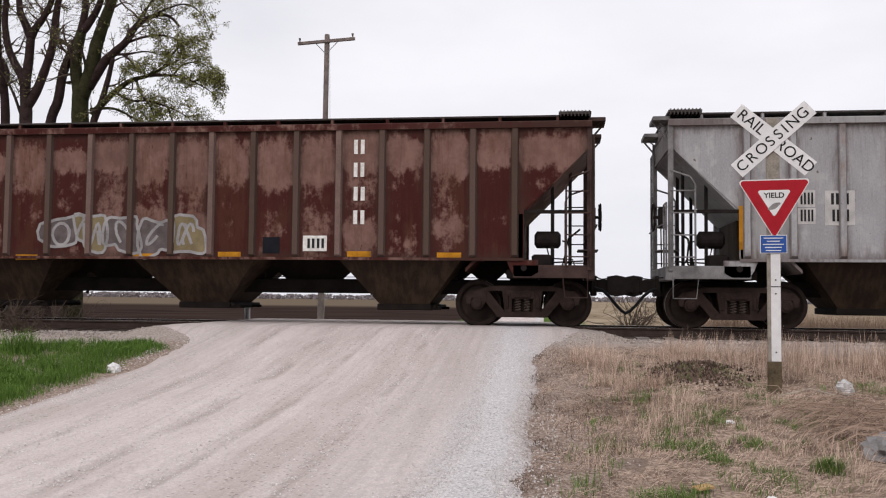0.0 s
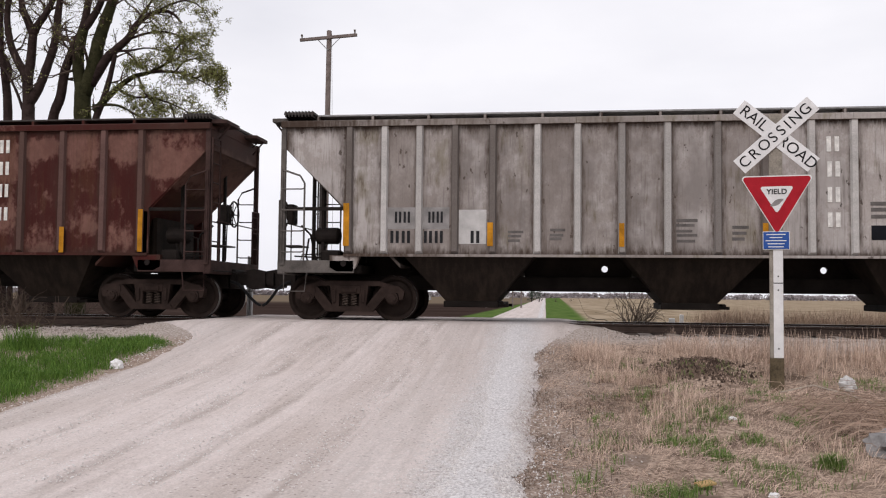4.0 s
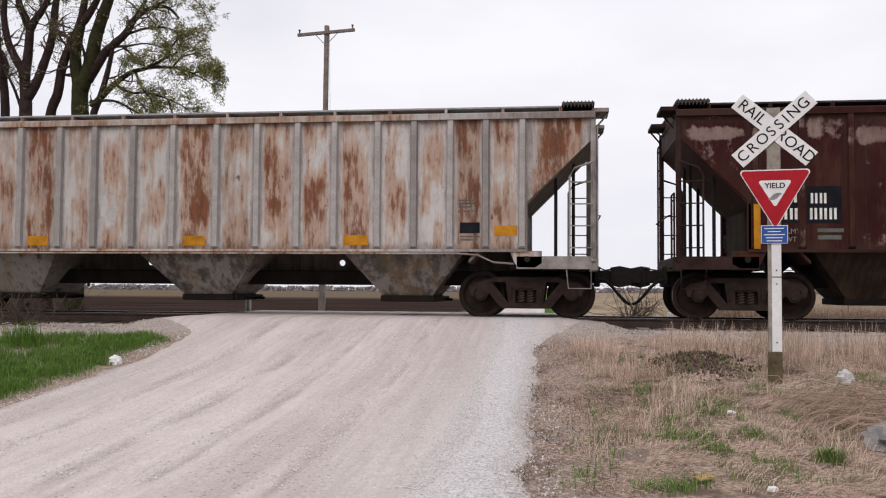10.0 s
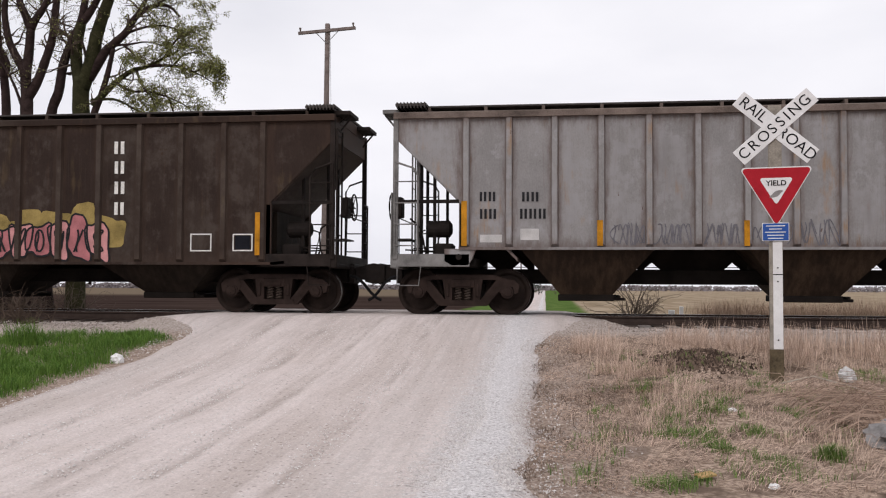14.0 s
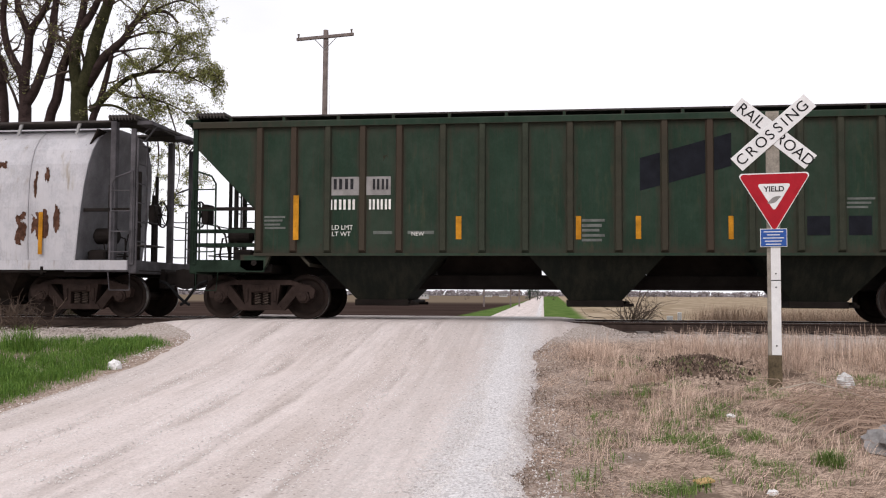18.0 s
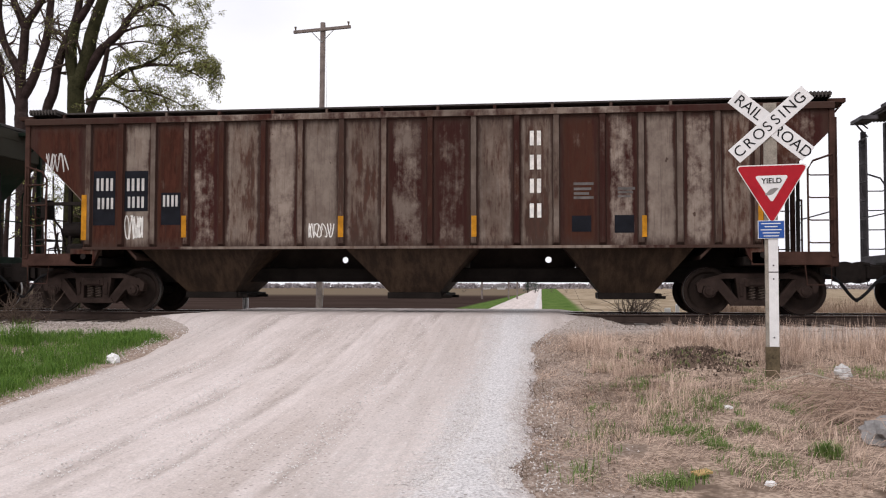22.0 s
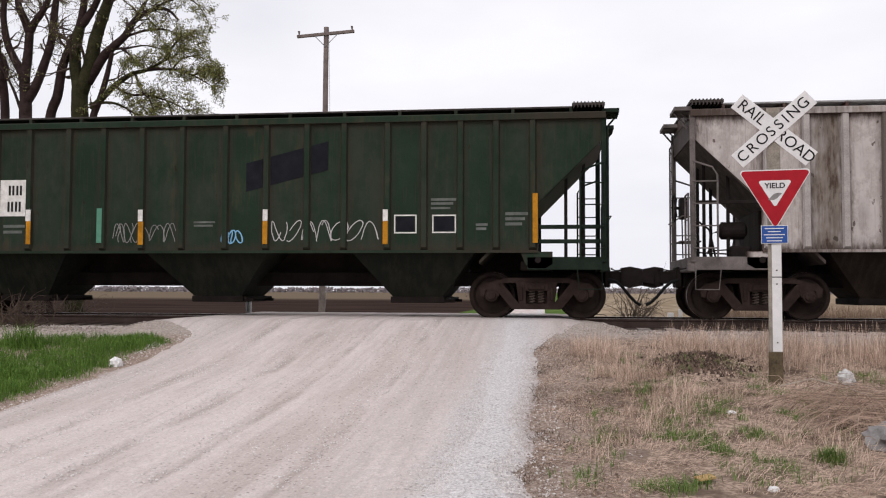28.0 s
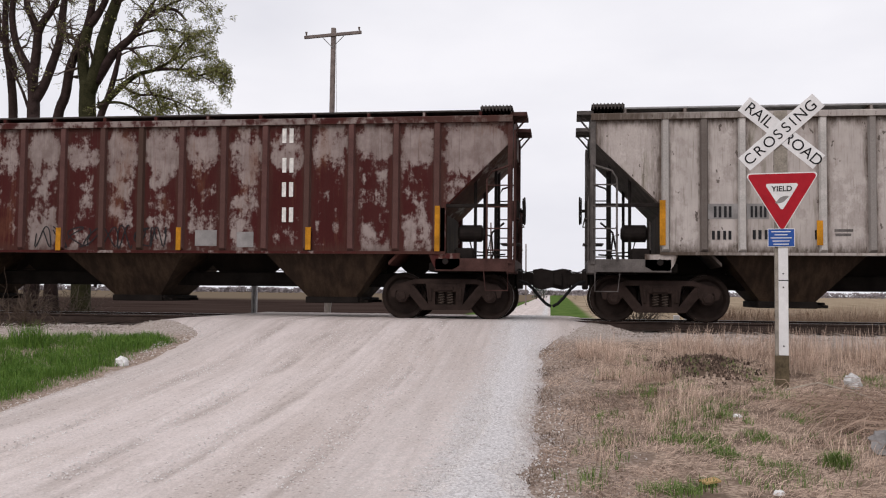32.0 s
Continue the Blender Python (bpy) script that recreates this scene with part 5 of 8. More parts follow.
def shell_y(z):
    for (y0, z0), (y1, z1) in zip(SHELL, SHELL[1:]):
        if z <= z1:
            return y0 + (y1 - y0) * max(0.0, (z - z0) / (z1 - z0))
    return 0.3


def tank_hopper_car(spec):
    """A car with smooth, rounded sides in ringed segments, four bays and no ribs."""
    rng = random.Random(spec["seed"])
    mat, hop = spec["paint"], spec["hopper"]
    car = thing("rounded_hopper_car", spec["label"], "hopper car", "cars of the freight train")
    prof = SHELL
    ring = [(-y, z) for y, z in prof] + [(y, z) for y, z in reversed(prof)]
    cuts = [-7.22, -5.6, -4.25, -3.0, -1.5, 0.0, 1.45, 2.95, 4.4, 5.75, 7.12]
    for a, b in zip(cuts, cuts[1:]):
        rings = []
        for x, d in ((a + 0.006, 0.012), (a + 0.03, 0.0), (b - 0.03, 0.0), (b - 0.006, 0.012)):
            rows = []
            for y, z in ring:
                sx = x
                if abs(x - 7.12) < 0.05 or abs(x + 7.22) < 0.05:
                    sx = x - (1 if x > 0 else -1) * 0.33 * (4.1 - z) / 2.9
                rows.append((sx, y * (1 - d / 1.5), z - d * 0.3))
            rings.append(rows)
        part("shell_ring", Shape().loft(rings), mat, car)
    for sd in (-1, 1):
        part("side_sill", Shape().wedge([(sd * 1.53, 0.99), (sd * 1.53, 1.19), (sd * 1.44, 1.19), (sd * 1.44, 0.99)], -7.95, 7.95), mat, car)
        part("conduit", Shape().rod([(-5.6, sd * 1.53, 0.95), (6.2, sd * 1.53, 0.95)], 0.025, 6), GRIME, car)
        y0, y1 = sorted((sd * 1.2, sd * 0.55))
        board = part("running_board", Shape().slab(-8.0, 8.0, y0, y1, 4.1, 4.15, 0.008), GRATE, car)
        for k in range(11):
            part("bracket", Shape().prism([(-0.05, 3.86), (0.0, 3.86), (0.09, 4.1), (0.02, 4.1)], sd * 1.16 - 0.02, sd * 1.16 + 0.02), GALV, board, at=(-6.6 + 1.32 * k, 0, 0))
        for x in (-3.4, -0.9, 1.2, 3.9, 6.1):
            part("hanger", Shape().slab(x - 0.03, x + 0.03, sd * 1.5 - 0.05, sd * 1.5 + 0.05, 0.9, 1.06, 0.006), GRIME, car)
    for k in range(4):
        part("hatch_cover", Shape().wedge([(-0.36, 4.08), (-0.36, 4.18), (0.36, 4.18), (0.36, 4.08)], -6.8 + 3.45 * k, -6.8 + 3.45 * k + 3.2), mat, car)
    for e in (-1, 1):
        part("end_post", Shape().slab(min(e * 7.5, e * 7.62), max(e * 7.5, e * 7.62), -1.45, -1.3, 1.17, 4.08, 0.01), spec["ends"], car)
        part("end_post", Shape().slab(min(e * 7.5, e * 7.62), max(e * 7.5, e * 7.62), 1.3, 1.45, 1.17, 4.08, 0.01), spec["ends"], car)
        part("slope_sheet", Shape().prism([(e * 7.1, 3.9), (e * 7.1, 3.97), (e * 5.6, 1.1), (e * 5.6, 1.03)], -1.25, 1.25), hop, car)
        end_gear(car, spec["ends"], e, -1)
        cap = [((7.15 if e > 0 else 7.25) - 0.33 * (4.1 - z) / 2.9, y, z) for y, z in ring]
        part("end_sheet", Shape().add([(e * x, y, z) for x, y, z in cap], [tuple(range(len(cap)))]), SHADED_END, car, "sloping end sheet with its shade in the colour")
    part("centre_sill", Shape().slab(-8.05, 8.05, -0.33, 0.33, 0.86, 1.05, 0.02), GRIME, car)
    for x in (-4.1, -1.25, 1.6, 4.45):
        hopper_bay(car, hop, x, 1.12, 0.45, 0.98, 0.36, 1.42, 0.8)
    for x in (-6.3, 6.3):
        part("end_bay_sheet", Shape().prism([(x - 0.9, 1.0), (x + 0.9, 1.0), (x + 0.6, 0.86), (x - 0.6, 0.86)], -1.2, 1.2), GRIME, car)
    hand_brake(car, BLACK, spec["brake"])
    for word, x, z, size, wm in spec.get("words", ()):
        lettering("lettering", word, size, wm, car, pose(x, -1.545, z, 90))
    for x, z, w, h in spec.get("rusted", ()):
        for k in range(7):
            s = Shape()
            q = rng.uniform(0.12, 0.34)
            bubble(rng, s, x + rng.gauss(0, 0.22) * w, z + rng.gauss(0, 0.22) * h, q * w * 0.8, q * h * rng.uniform(0.7, 1.7), 0.0)
            s.v = [(vx + rng.uniform(-0.02, 0.02), -shell_y(vz) - 0.006 - 0.0008 * k, vz + rng.uniform(-0.03, 0.03)) for vx, vy, vz in s.v]
            part("rust_patch", s, RUSTED, car, "flaking brown rust")
    marks(car, spec["marks"], rng, (), -1.533)
    spray(car, spec, rng)
    return car, running_gear(car)

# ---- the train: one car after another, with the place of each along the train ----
# slope sheets: a dark streaked one and a paler, rustier one
SLOPE_DARK = streaky("dark_slope_sheet", (0.055, 0.045, 0.040), (0.14, 0.115, 0.10))
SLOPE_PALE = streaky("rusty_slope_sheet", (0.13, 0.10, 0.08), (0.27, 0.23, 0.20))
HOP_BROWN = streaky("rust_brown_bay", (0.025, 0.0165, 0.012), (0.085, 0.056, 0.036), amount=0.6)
FAINT = plain("grey_outline_spray", (0.14, 0.135, 0.15), 0.6, vary=0.4)
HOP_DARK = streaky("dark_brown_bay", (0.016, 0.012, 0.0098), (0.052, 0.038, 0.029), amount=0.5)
HOP_GREY = paint("stained_grey_bay", (0.23, 0.21, 0.19), (0.045, 0.04, 0.036), 0.3, rust=(0.07, 0.03, 0.016), rust_amount=0.35, seed=21, dirt=0.3)
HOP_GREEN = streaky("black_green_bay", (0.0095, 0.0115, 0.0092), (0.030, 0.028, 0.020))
CHORD_GREY = plain("rusty_grey_chord", (0.14, 0.11, 0.095), 0.7, vary=0.8, scale=2.2)
MAROON = (0.056, 0.015, 0.013)
ROSE = (0.235, 0.140, 0.115)
GHOST = plain("dim_silver_spray", (0.12, 0.10, 0.10), 0.6, vary=0.6, scale=4)
SANDSPRAY = plain("sand_spray", (0.20, 0.16, 0.09), 0.5, vary=0.5, scale=3)
GREEN = (0.0185, 0.037, 0.0245)
TRAIN = [
    dict(place=10.1, kind="box", seed=1, brake=-1, holes="three", ribs=RIBS_16, hopper=HOP_BROWN,
         ends=plain("worn_grey_paint_ends", (0.17, 0.165, 0.165), 0.75, vary=0.7, scale=3),
         label="pale grey ribbed steel grain hopper car with white panels",
         paint=paint("worn_grey_paint", (0.34, 0.34, 0.35), (0.42, 0.42, 0.42), 0.25, rust_amount=0.12, seed=11, dirt=0.3),
         words=[],
         marks=[("Y", -6.72, 1.92, 0.09, 0.83), ("L", -5.55, 2.47, 0.32, 0.32), ("L", -4.95, 2.29, 0.53, 0.65), ("L", -5.55, 2.14, 0.33, 0.3), ("k2", -5.54, 2.47, 0.26, 0.24), ("k2", -4.95, 2.46, 0.36, 0.23), ("k2", -5.54, 2.15, 0.26, 0.24), ("k2", -4.94, 2.15, 0.34, 0.24)]),
    dict(place=-7.46, kind="box", seed=2, brake=1, holes="three", ribs=RIBS_16, hopper=HOP_BROWN, outline=GREYSPRAY, spray=[("fill", (GHOST, SANDSPRAY, GHOST), -3.14, 0.25, 1.34, 2.24, 5, 0.06)],
         ends=plain("maroon_paint_a_ends", (0.055, 0.035, 0.031), 0.75, vary=0.7, scale=3), rib_paint=plain("maroon_paint_a_ribs", (0.17, 0.115, 0.10), 0.7, vary=0.5, scale=2.2, each=0.8),
         label="maroon ribbed grain hopper car with faded patches and silver graffiti",
         paint=paint("maroon_paint_a", MAROON, ROSE, 0.56, 1.0, 0.9, soft=0.12, rust=(0.045, 0.016, 0.010), rust_amount=0.2, seed=1, dirt=0.25),
         words=[],
         marks=[("Y", -6.65, 1.76, 0.11, 0.9), ("Y", -5.49, 1.34, 0.49, 0.11), ("Y", -3.56, 1.31, 0.48, 0.11), ("Y", -0.99, 1.34, 0.46, 0.11), ("Y", 0.83, 1.38, 0.48, 0.11), ("Y", 3.5, 1.4, 0.48, 0.11), ("Y", 5.3, 1.38, 0.48, 0.11), ("C", -6.21, 2.26, 0.59, 0.35), ("C", -5.39, 2.26, 0.69, 0.35), ("k2", -6.2, 2.27, 0.49, 0.25), ("k2", -5.39, 2.26, 0.61, 0.26), ("w1", 3.48, 3.54, 0.25, 0.31), ("w1", 3.48, 3.08, 0.25, 0.31), ("w1", 3.49, 2.6, 0.26, 0.3), ("w1", 3.49, 2.13, 0.26, 0.3), ("W", 2.6, 1.61, 0.49, 0.31), ("k2", 2.62, 1.61, 0.39, 0.21), ("P", 1.7, 1.57, 0.35, 0.33)]),
    dict(place=-25.13, kind="box", seed=3, brake=-1, holes="round", ribs=RIBS_18, hopper=HOP_DARK, dark_top=False, slope=SLOPE_DARK,
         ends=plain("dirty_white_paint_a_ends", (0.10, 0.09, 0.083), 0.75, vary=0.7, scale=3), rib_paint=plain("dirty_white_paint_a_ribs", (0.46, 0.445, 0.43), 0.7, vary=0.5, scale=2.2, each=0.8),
         label="dirty white ribbed grain hopper car with dark streaks",
         paint=paint("dirty_white_paint_a", (0.385, 0.35, 0.33), (0.50, 0.47, 0.455), worn_amount=0.4, flakes=0.655, change=0.28, rust=(0.060, 0.036, 0.025), rust_amount=0.2, joint=1.0, streak=1.0, seed=2, dirt=0.35, grime=(-2.6, 5.5, (0.085, 0.062, 0.050), 0.6)),
         words=[],
         marks=[("Y", -6.7, 1.91, 0.12, 0.85), ("Y", 6.7, 1.95, 0.09, 0.85), ("Y", -3.84, 1.72, 0.11, 0.46), ("Y", -1.33, 1.71, 0.1, 0.45), ("Y", 1.31, 1.71, 0.1, 0.45), ("Y", 3.86, 1.71, 0.1, 0.43), ("D", -5.28, 2.04, 1.26, 0.43), ("k2", -5.58, 2.06, 0.35, 0.24), ("k2", -4.92, 2.06, 0.33, 0.24), ("L", -4.19, 1.87, 0.54, 0.67), ("k2", -5.62, 1.67, 0.45, 0.26), ("k2", -4.96, 1.67, 0.43, 0.26), ("k1", -4.14, 1.67, 0.2, 0.26), ("w1", 2.54, 3.42, 0.26, 0.31), ("w1", 2.55, 2.95, 0.26, 0.31), ("w1", 2.55, 2.47, 0.26, 0.31), ("w1", 2.55, 2, 0.26, 0.3), ("P", 3.4, 1.76, 0.39, 0.27), ("P", 4.21, 1.76, 0.39, 0.27), ("B", -3.35, 1.77, 0.3, 0.05), ("B", -3.37, 1.69, 0.26, 0.05), ("B", -3.38, 1.6, 0.23, 0.05), ("B", -2.54, 1.81, 0.29, 0.05), ("B", -2.56, 1.71, 0.26, 0.05), ("B", -2.58, 1.64, 0.23, 0.05), ("B", -0.11, 1.99, 0.39, 0.06), ("B", -0.14, 1.9, 0.34, 0.05), ("B", -0.16, 1.79, 0.3, 0.05), ("B", -0.11, 1.71, 0.38, 0.05), ("B", -0.13, 1.6, 0.34, 0.05), ("B", 0.87, 1.86, 0.3, 0.06), ("B", 0.85, 1.75, 0.26, 0.06), ("B", 0.83, 1.64, 0.23, 0.06), ("B", 3.38, 2.3, 0.37, 0.07), ("B", 3.36, 2.19, 0.32, 0.07), ("B", 3.34, 2.06, 0.28, 0.07), ("B", 4.23, 2.29, 0.29, 0.05), ("B", 4.22, 2.19, 0.26, 0.05)]),
    dict(place=-42.76, kind="box", seed=4, brake=1, holes="three", ribs=RIBS_16, hopper=HOP_DARK,
         ends=plain("maroon_paint_b_ends", (0.05, 0.03, 0.027), 0.75, vary=0.7, scale=3), rib_paint=plain("maroon_paint_b_ribs", (0.12, 0.07, 0.062), 0.7, vary=0.5, scale=2.2, each=0.8),
         label="maroon ribbed grain hopper car with rosy faded patches and cream panels",
         paint=paint("maroon_paint_b", MAROON, (0.20, 0.105, 0.085), 0.38, 1.1, 0.9, soft=0.14, rust=(0.045, 0.016, 0.010), rust_amount=0.25, seed=3, dirt=0.25),
         words=[],
         marks=[("Y", -6.62, 1.78, 0.11, 0.89), ("Y", 6.62, 1.79, 0.1, 0.87), ("Y", -4.94, 1.65, 0.11, 0.57), ("Y", -3.09, 1.64, 0.11, 0.56), ("Y", -1.31, 1.64, 0.11, 0.55), ("Y", 1.29, 1.62, 0.1, 0.54), ("Y", 3.1, 1.61, 0.1, 0.53), ("Y", 4.91, 1.6, 0.1, 0.53), ("C", -6.23, 2.36, 0.62, 0.3), ("C", -5.39, 2.35, 0.69, 0.29), ("k2", -6.13, 2.36, 0.37, 0.24), ("k2", -5.44, 2.35, 0.35, 0.24), ("C", -6.14, 1.92, 0.53, 0.54), ("C", -5.3, 1.9, 0.53, 0.49), ("k2", -6.26, 2.03, 0.3, 0.28), ("k2", -5.3, 1.98, 0.43, 0.25), ("P", -5.78, 1.48, 1.49, 0.28), ("w1", 3.54, 3.56, 0.25, 0.3), ("w1", 3.54, 3.1, 0.25, 0.3), ("w1", 3.54, 2.63, 0.25, 0.3), ("w1", 3.54, 2.14, 0.25, 0.3), ("F", 1.75, 1.58, 0.44, 0.35), ("F", 2.68, 1.57, 0.44, 0.35), ("V", -6.13, 1.56, 0.41, 0.05), ("V", -6.16, 1.45, 0.35, 0.06), ("V", -5.38, 1.55, 0.45, 0.06), ("V", -5.4, 1.45, 0.4, 0.06)]),
    dict(place=-60.41, kind="box", seed=5, brake=1, holes="three", ribs=RIBS_16, hopper=HOP_BROWN,
         ends=plain("dark_maroon_paint_ends", (0.032, 0.018, 0.016), 0.75, vary=0.7, scale=3),
         label="dark maroon ribbed grain hopper car with bare patches along the top",
         paint=paint("dark_maroon_paint", (0.036, 0.0105, 0.0095), (0.27, 0.195, 0.175), 0.02, 1.0, 1.2, soft=0.11, low_wear=0.1, band_z=3.5, span=0.22, rust=(0.05, 0.018, 0.012), rust_amount=0.12, seed=4, dirt=0.25),
         words=[("LD LMT", -6.03, 1.67, 0.13, DULL), ("LT WT", -6.07, 1.52, 0.13, DULL)],
         marks=[("Y", -6.6, 1.76, 0.12, 0.84), ("Y", 6.62, 1.81, 0.09, 0.91), ("Y", -4.02, 1.62, 0.11, 0.55), ("Y", -1.32, 1.62, 0.11, 0.54), ("Y", 1.29, 1.61, 0.1, 0.54), ("Y", 3.99, 1.6, 0.1, 0.52), ("P", -6.03, 2.17, 0.5, 0.69), ("P", -5.38, 2.17, 0.61, 0.69), ("w2", -6.03, 2.31, 0.37, 0.21), ("w2", -5.48, 2.29, 0.32, 0.21), ("w2", -6.02, 2, 0.37, 0.23), ("w3", -5.4, 2, 0.52, 0.23), ("W", 4.44, 1.73, 0.55, 0.41), ("P", 4.35, 1.73, 0.28, 0.3), ("W", 6.31, 1.59, 0.26, 0.14), ("V", -5.27, 1.69, 0.47, 0.07), ("V", -5.29, 1.56, 0.42, 0.08)]),
    dict(place=-78.05, kind="box", seed=6, brake=-1, holes="round", ribs=RIBS_18, hopper=HOP_GREY, pipe=True, dark_top=False, slope=SLOPE_PALE, web=SLOPE_DARK,
         ends=plain("rusted_white_paint_ends", (0.24, 0.22, 0.205), 0.75, vary=0.7, scale=3), rib_paint=plain("rusted_white_paint_ribs", (0.34, 0.32, 0.305), 0.7, vary=0.5, scale=2.2, each=0.35),
         label="off-white ribbed grain hopper car with orange running rust",
         paint=paint("rusted_white_paint", (0.46, 0.44, 0.425), (0.50, 0.485, 0.47), 0.35, rust=(0.13, 0.040, 0.015), rust_amount=0.56, streak=0.35, panel=1.5, change=0.25, seed=5, dirt=0.3),
         words=[],
         marks=[("Y", -6.3, 1.68, 0.42, 0.21), ("Y", -3.39, 1.5, 0.42, 0.2), ("Y", 0.01, 1.5, 0.46, 0.2), ("Y", 3.37, 1.51, 0.49, 0.2), ("Y", 6.34, 1.69, 0.44, 0.19), ("P", -5.57, 2.84, 0.44, 0.2), ("P", -4.92, 2.84, 0.48, 0.24), ("k3", -5.58, 2.4, 0.49, 0.22), ("k2", -5, 2.39, 0.35, 0.22), ("P", 5.64, 1.75, 0.39, 0.21), ("P", -6.33, 1.89, 0.19, 0.17), ("B", 5.59, 2.29, 0.34, 0.03), ("B", 5.57, 2.23, 0.3, 0.03), ("B", 5.55, 2.16, 0.26, 0.03), ("B", 5.59, 2.08, 0.34, 0.03), ("B", 5.64, 1.58, 0.39, 0.03), ("B", 5.62, 1.52, 0.34, 0.04), ("B", -5.6, 2, 0.45, 0.06), ("B", -5.62, 1.89, 0.4, 0.07), ("B", -4.96, 1.98, 0.45, 0.05), ("B", -4.98, 1.87, 0.4, 0.06)]),
    dict(place=-95.58, kind="box", seed=7, brake=-1, holes="three", ribs=RIBS_16, hopper=HOP_BROWN, chord=CHORD_GREY, spray=[("line", FAINT, -3.85, -3.2, 1.36, 1.8, 4, 0.02), ("line", FAINT, -3.05, -2.35, 1.36, 1.8, 4, 0.02), ("line", FAINT, -2.1, -1.45, 1.36, 1.8, 4, 0.02), ("line", FAINT, -1.2, -0.5, 1.36, 1.75, 4, 0.02), ("line", FAINT, -0.35, 0.5, 1.36, 1.85, 5, 0.02)],
         ends=plain("clean_grey_paint_ends", (0.17, 0.165, 0.16), 0.75, vary=0.7, scale=3),
         label="grey ribbed grain hopper car with pale column and black scrawls",
         paint=paint("clean_grey_paint", (0.255, 0.247, 0.245), (0.30, 0.295, 0.30), 0.4, rust=(0.13, 0.05, 0.025), rust_amount=0.24, streak=0.3, seed=6, dirt=0.3),
         words=[],
         marks=[("Y", -6.65, 1.79, 0.11, 0.88), ("Y", 6.5, 1.76, 0.1, 0.81), ("Y", -4.04, 1.6, 0.11, 0.49), ("Y", -1.33, 1.59, 0.1, 0.48), ("Y", 1.28, 1.58, 0.1, 0.47), ("Y", 3.96, 1.58, 0.1, 0.47), ("k2", -6.2, 2.32, 0.35, 0.2), ("k2", -5.37, 2.31, 0.36, 0.2), ("k2", -6.19, 1.98, 0.36, 0.21), ("k3", -5.32, 1.98, 0.54, 0.21), ("L", 3.51, 2.6, 0.69, 2.54), ("w1", 3.5, 3.55, 0.25, 0.31), ("w1", 3.5, 3.08, 0.25, 0.31), ("w1", 3.5, 2.63, 0.25, 0.3), ("w1", 3.5, 2.14, 0.25, 0.3), ("F", 1.72, 1.62, 0.42, 0.33), ("P", 2.62, 1.6, 0.37, 0.32), ("B", 4.49, 1.98, 0.18, 0.07), ("B", 4.47, 1.85, 0.17, 0.07), ("B", 4.46, 1.73, 0.15, 0.07), ("B", 5.27, 1.97, 0.46, 0.07), ("B", 5.24, 1.85, 0.4, 0.07), ("B", 5.21, 1.73, 0.35, 0.07), ("B", 6.17, 1.97, 0.44, 0.07), ("B", 6.14, 1.84, 0.39, 0.07), ("W", 5.22, 1.66, 0.55, 0.08), ("W", 6.02, 1.65, 0.18, 0.05), ("L", -6.13, 1.5, 0.43, 0.15), ("L", -5.38, 1.58, 0.36, 0.22)]),
    dict(place=-112.9, kind="box", seed=8, brake=1, holes="", ribs=RIBS_16, hopper=HOP_DARK, zbot=1.0, spray=[("haze", GOLDSPRAY, -3.5, 3.6, 1.35, 2.12, 12, 0.02), ("fill", (PINKSPRAY, ROSESPRAY), -3.2, 3.3, 1.02, 1.92, 15, 0.04)],
         ends=plain("brown_paint_ends", (0.022, 0.017, 0.015), 0.75, vary=0.7, scale=3),
         label="dark brown ribbed grain hopper car with pink and ochre graffiti",
         paint=paint("brown_paint", (0.034, 0.023, 0.019), (0.07, 0.055, 0.047), 0.12, soft=0.14, change=0.3, rust=(0.07, 0.035, 0.022), rust_amount=0.05, grime=(-6.5, 8.0, (0.165, 0.135, 0.112), 0.8), streak=0.6, seed=7, dirt=0.45),
         words=[],
         marks=[("Y", 6.5, 1.6, 0.1, 0.86), ("w1", 3.5, 3.39, 0.25, 0.28), ("w1", 3.51, 2.98, 0.24, 0.28), ("w1", 3.52, 2.56, 0.25, 0.28), ("w1", 3.52, 2.13, 0.24, 0.28), ("F", 5.29, 1.43, 0.45, 0.36), ("F", 6.17, 1.43, 0.42, 0.35), ("P", 6.17, 1.43, 0.31, 0.27)]),
    dict(place=-130.17, kind="box", seed=9, brake=-1, holes="", ribs=RIBS_18, hopper=HOP_GREEN, rails=True, band=(0.86, 2.56, 2.52, 3.61),
         ends=plain("green_paint_a_ends", (0.014, 0.025, 0.017), 0.75, vary=0.7, scale=3), rib_paint=plain("green_paint_a_ribs", (0.032, 0.038, 0.027), 0.7, vary=0.5, scale=2.2, each=0.8),
         label="dark green ribbed grain hopper car with a black slanted band",
         paint=paint("green_paint_a", GREEN, (0.027, 0.049, 0.034), 0.25, soft=0.22, rust=(0.04, 0.024, 0.016), rust_amount=0.12, streak=0.8, seed=8, dirt=0.25),
         words=[("LD LMT", -4.95, 1.84, 0.13, WHITE), ("LT WT", -4.97, 1.71, 0.13, WHITE), ("NEW", -3.43, 1.71, 0.11, WHITE)],
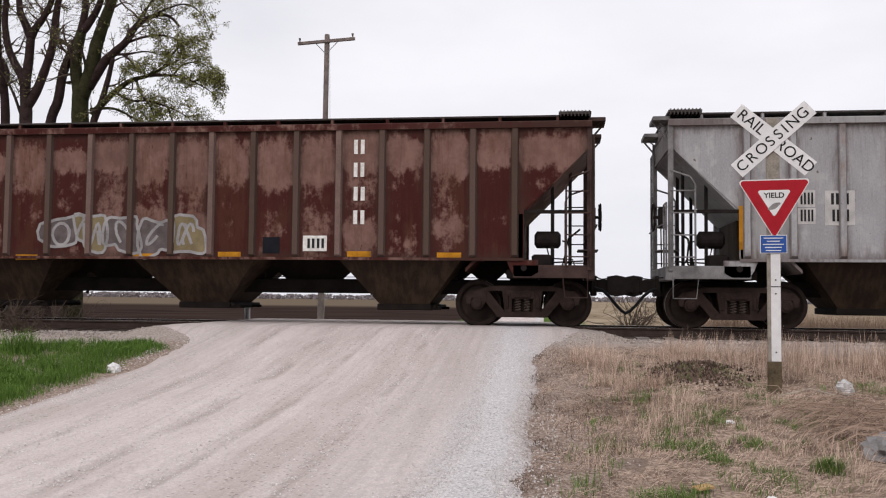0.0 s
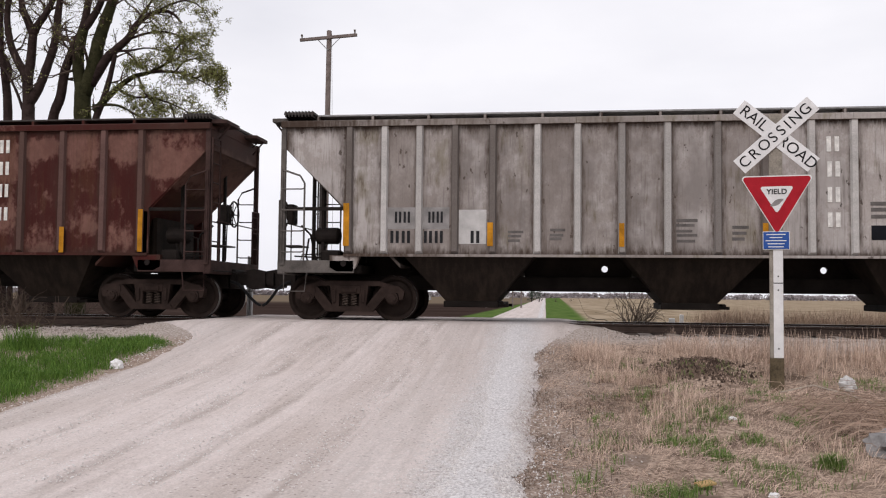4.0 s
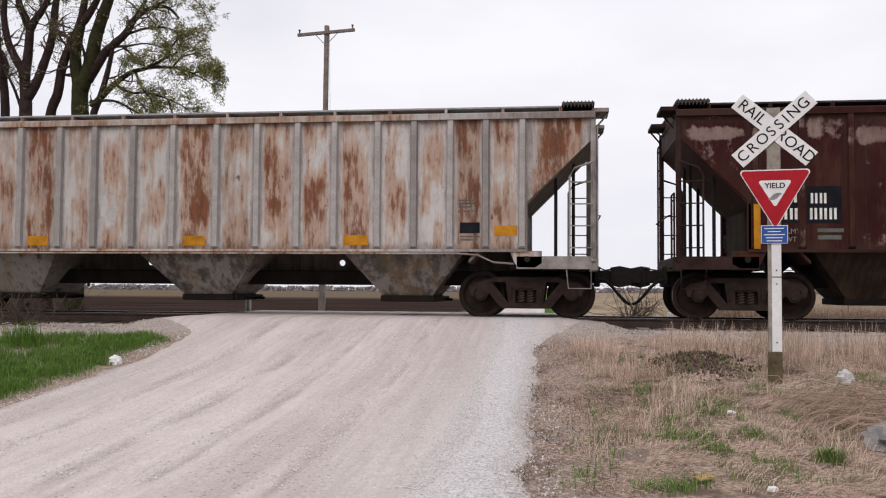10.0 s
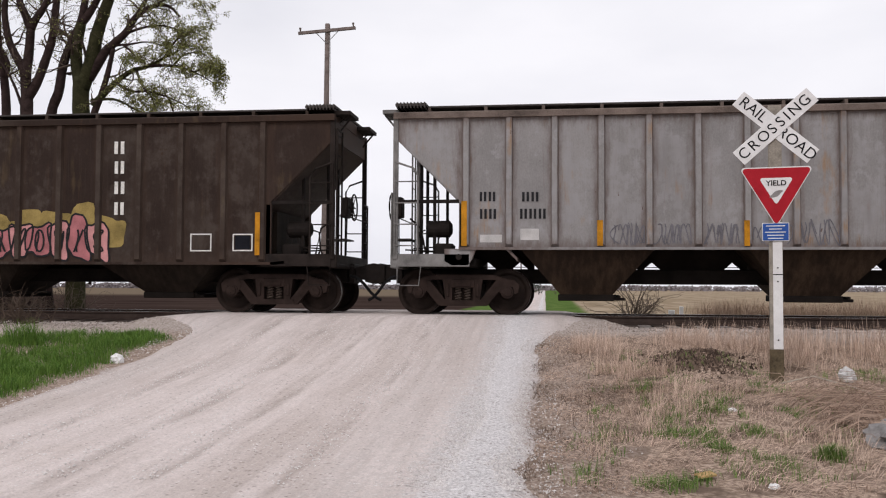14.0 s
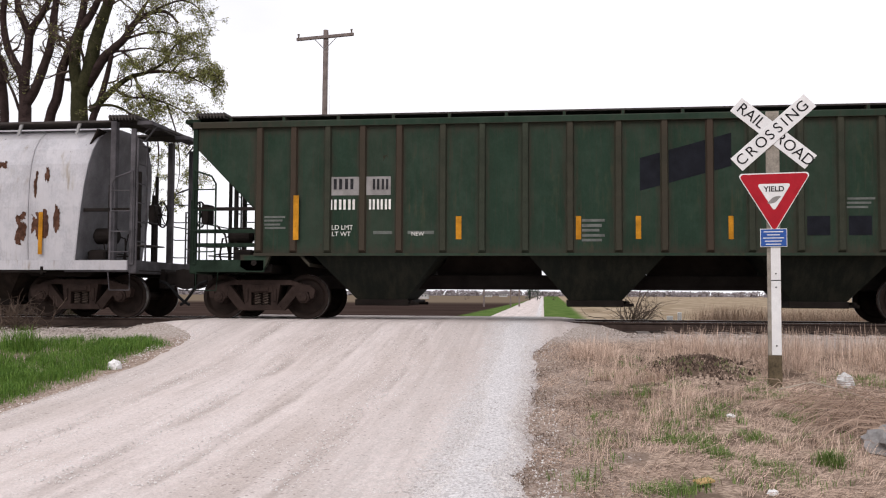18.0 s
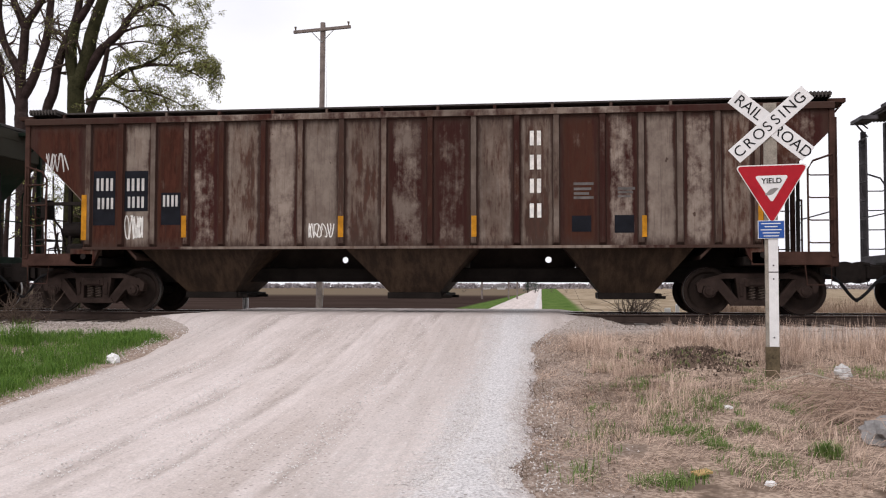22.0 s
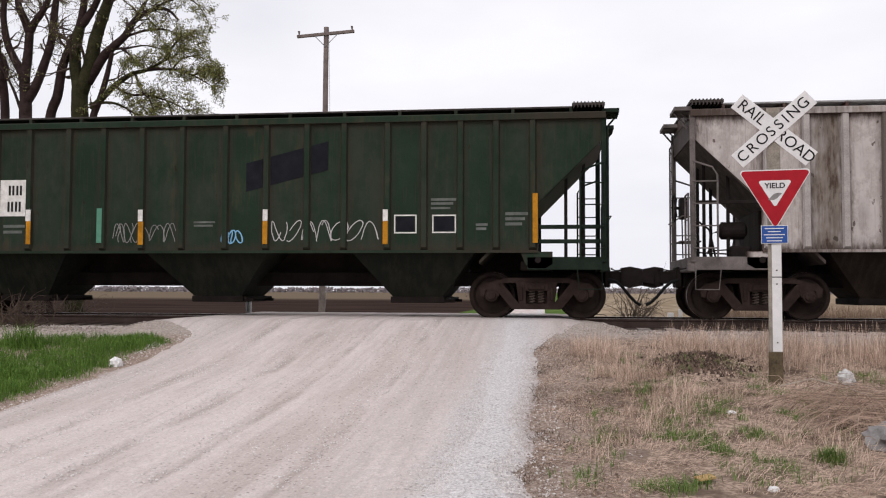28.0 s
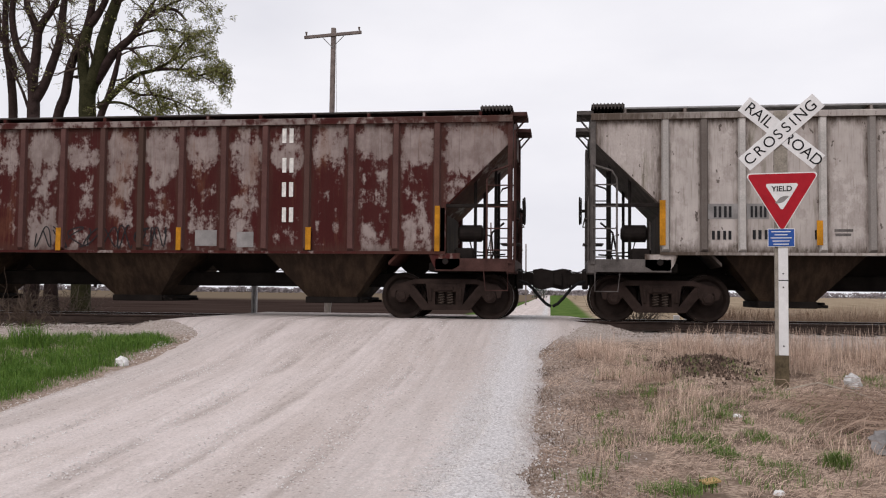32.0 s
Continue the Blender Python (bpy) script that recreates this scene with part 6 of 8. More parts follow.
         marks=[("Y", -5.88, 2.04, 0.11, 0.89), ("Y", 5.8, 2.04, 0.09, 0.88), ("Y", -2.62, 1.83, 0.11, 0.45), ("Y", -0.3, 1.82, 0.1, 0.45), ("Y", 0.83, 1.82, 0.1, 0.44), ("Y", 2.54, 1.81, 0.09, 0.44), ("D", -4.91, 2.67, 0.67, 0.37), ("D", -4.23, 2.67, 0.51, 0.37), ("k2", -4.93, 2.71, 0.46, 0.23), ("k2", -4.18, 2.7, 0.36, 0.23), ("w3", -4.95, 2.3, 0.56, 0.22), ("w3", -4.19, 2.3, 0.48, 0.22), ("P", 4.12, 1.84, 0.41, 0.36), ("P", 4.86, 1.84, 0.41, 0.36), ("V", -6.34, 2.06, 0.43, 0.04), ("V", -6.37, 1.99, 0.38, 0.04), ("V", -6.39, 1.91, 0.33, 0.04), ("V", -6.33, 1.84, 0.43, 0.04), ("V", 4.88, 2.34, 0.49, 0.04), ("V", 4.84, 2.26, 0.43, 0.04), ("V", 4.81, 2.18, 0.38, 0.04), ("V", -0.02, 1.96, 0.43, 0.05), ("V", -0.05, 1.86, 0.38, 0.06), ("V", -0.07, 1.77, 0.33, 0.05), ("V", -0.02, 1.67, 0.43, 0.05), ("V", -0.05, 1.58, 0.38, 0.05), ("V", 6.31, 2.06, 0.39, 0.05), ("V", 6.29, 1.98, 0.34, 0.05), ("V", 6.26, 1.89, 0.3, 0.05), ("V", 5.62, 1.84, 0.21, 0.06), ("V", 5.61, 1.72, 0.19, 0.06), ("V", 5.59, 1.6, 0.16, 0.07), ("V", -3.37, 1.74, 0.52, 0.06), ("V", -4.13, 1.74, 0.38, 0.06)]),
    dict(place=-147.55, kind="tank", seed=10, brake=1, holes="", ribs=(), hopper=HOP_DARK, rusted=[(-6.4, 2.75, 0.28, 1.1), (-6.62, 1.95, 0.5, 0.55), (-5.95, 1.95, 0.8, 0.5), (-5.0, 1.75, 0.5, 0.4), (-4.4, 1.6, 0.7, 0.5), (-4.1, 2.1, 0.5, 0.2), (-3.05, 2.2, 0.42, 0.34), (-6.9, 3.3, 0.2, 0.3), (5.65, 1.95, 0.4, 0.5), (6.05, 1.85, 0.3, 0.55), (6.4, 2.0, 0.16, 0.4), (5.9, 2.75, 0.1, 0.45), (5.1, 3.2, 0.2, 0.16), (6.15, 3.0, 0.08, 0.3), (-5.4, 3.55, 0.12, 0.4), (-3.0, 3.5, 0.1, 0.45)], yface=1.532, outline=FAINT, spray=[("fill", GREYSPRAY, -3.2, -1.15, 1.22, 1.86, 4, 0.04), ("fill", GREYSPRAY, -0.75, 2.1, 1.22, 1.92, 4, 0.04)],
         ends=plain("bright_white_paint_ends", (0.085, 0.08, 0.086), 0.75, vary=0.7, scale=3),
         label="white smooth-sided rounded hopper car with rust spots and graffiti",
         paint=paint("bright_white_paint", (0.48, 0.475, 0.50), (0.53, 0.52, 0.54), 0.4, rust=(0.10, 0.055, 0.038), rust_amount=0.12, joint=0.1, streak=0.35, seed=9, dirt=0.12, rough=0.5),
         words=[("LD LMT", -5.39, 1.52, 0.11, INK), ("LT WT", -5.43, 1.4, 0.11, INK)],
         marks=[("Y", -6.81, 1.76, 0.12, 0.82), ("Y", 6.05, 1.75, 0.09, 0.88), ("Y", -2.58, 1.55, 0.11, 0.42), ("Y", 0.45, 1.54, 0.1, 0.41), ("Y", 3.49, 1.54, 0.1, 0.4), ("G", -5.29, 2.05, 1.88, 1.53), ("k4", -5.26, 2.37, 0.75, 0.21), ("k5", -5.22, 2.11, 0.85, 0.2), ("P", 4.09, 1.54, 0.36, 0.31), ("P", 4.52, 1.54, 0.38, 0.31), ("B", -5.01, 1.52, 0.37, 0.04), ("B", -5.03, 1.45, 0.33, 0.04)]),
    dict(place=-165.08, kind="box", seed=11, brake=-1, holes="round", ribs=RIBS_18, hopper=HOP_BROWN, spray=[("line", WHITE, -5.86, -5.47, 1.47, 2.0, 4, 0.02), ("line", WHITE, -1.99, -1.47, 1.51, 1.79, 4, 0.02), ("line", PALE, -7.6, -7.1, 2.9, 3.28, 4, 0.02)],
         ends=plain("rust_brown_paint_ends", (0.05, 0.026, 0.02), 0.75, vary=0.7, scale=3),
         label="rusty brown ribbed grain hopper car with cream patches",
         paint=paint("rust_brown_paint", (0.038, 0.0125, 0.0105), (0.30, 0.25, 0.21), 0.20, 0.0, 2.0, soft=0.13, change=0.62, patchy=0.5, rust=(0.05, 0.017, 0.011), rust_amount=0.12, joint=0.95, grime=(0.5, 3.0, (0.030, 0.014, 0.011), 0.5), streak=0.7, seed=10, dirt=0.35),
         words=[],
         marks=[("Y", -6.72, 1.94, 0.11, 0.93), ("Y", 6.71, 1.95, 0.09, 0.85), ("Y", -4.57, 1.74, 0.1, 0.44), ("Y", -1.32, 1.72, 0.11, 0.42), ("Y", 1.33, 1.71, 0.1, 0.41), ("Y", 4.58, 1.69, 0.09, 0.41), ("P", -6.32, 2.34, 0.48, 1.12), ("P", -5.64, 2.48, 0.53, 0.83), ("P", -4.88, 2.11, 0.41, 0.66), ("l2", -6.31, 2.62, 0.41, 0.28), ("l2", -5.64, 2.61, 0.43, 0.28), ("l2", -6.29, 2.23, 0.39, 0.25), ("l2", -5.63, 2.25, 0.4, 0.25), ("l2", -4.89, 2.27, 0.36, 0.25), ("w1", 2.52, 3.42, 0.25, 0.31), ("w1", 2.52, 2.95, 0.25, 0.31), ("w1", 2.52, 2.49, 0.25, 0.3), ("w1", 2.52, 2.01, 0.26, 0.3), ("P", 3.4, 1.75, 0.37, 0.31), ("P", 4.21, 1.74, 0.37, 0.34), ("B", 3.44, 2.52, 0.38, 0.05), ("B", 3.42, 2.42, 0.33, 0.05), ("B", 3.4, 2.33, 0.29, 0.05), ("B", 3.44, 2.25, 0.38, 0.05), ("B", 4.25, 2.42, 0.32, 0.05), ("B", 4.23, 2.35, 0.28, 0.04), ("B", 4.21, 2.27, 0.24, 0.04)]),
    dict(place=-182.65, kind="box", seed=12, brake=-1, holes="", ribs=RIBS_18, hopper=HOP_GREEN, rails=True, spray=[("line", BLUESPRAY, -2.76, -1.2, 1.47, 1.98, 6, 0.026), ("line", PALE, -1.2, 0.36, 1.47, 2.0, 6, 0.024), ("line", BLUESPRAY, -7.57, -6.8, 2.9, 3.42, 5, 0.024)], arrow=(1.74, 1.45, 2.17),
         ends=plain("green_paint_b_ends", (0.014, 0.025, 0.017), 0.75, vary=0.7, scale=3), rib_paint=plain("green_paint_b_ribs", (0.038, 0.036, 0.027), 0.7, vary=0.5, scale=2.2, each=0.8),
         label="dark green ribbed grain hopper car with blue and white scrawls",
         paint=paint("green_paint_b", GREEN, (0.028, 0.046, 0.033), 0.28, soft=0.22, rust=(0.04, 0.024, 0.016), rust_amount=0.12, streak=0.8, seed=12, dirt=0.25),
         words=[("LD LMT", -4.93, 1.82, 0.12, PALE), ("LT WT", -4.95, 1.68, 0.12, PALE)],
         marks=[("Y", -5.81, 2, 0.11, 0.84), ("Y", 5.79, 2.03, 0.09, 0.86), ("Y", -3.58, 1.82, 0.11, 0.45), ("Y", -1.17, 1.81, 0.1, 0.45), ("Y", 1.49, 1.8, 0.1, 0.45), ("Y", 3.56, 1.79, 0.1, 0.43), ("D", -4.91, 2.64, 0.56, 0.38), ("D", -4.15, 2.63, 0.55, 0.38), ("L", -4.89, 2.26, 0.58, 0.32), ("L", -4.15, 2.25, 0.56, 0.33), ("k2", -4.88, 2.65, 0.39, 0.24), ("k2", -4.16, 2.64, 0.37, 0.24), ("k3", -4.89, 2.25, 0.44, 0.22), ("k3", -4.15, 2.25, 0.46, 0.22), ("P", 4.14, 1.86, 0.39, 0.32), ("P", 4.89, 1.86, 0.37, 0.35), ("R", 1.71, 3.06, 0.45, 1), ("V", 4.89, 2.34, 0.51, 0.05), ("V", 4.87, 2.25, 0.45, 0.05), ("V", 4.83, 2.15, 0.39, 0.05), ("V", -0.01, 1.93, 0.43, 0.06), ("V", -0.04, 1.83, 0.38, 0.06), ("V", -0.07, 1.73, 0.33, 0.05), ("V", 5.61, 1.84, 0.26, 0.06), ("V", 5.6, 1.73, 0.23, 0.07), ("V", -4.13, 1.77, 0.41, 0.07), ("L", -3.5, 2.77, 0.31, 0.17), ("L", -3.17, 2.77, 0.22, 0.17)]),
    dict(place=-200.2, kind="box", seed=13, brake=-1, holes="round", ribs=RIBS_18, hopper=HOP_DARK, dark_top=False, slope=SLOPE_DARK,
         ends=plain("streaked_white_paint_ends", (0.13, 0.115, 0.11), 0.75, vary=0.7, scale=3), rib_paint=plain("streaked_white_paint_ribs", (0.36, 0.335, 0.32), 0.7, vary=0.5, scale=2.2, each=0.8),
         label="streaked off-white grain hopper car with brown rusted bays",
         paint=paint("streaked_white_paint", (0.44, 0.40, 0.38), (0.55, 0.515, 0.495), 0.35, flakes=0.66, change=0.4, joint=0.9, rust=(0.055, 0.027, 0.018), rust_amount=0.3, grime=(4.5, 8.5, (0.06, 0.032, 0.025), 1.2), streak=0.6, panel=0.8, seed=13, dirt=0.55),
         words=[],
         marks=[("Y", 6.62, 1.9, 0.1, 0.86), ("Y", -1.42, 1.67, 0.11, 0.45), ("Y", 1.27, 1.66, 0.11, 0.44), ("Y", 3.8, 1.65, 0.11, 0.44), ("w1", 2.49, 3.38, 0.28, 0.33), ("w1", 2.5, 2.91, 0.28, 0.32), ("w1", 2.51, 2.42, 0.28, 0.33), ("w1", 2.52, 1.94, 0.28, 0.32), ("W", 2.54, 1.58, 0.29, 0.11), ("P", 3.35, 1.69, 0.4, 0.32), ("W", 4.17, 1.73, 0.53, 0.43), ("O", 4.08, 1.75, 0.21, 0.31), ("W", 4.87, 1.85, 0.5, 0.33), ("P", 4.88, 1.85, 0.4, 0.23), ("w2", 4.88, 1.85, 0.32, 0.17), ("B", -0.16, 1.97, 0.37, 0.06), ("B", -0.18, 1.85, 0.33, 0.07), ("B", -0.2, 1.73, 0.28, 0.07), ("B", -0.16, 1.62, 0.37, 0.06), ("B", 0.77, 1.77, 0.36, 0.07), ("B", 0.75, 1.63, 0.32, 0.08)]),
    dict(place=-217.9, kind="box", seed=14, brake=-1, holes="", ribs=RIBS_18, hopper=HOP_GREEN, rails=True, band=(0.89, 2.59, 2.52, 3.52), spray=[("line", DULL, -1.95, -0.57, 1.5, 1.9, 5, 0.016), ("line", PALE, 1.44, 3.6, 1.5, 1.95, 7, 0.017), ("line", BLUESPRAY, 0.39, 0.83, 1.46, 1.76, 3, 0.025)],
         ends=plain("green_paint_c_ends", (0.013, 0.021, 0.015), 0.75, vary=0.7, scale=3),
         label="dark green ribbed grain hopper car with white panels and white scrawls",
         paint=paint("green_paint_c", (0.017, 0.032, 0.020), (0.026, 0.040, 0.028), 0.25, soft=0.22, rust=(0.04, 0.02, 0.015), rust_amount=0.16, streak=0.8, seed=14, dirt=0.3),
         words=[("LD LMT", -4.9, 1.82, 0.12, PALE), ("LT WT", -4.92, 1.69, 0.12, PALE)],
         marks=[("Y", -6.71, 1.95, 0.11, 0.96), ("W", -6.71, 2.44, 0.11, 0.21), ("Y", 6.71, 1.95, 0.1, 0.96), ("Y", -3.77, 1.71, 0.1, 0.48), ("W", -3.78, 2.07, 0.11, 0.24), ("Y", -1.31, 1.69, 0.11, 0.47), ("W", -1.32, 2.05, 0.1, 0.24), ("Y", 1.32, 1.69, 0.1, 0.46), ("W", 1.32, 2.04, 0.1, 0.23), ("Y", 3.77, 1.68, 0.1, 0.46), ("W", 3.77, 2.02, 0.1, 0.23), ("W", -4.92, 2.45, 0.65, 0.81), ("W", -4.15, 2.44, 0.62, 0.76), ("k2", -4.9, 2.6, 0.36, 0.22), ("k2", -4.12, 2.6, 0.34, 0.22), ("k3", -4.92, 2.28, 0.46, 0.23), ("k2", -4.14, 2.26, 0.34, 0.23), ("F", 4.16, 1.85, 0.45, 0.37), ("F", 4.93, 1.85, 0.47, 0.36), ("P", 4.15, 1.85, 0.36, 0.28), ("P", 4.93, 1.85, 0.39, 0.28), ("T", -2.21, 1.85, 0.11, 0.71), ("T", -4.55, 1.81, 0.12, 0.69), ("V", 4.92, 2.33, 0.5, 0.05), ("V", 4.89, 2.25, 0.44, 0.05), ("V", 4.86, 2.16, 0.38, 0.04), ("V", -6.3, 2.04, 0.41, 0.06), ("V", -6.33, 1.94, 0.35, 0.06), ("V", -6.35, 1.83, 0.31, 0.06), ("V", 0.02, 1.91, 0.45, 0.04), ("V", 0, 1.84, 0.4, 0.04), ("V", 6.35, 2.04, 0.44, 0.06), ("V", 6.32, 1.94, 0.38, 0.06), ("V", 6.29, 1.84, 0.33, 0.06), ("V", 5.67, 1.83, 0.23, 0.05), ("V", 5.66, 1.75, 0.2, 0.05), ("V", -4.13, 1.85, 0.48, 0.06), ("V", -4.16, 1.73, 0.42, 0.06)]),
    dict(place=-235.55, kind="box", seed=15, brake=-1, holes="round", ribs=RIBS_18, hopper=HOP_BROWN, dark_top=False, slope=SLOPE_DARK,
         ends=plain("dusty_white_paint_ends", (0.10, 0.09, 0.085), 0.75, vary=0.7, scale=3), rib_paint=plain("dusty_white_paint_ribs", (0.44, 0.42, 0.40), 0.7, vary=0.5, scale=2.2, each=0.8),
         label="dusty white ribbed grain hopper car with dark soot streaks",
         paint=paint("dusty_white_paint", (0.415, 0.372, 0.348), (0.53, 0.487, 0.46), 0.45, flakes=0.645, joint=1.0, change=0.35, rust=(0.06, 0.04, 0.03), rust_amount=0.15, streak=1.0, seed=15, dirt=0.3, grime=(1.2, 3.6, (0.085, 0.060, 0.048), 0.75), soot=(0.10, 0.08, 0.065)),
         words=[],
         marks=[("Y", -6.72, 1.89, 0.11, 0.86), ("Y", 6.72, 1.94, 0.09, 0.88), ("Y", -3.88, 1.7, 0.11, 0.46), ("Y", -1.35, 1.71, 0.1, 0.45), ("Y", 1.34, 1.71, 0.1, 0.45), ("Y", 3.87, 1.71, 0.09, 0.44), ("D", -5.58, 2.11, 0.59, 0.29), ("D", -4.97, 2.11, 0.4, 0.29), ("k2", -5.61, 2.1, 0.37, 0.23), ("k2", -4.96, 2.1, 0.33, 0.23), ("k2", -5.63, 1.66, 0.41, 0.18), ("k2", -4.88, 1.67, 0.43, 0.19), ("k1", -3.88, 1.67, 0.17, 0.19), ("w1", 2.54, 3.46, 0.26, 0.31), ("w1", 2.55, 2.96, 0.26, 0.31), ("w1", 2.55, 2.47, 0.26, 0.31), ("w1", 2.56, 2, 0.26, 0.31), ("W", 2.57, 1.65, 0.28, 0.11), ("P", 3.42, 1.83, 0.52, 0.41), ("P", 4.25, 1.78, 0.35, 0.3), ("B", 3.41, 2.29, 0.54, 0.04), ("B", 3.38, 2.21, 0.47, 0.04), ("B", 3.34, 2.13, 0.41, 0.04), ("B", -3.44, 1.75, 0.33, 0.05), ("B", -3.45, 1.67, 0.28, 0.05), ("B", -0.04, 2.01, 0.44, 0.04), ("B", -0.07, 1.93, 0.39, 0.04), ("B", -0.08, 1.85, 0.33, 0.04), ("B", -0.04, 1.77, 0.43, 0.04), ("B", -1.73, 1.71, 0.35, 0.03), ("B", -1.75, 1.65, 0.31, 0.03), ("B", 6.34, 1.71, 0.34, 0.03), ("B", 6.32, 1.66, 0.3, 0.04)]),
    dict(place=-253.18, kind="box", seed=16, brake=1, holes="three", ribs=RIBS_16, hopper=HOP_BROWN, spray=[("line", INK, -1.9, 1.0, 1.37, 1.85, 8, 0.025)],
         ends=plain("peeling_maroon_paint_ends", (0.06, 0.03, 0.026), 0.75, vary=0.7, scale=3), rib_paint=plain("peeling_maroon_paint_ribs", (0.10, 0.05, 0.045), 0.7, vary=0.5, scale=2.2, each=0.8),
         label="peeling maroon and white ribbed grain hopper car",
         paint=paint("peeling_maroon_paint", (0.058, 0.014, 0.013), (0.33, 0.28, 0.262), 0.36, 0.6, 0.9, rust=(0.09, 0.03, 0.02), rust_amount=0.05, streak=0.6, seed=16, dirt=0.25),
         words=[],
         marks=[("Y", 6.6, 1.78, 0.1, 0.89), ("Y", -1.34, 1.56, 0.11, 0.47), ("Y", 1.28, 1.57, 0.1, 0.46), ("Y", 4, 1.58, 0.11, 0.45), ("w1", 3.53, 3.66, 0.27, 0.32), ("w1", 3.54, 3.06, 0.27, 0.32), ("w1", 3.54, 2.57, 0.27, 0.32), ("w1", 3.55, 2.06, 0.27, 0.32), ("D", 1.84, 1.59, 0.46, 0.32), ("D", 2.67, 1.56, 0.35, 0.31)]),
]
CARS = []
for spec in TRAIN:
    car, sets = (tank_hopper_car if spec["kind"] == "tank" else hopper_car)(spec)
    if "band" in spec:
        a, b, c, d = spec["band"]
        band_shape = Shape()
        cuts = [a] + [q for r in RIBS_18 if a < r < b for q in (r - 0.08, r + 0.08)] + [b]
        for p, q in zip(cuts[::2], cuts[1::2]):
            lift = lambda x: (d - c) * 0.42 * (x - a) / (b - a)
            band_shape.prism([(p, c + lift(p)), (q, c + lift(q)), (q, c + 0.58 * (d - c) + lift(q)), (p, c + 0.58 * (d - c) + lift(p))], -HALF - 0.005, -HALF)
        part("painted_band", band_shape, PATCH, car, "black slanted painted band")
    if "arrow" in spec:
        x, z0, z1 = spec["arrow"]
        arrow_shape = Shape()
        ribbon(arrow_shape, [(x, z0), (x, z1)], 0.035, -HALF - 0.008)
        ribbon(arrow_shape, [(x - 0.2, z1 - 0.28), (x, z1), (x + 0.2, z1 - 0.28)], 0.035, -HALF - 0.01)
        part("sprayed_arrow", arrow_shape, BLUESPRAY, car)
    CARS.append((car, sets, spec["place"]))


# how far the train has come after t seconds
def run(t):
    return sum(c * ((t / 16 - 1) ** (k + 1) - (-1.0) ** (k + 1)) for k, c in enumerate((121.9123, 6.4407, 0.5324, 0.1127, -0.4147)))

# ---- crossing sign ----
WOOD_POST = plain("weathered_post_wood", (0.26, 0.235, 0.20), 0.9, vary=0.6, scale=5)
FOOT_WOOD = plain("dark_post_wood", (0.105, 0.082, 0.052), 0.9, vary=0.7, scale=7)
SIGN_WHITE = plain("reflective_white", (0.70, 0.70, 0.70), 0.5, vary=0.15)
SIGN_RED = plain("reflective_red", (0.37, 0.016, 0.026), 0.5, vary=0.2)
SIGN_BLUE = plain("reflective_blue", (0.03, 0.09, 0.32), 0.5, vary=0.2)
SIGN_BLACK = plain("sign_black", (0.012, 0.012, 0.013), 0.5, vary=0.2)
SIGN_AT = (2.81, 12.49)
SIGN_FOOT = -0.576
sign = thing("crossing_sign", "white railroad crossbuck over a red yield sign on a wooden post", "road sign", at=(SIGN_AT[0], SIGN_AT[1], SIGN_FOOT))
sign.rotation_euler = (0, 0, radians(-10))
SZ = -SIGN_FOOT
part("post", Shape().loft([[(-0.078, -0.09, z), (0.088, -0.09, z), (0.088, 0.075, z), (-0.078, 0.075, z)] for z in (-0.4, 2.987 + SZ)]), WOOD_POST, sign, "weathered square wooden post")
# lower end of the post, a thin proud sleeve darker than the wood above
part("post_foot", Shape().loft([[(-0.081, -0.093, z), (0.091, -0.093, z), (0.091, 0.078, z), (-0.081, 0.078, z)] for z in (-0.4, 0.10, 0.325)]), FOOT_WOOD, sign, "dark bare wooden foot of the post")
strip = part("post_strip", Shape().slab(-0.035, 0.085, -0.097, -0.091, 0.33, 2.0, 0.002), SIGN_WHITE, sign, "white reflective strip on the post")
for z in (0.45, 1.22, 1.40):
    part("bolt", Shape().disc(0.025, z, [(-0.106, 0.009), (-0.097, 0.011)], 8), SIGN_BLACK, strip)
part("strip_joint", Shape().box(-0.035, 0.085, -0.099, -0.097, 1.305, 1.317), SIGN_BLACK, strip)
BZ = 2.693 + SZ
for k, ang in enumerate((-41.5, 41.5)):
    y = -0.098 - 0.012 * k
    blade = new("crossbuck_blade", Shape().slab(-0.62, 0.62, -0.009, 0.0, -0.115, 0.115, 0.002).mesh("crossbuck_blade", SIGN_WHITE))
    blade.parent = sign
    blade.matrix_basis = pose(0.01, y, BZ) @ pose(0, 0, 0, 0, -ang, 0)
    if k == 0:
        for txt, cx in (("RAIL", -0.365), ("ROAD", 0.355)):
            lettering("lettering", txt, 0.205, SIGN_BLACK, blade, pose(cx, -0.011, 0, 90), 0.0)
    else:
        for i, ch in enumerate("CROSSING"):
            lettering("lettering", ch, 0.20, SIGN_BLACK, blade, pose((-0.52, -0.36, -0.19, -0.045, 0.09, 0.2, 0.33, 0.49)[i], -0.011, 0, 90), 0.0)


def tri(w, h, r, y0, y1):
    pts = []
    for cx, cz, a0 in ((-w / 2 + r * 1.73, -r, 90), (0, -h + 2 * r, 210), (w / 2 - r * 1.73, -r, 330)):
        pts += [(cx + r * math.cos(radians(a0 + 120 * k / 5)), cz + r * math.sin(radians(a0 + 120 * k / 5))) for k in range(6)]
    return Shape().prism(pts, y0, y1)


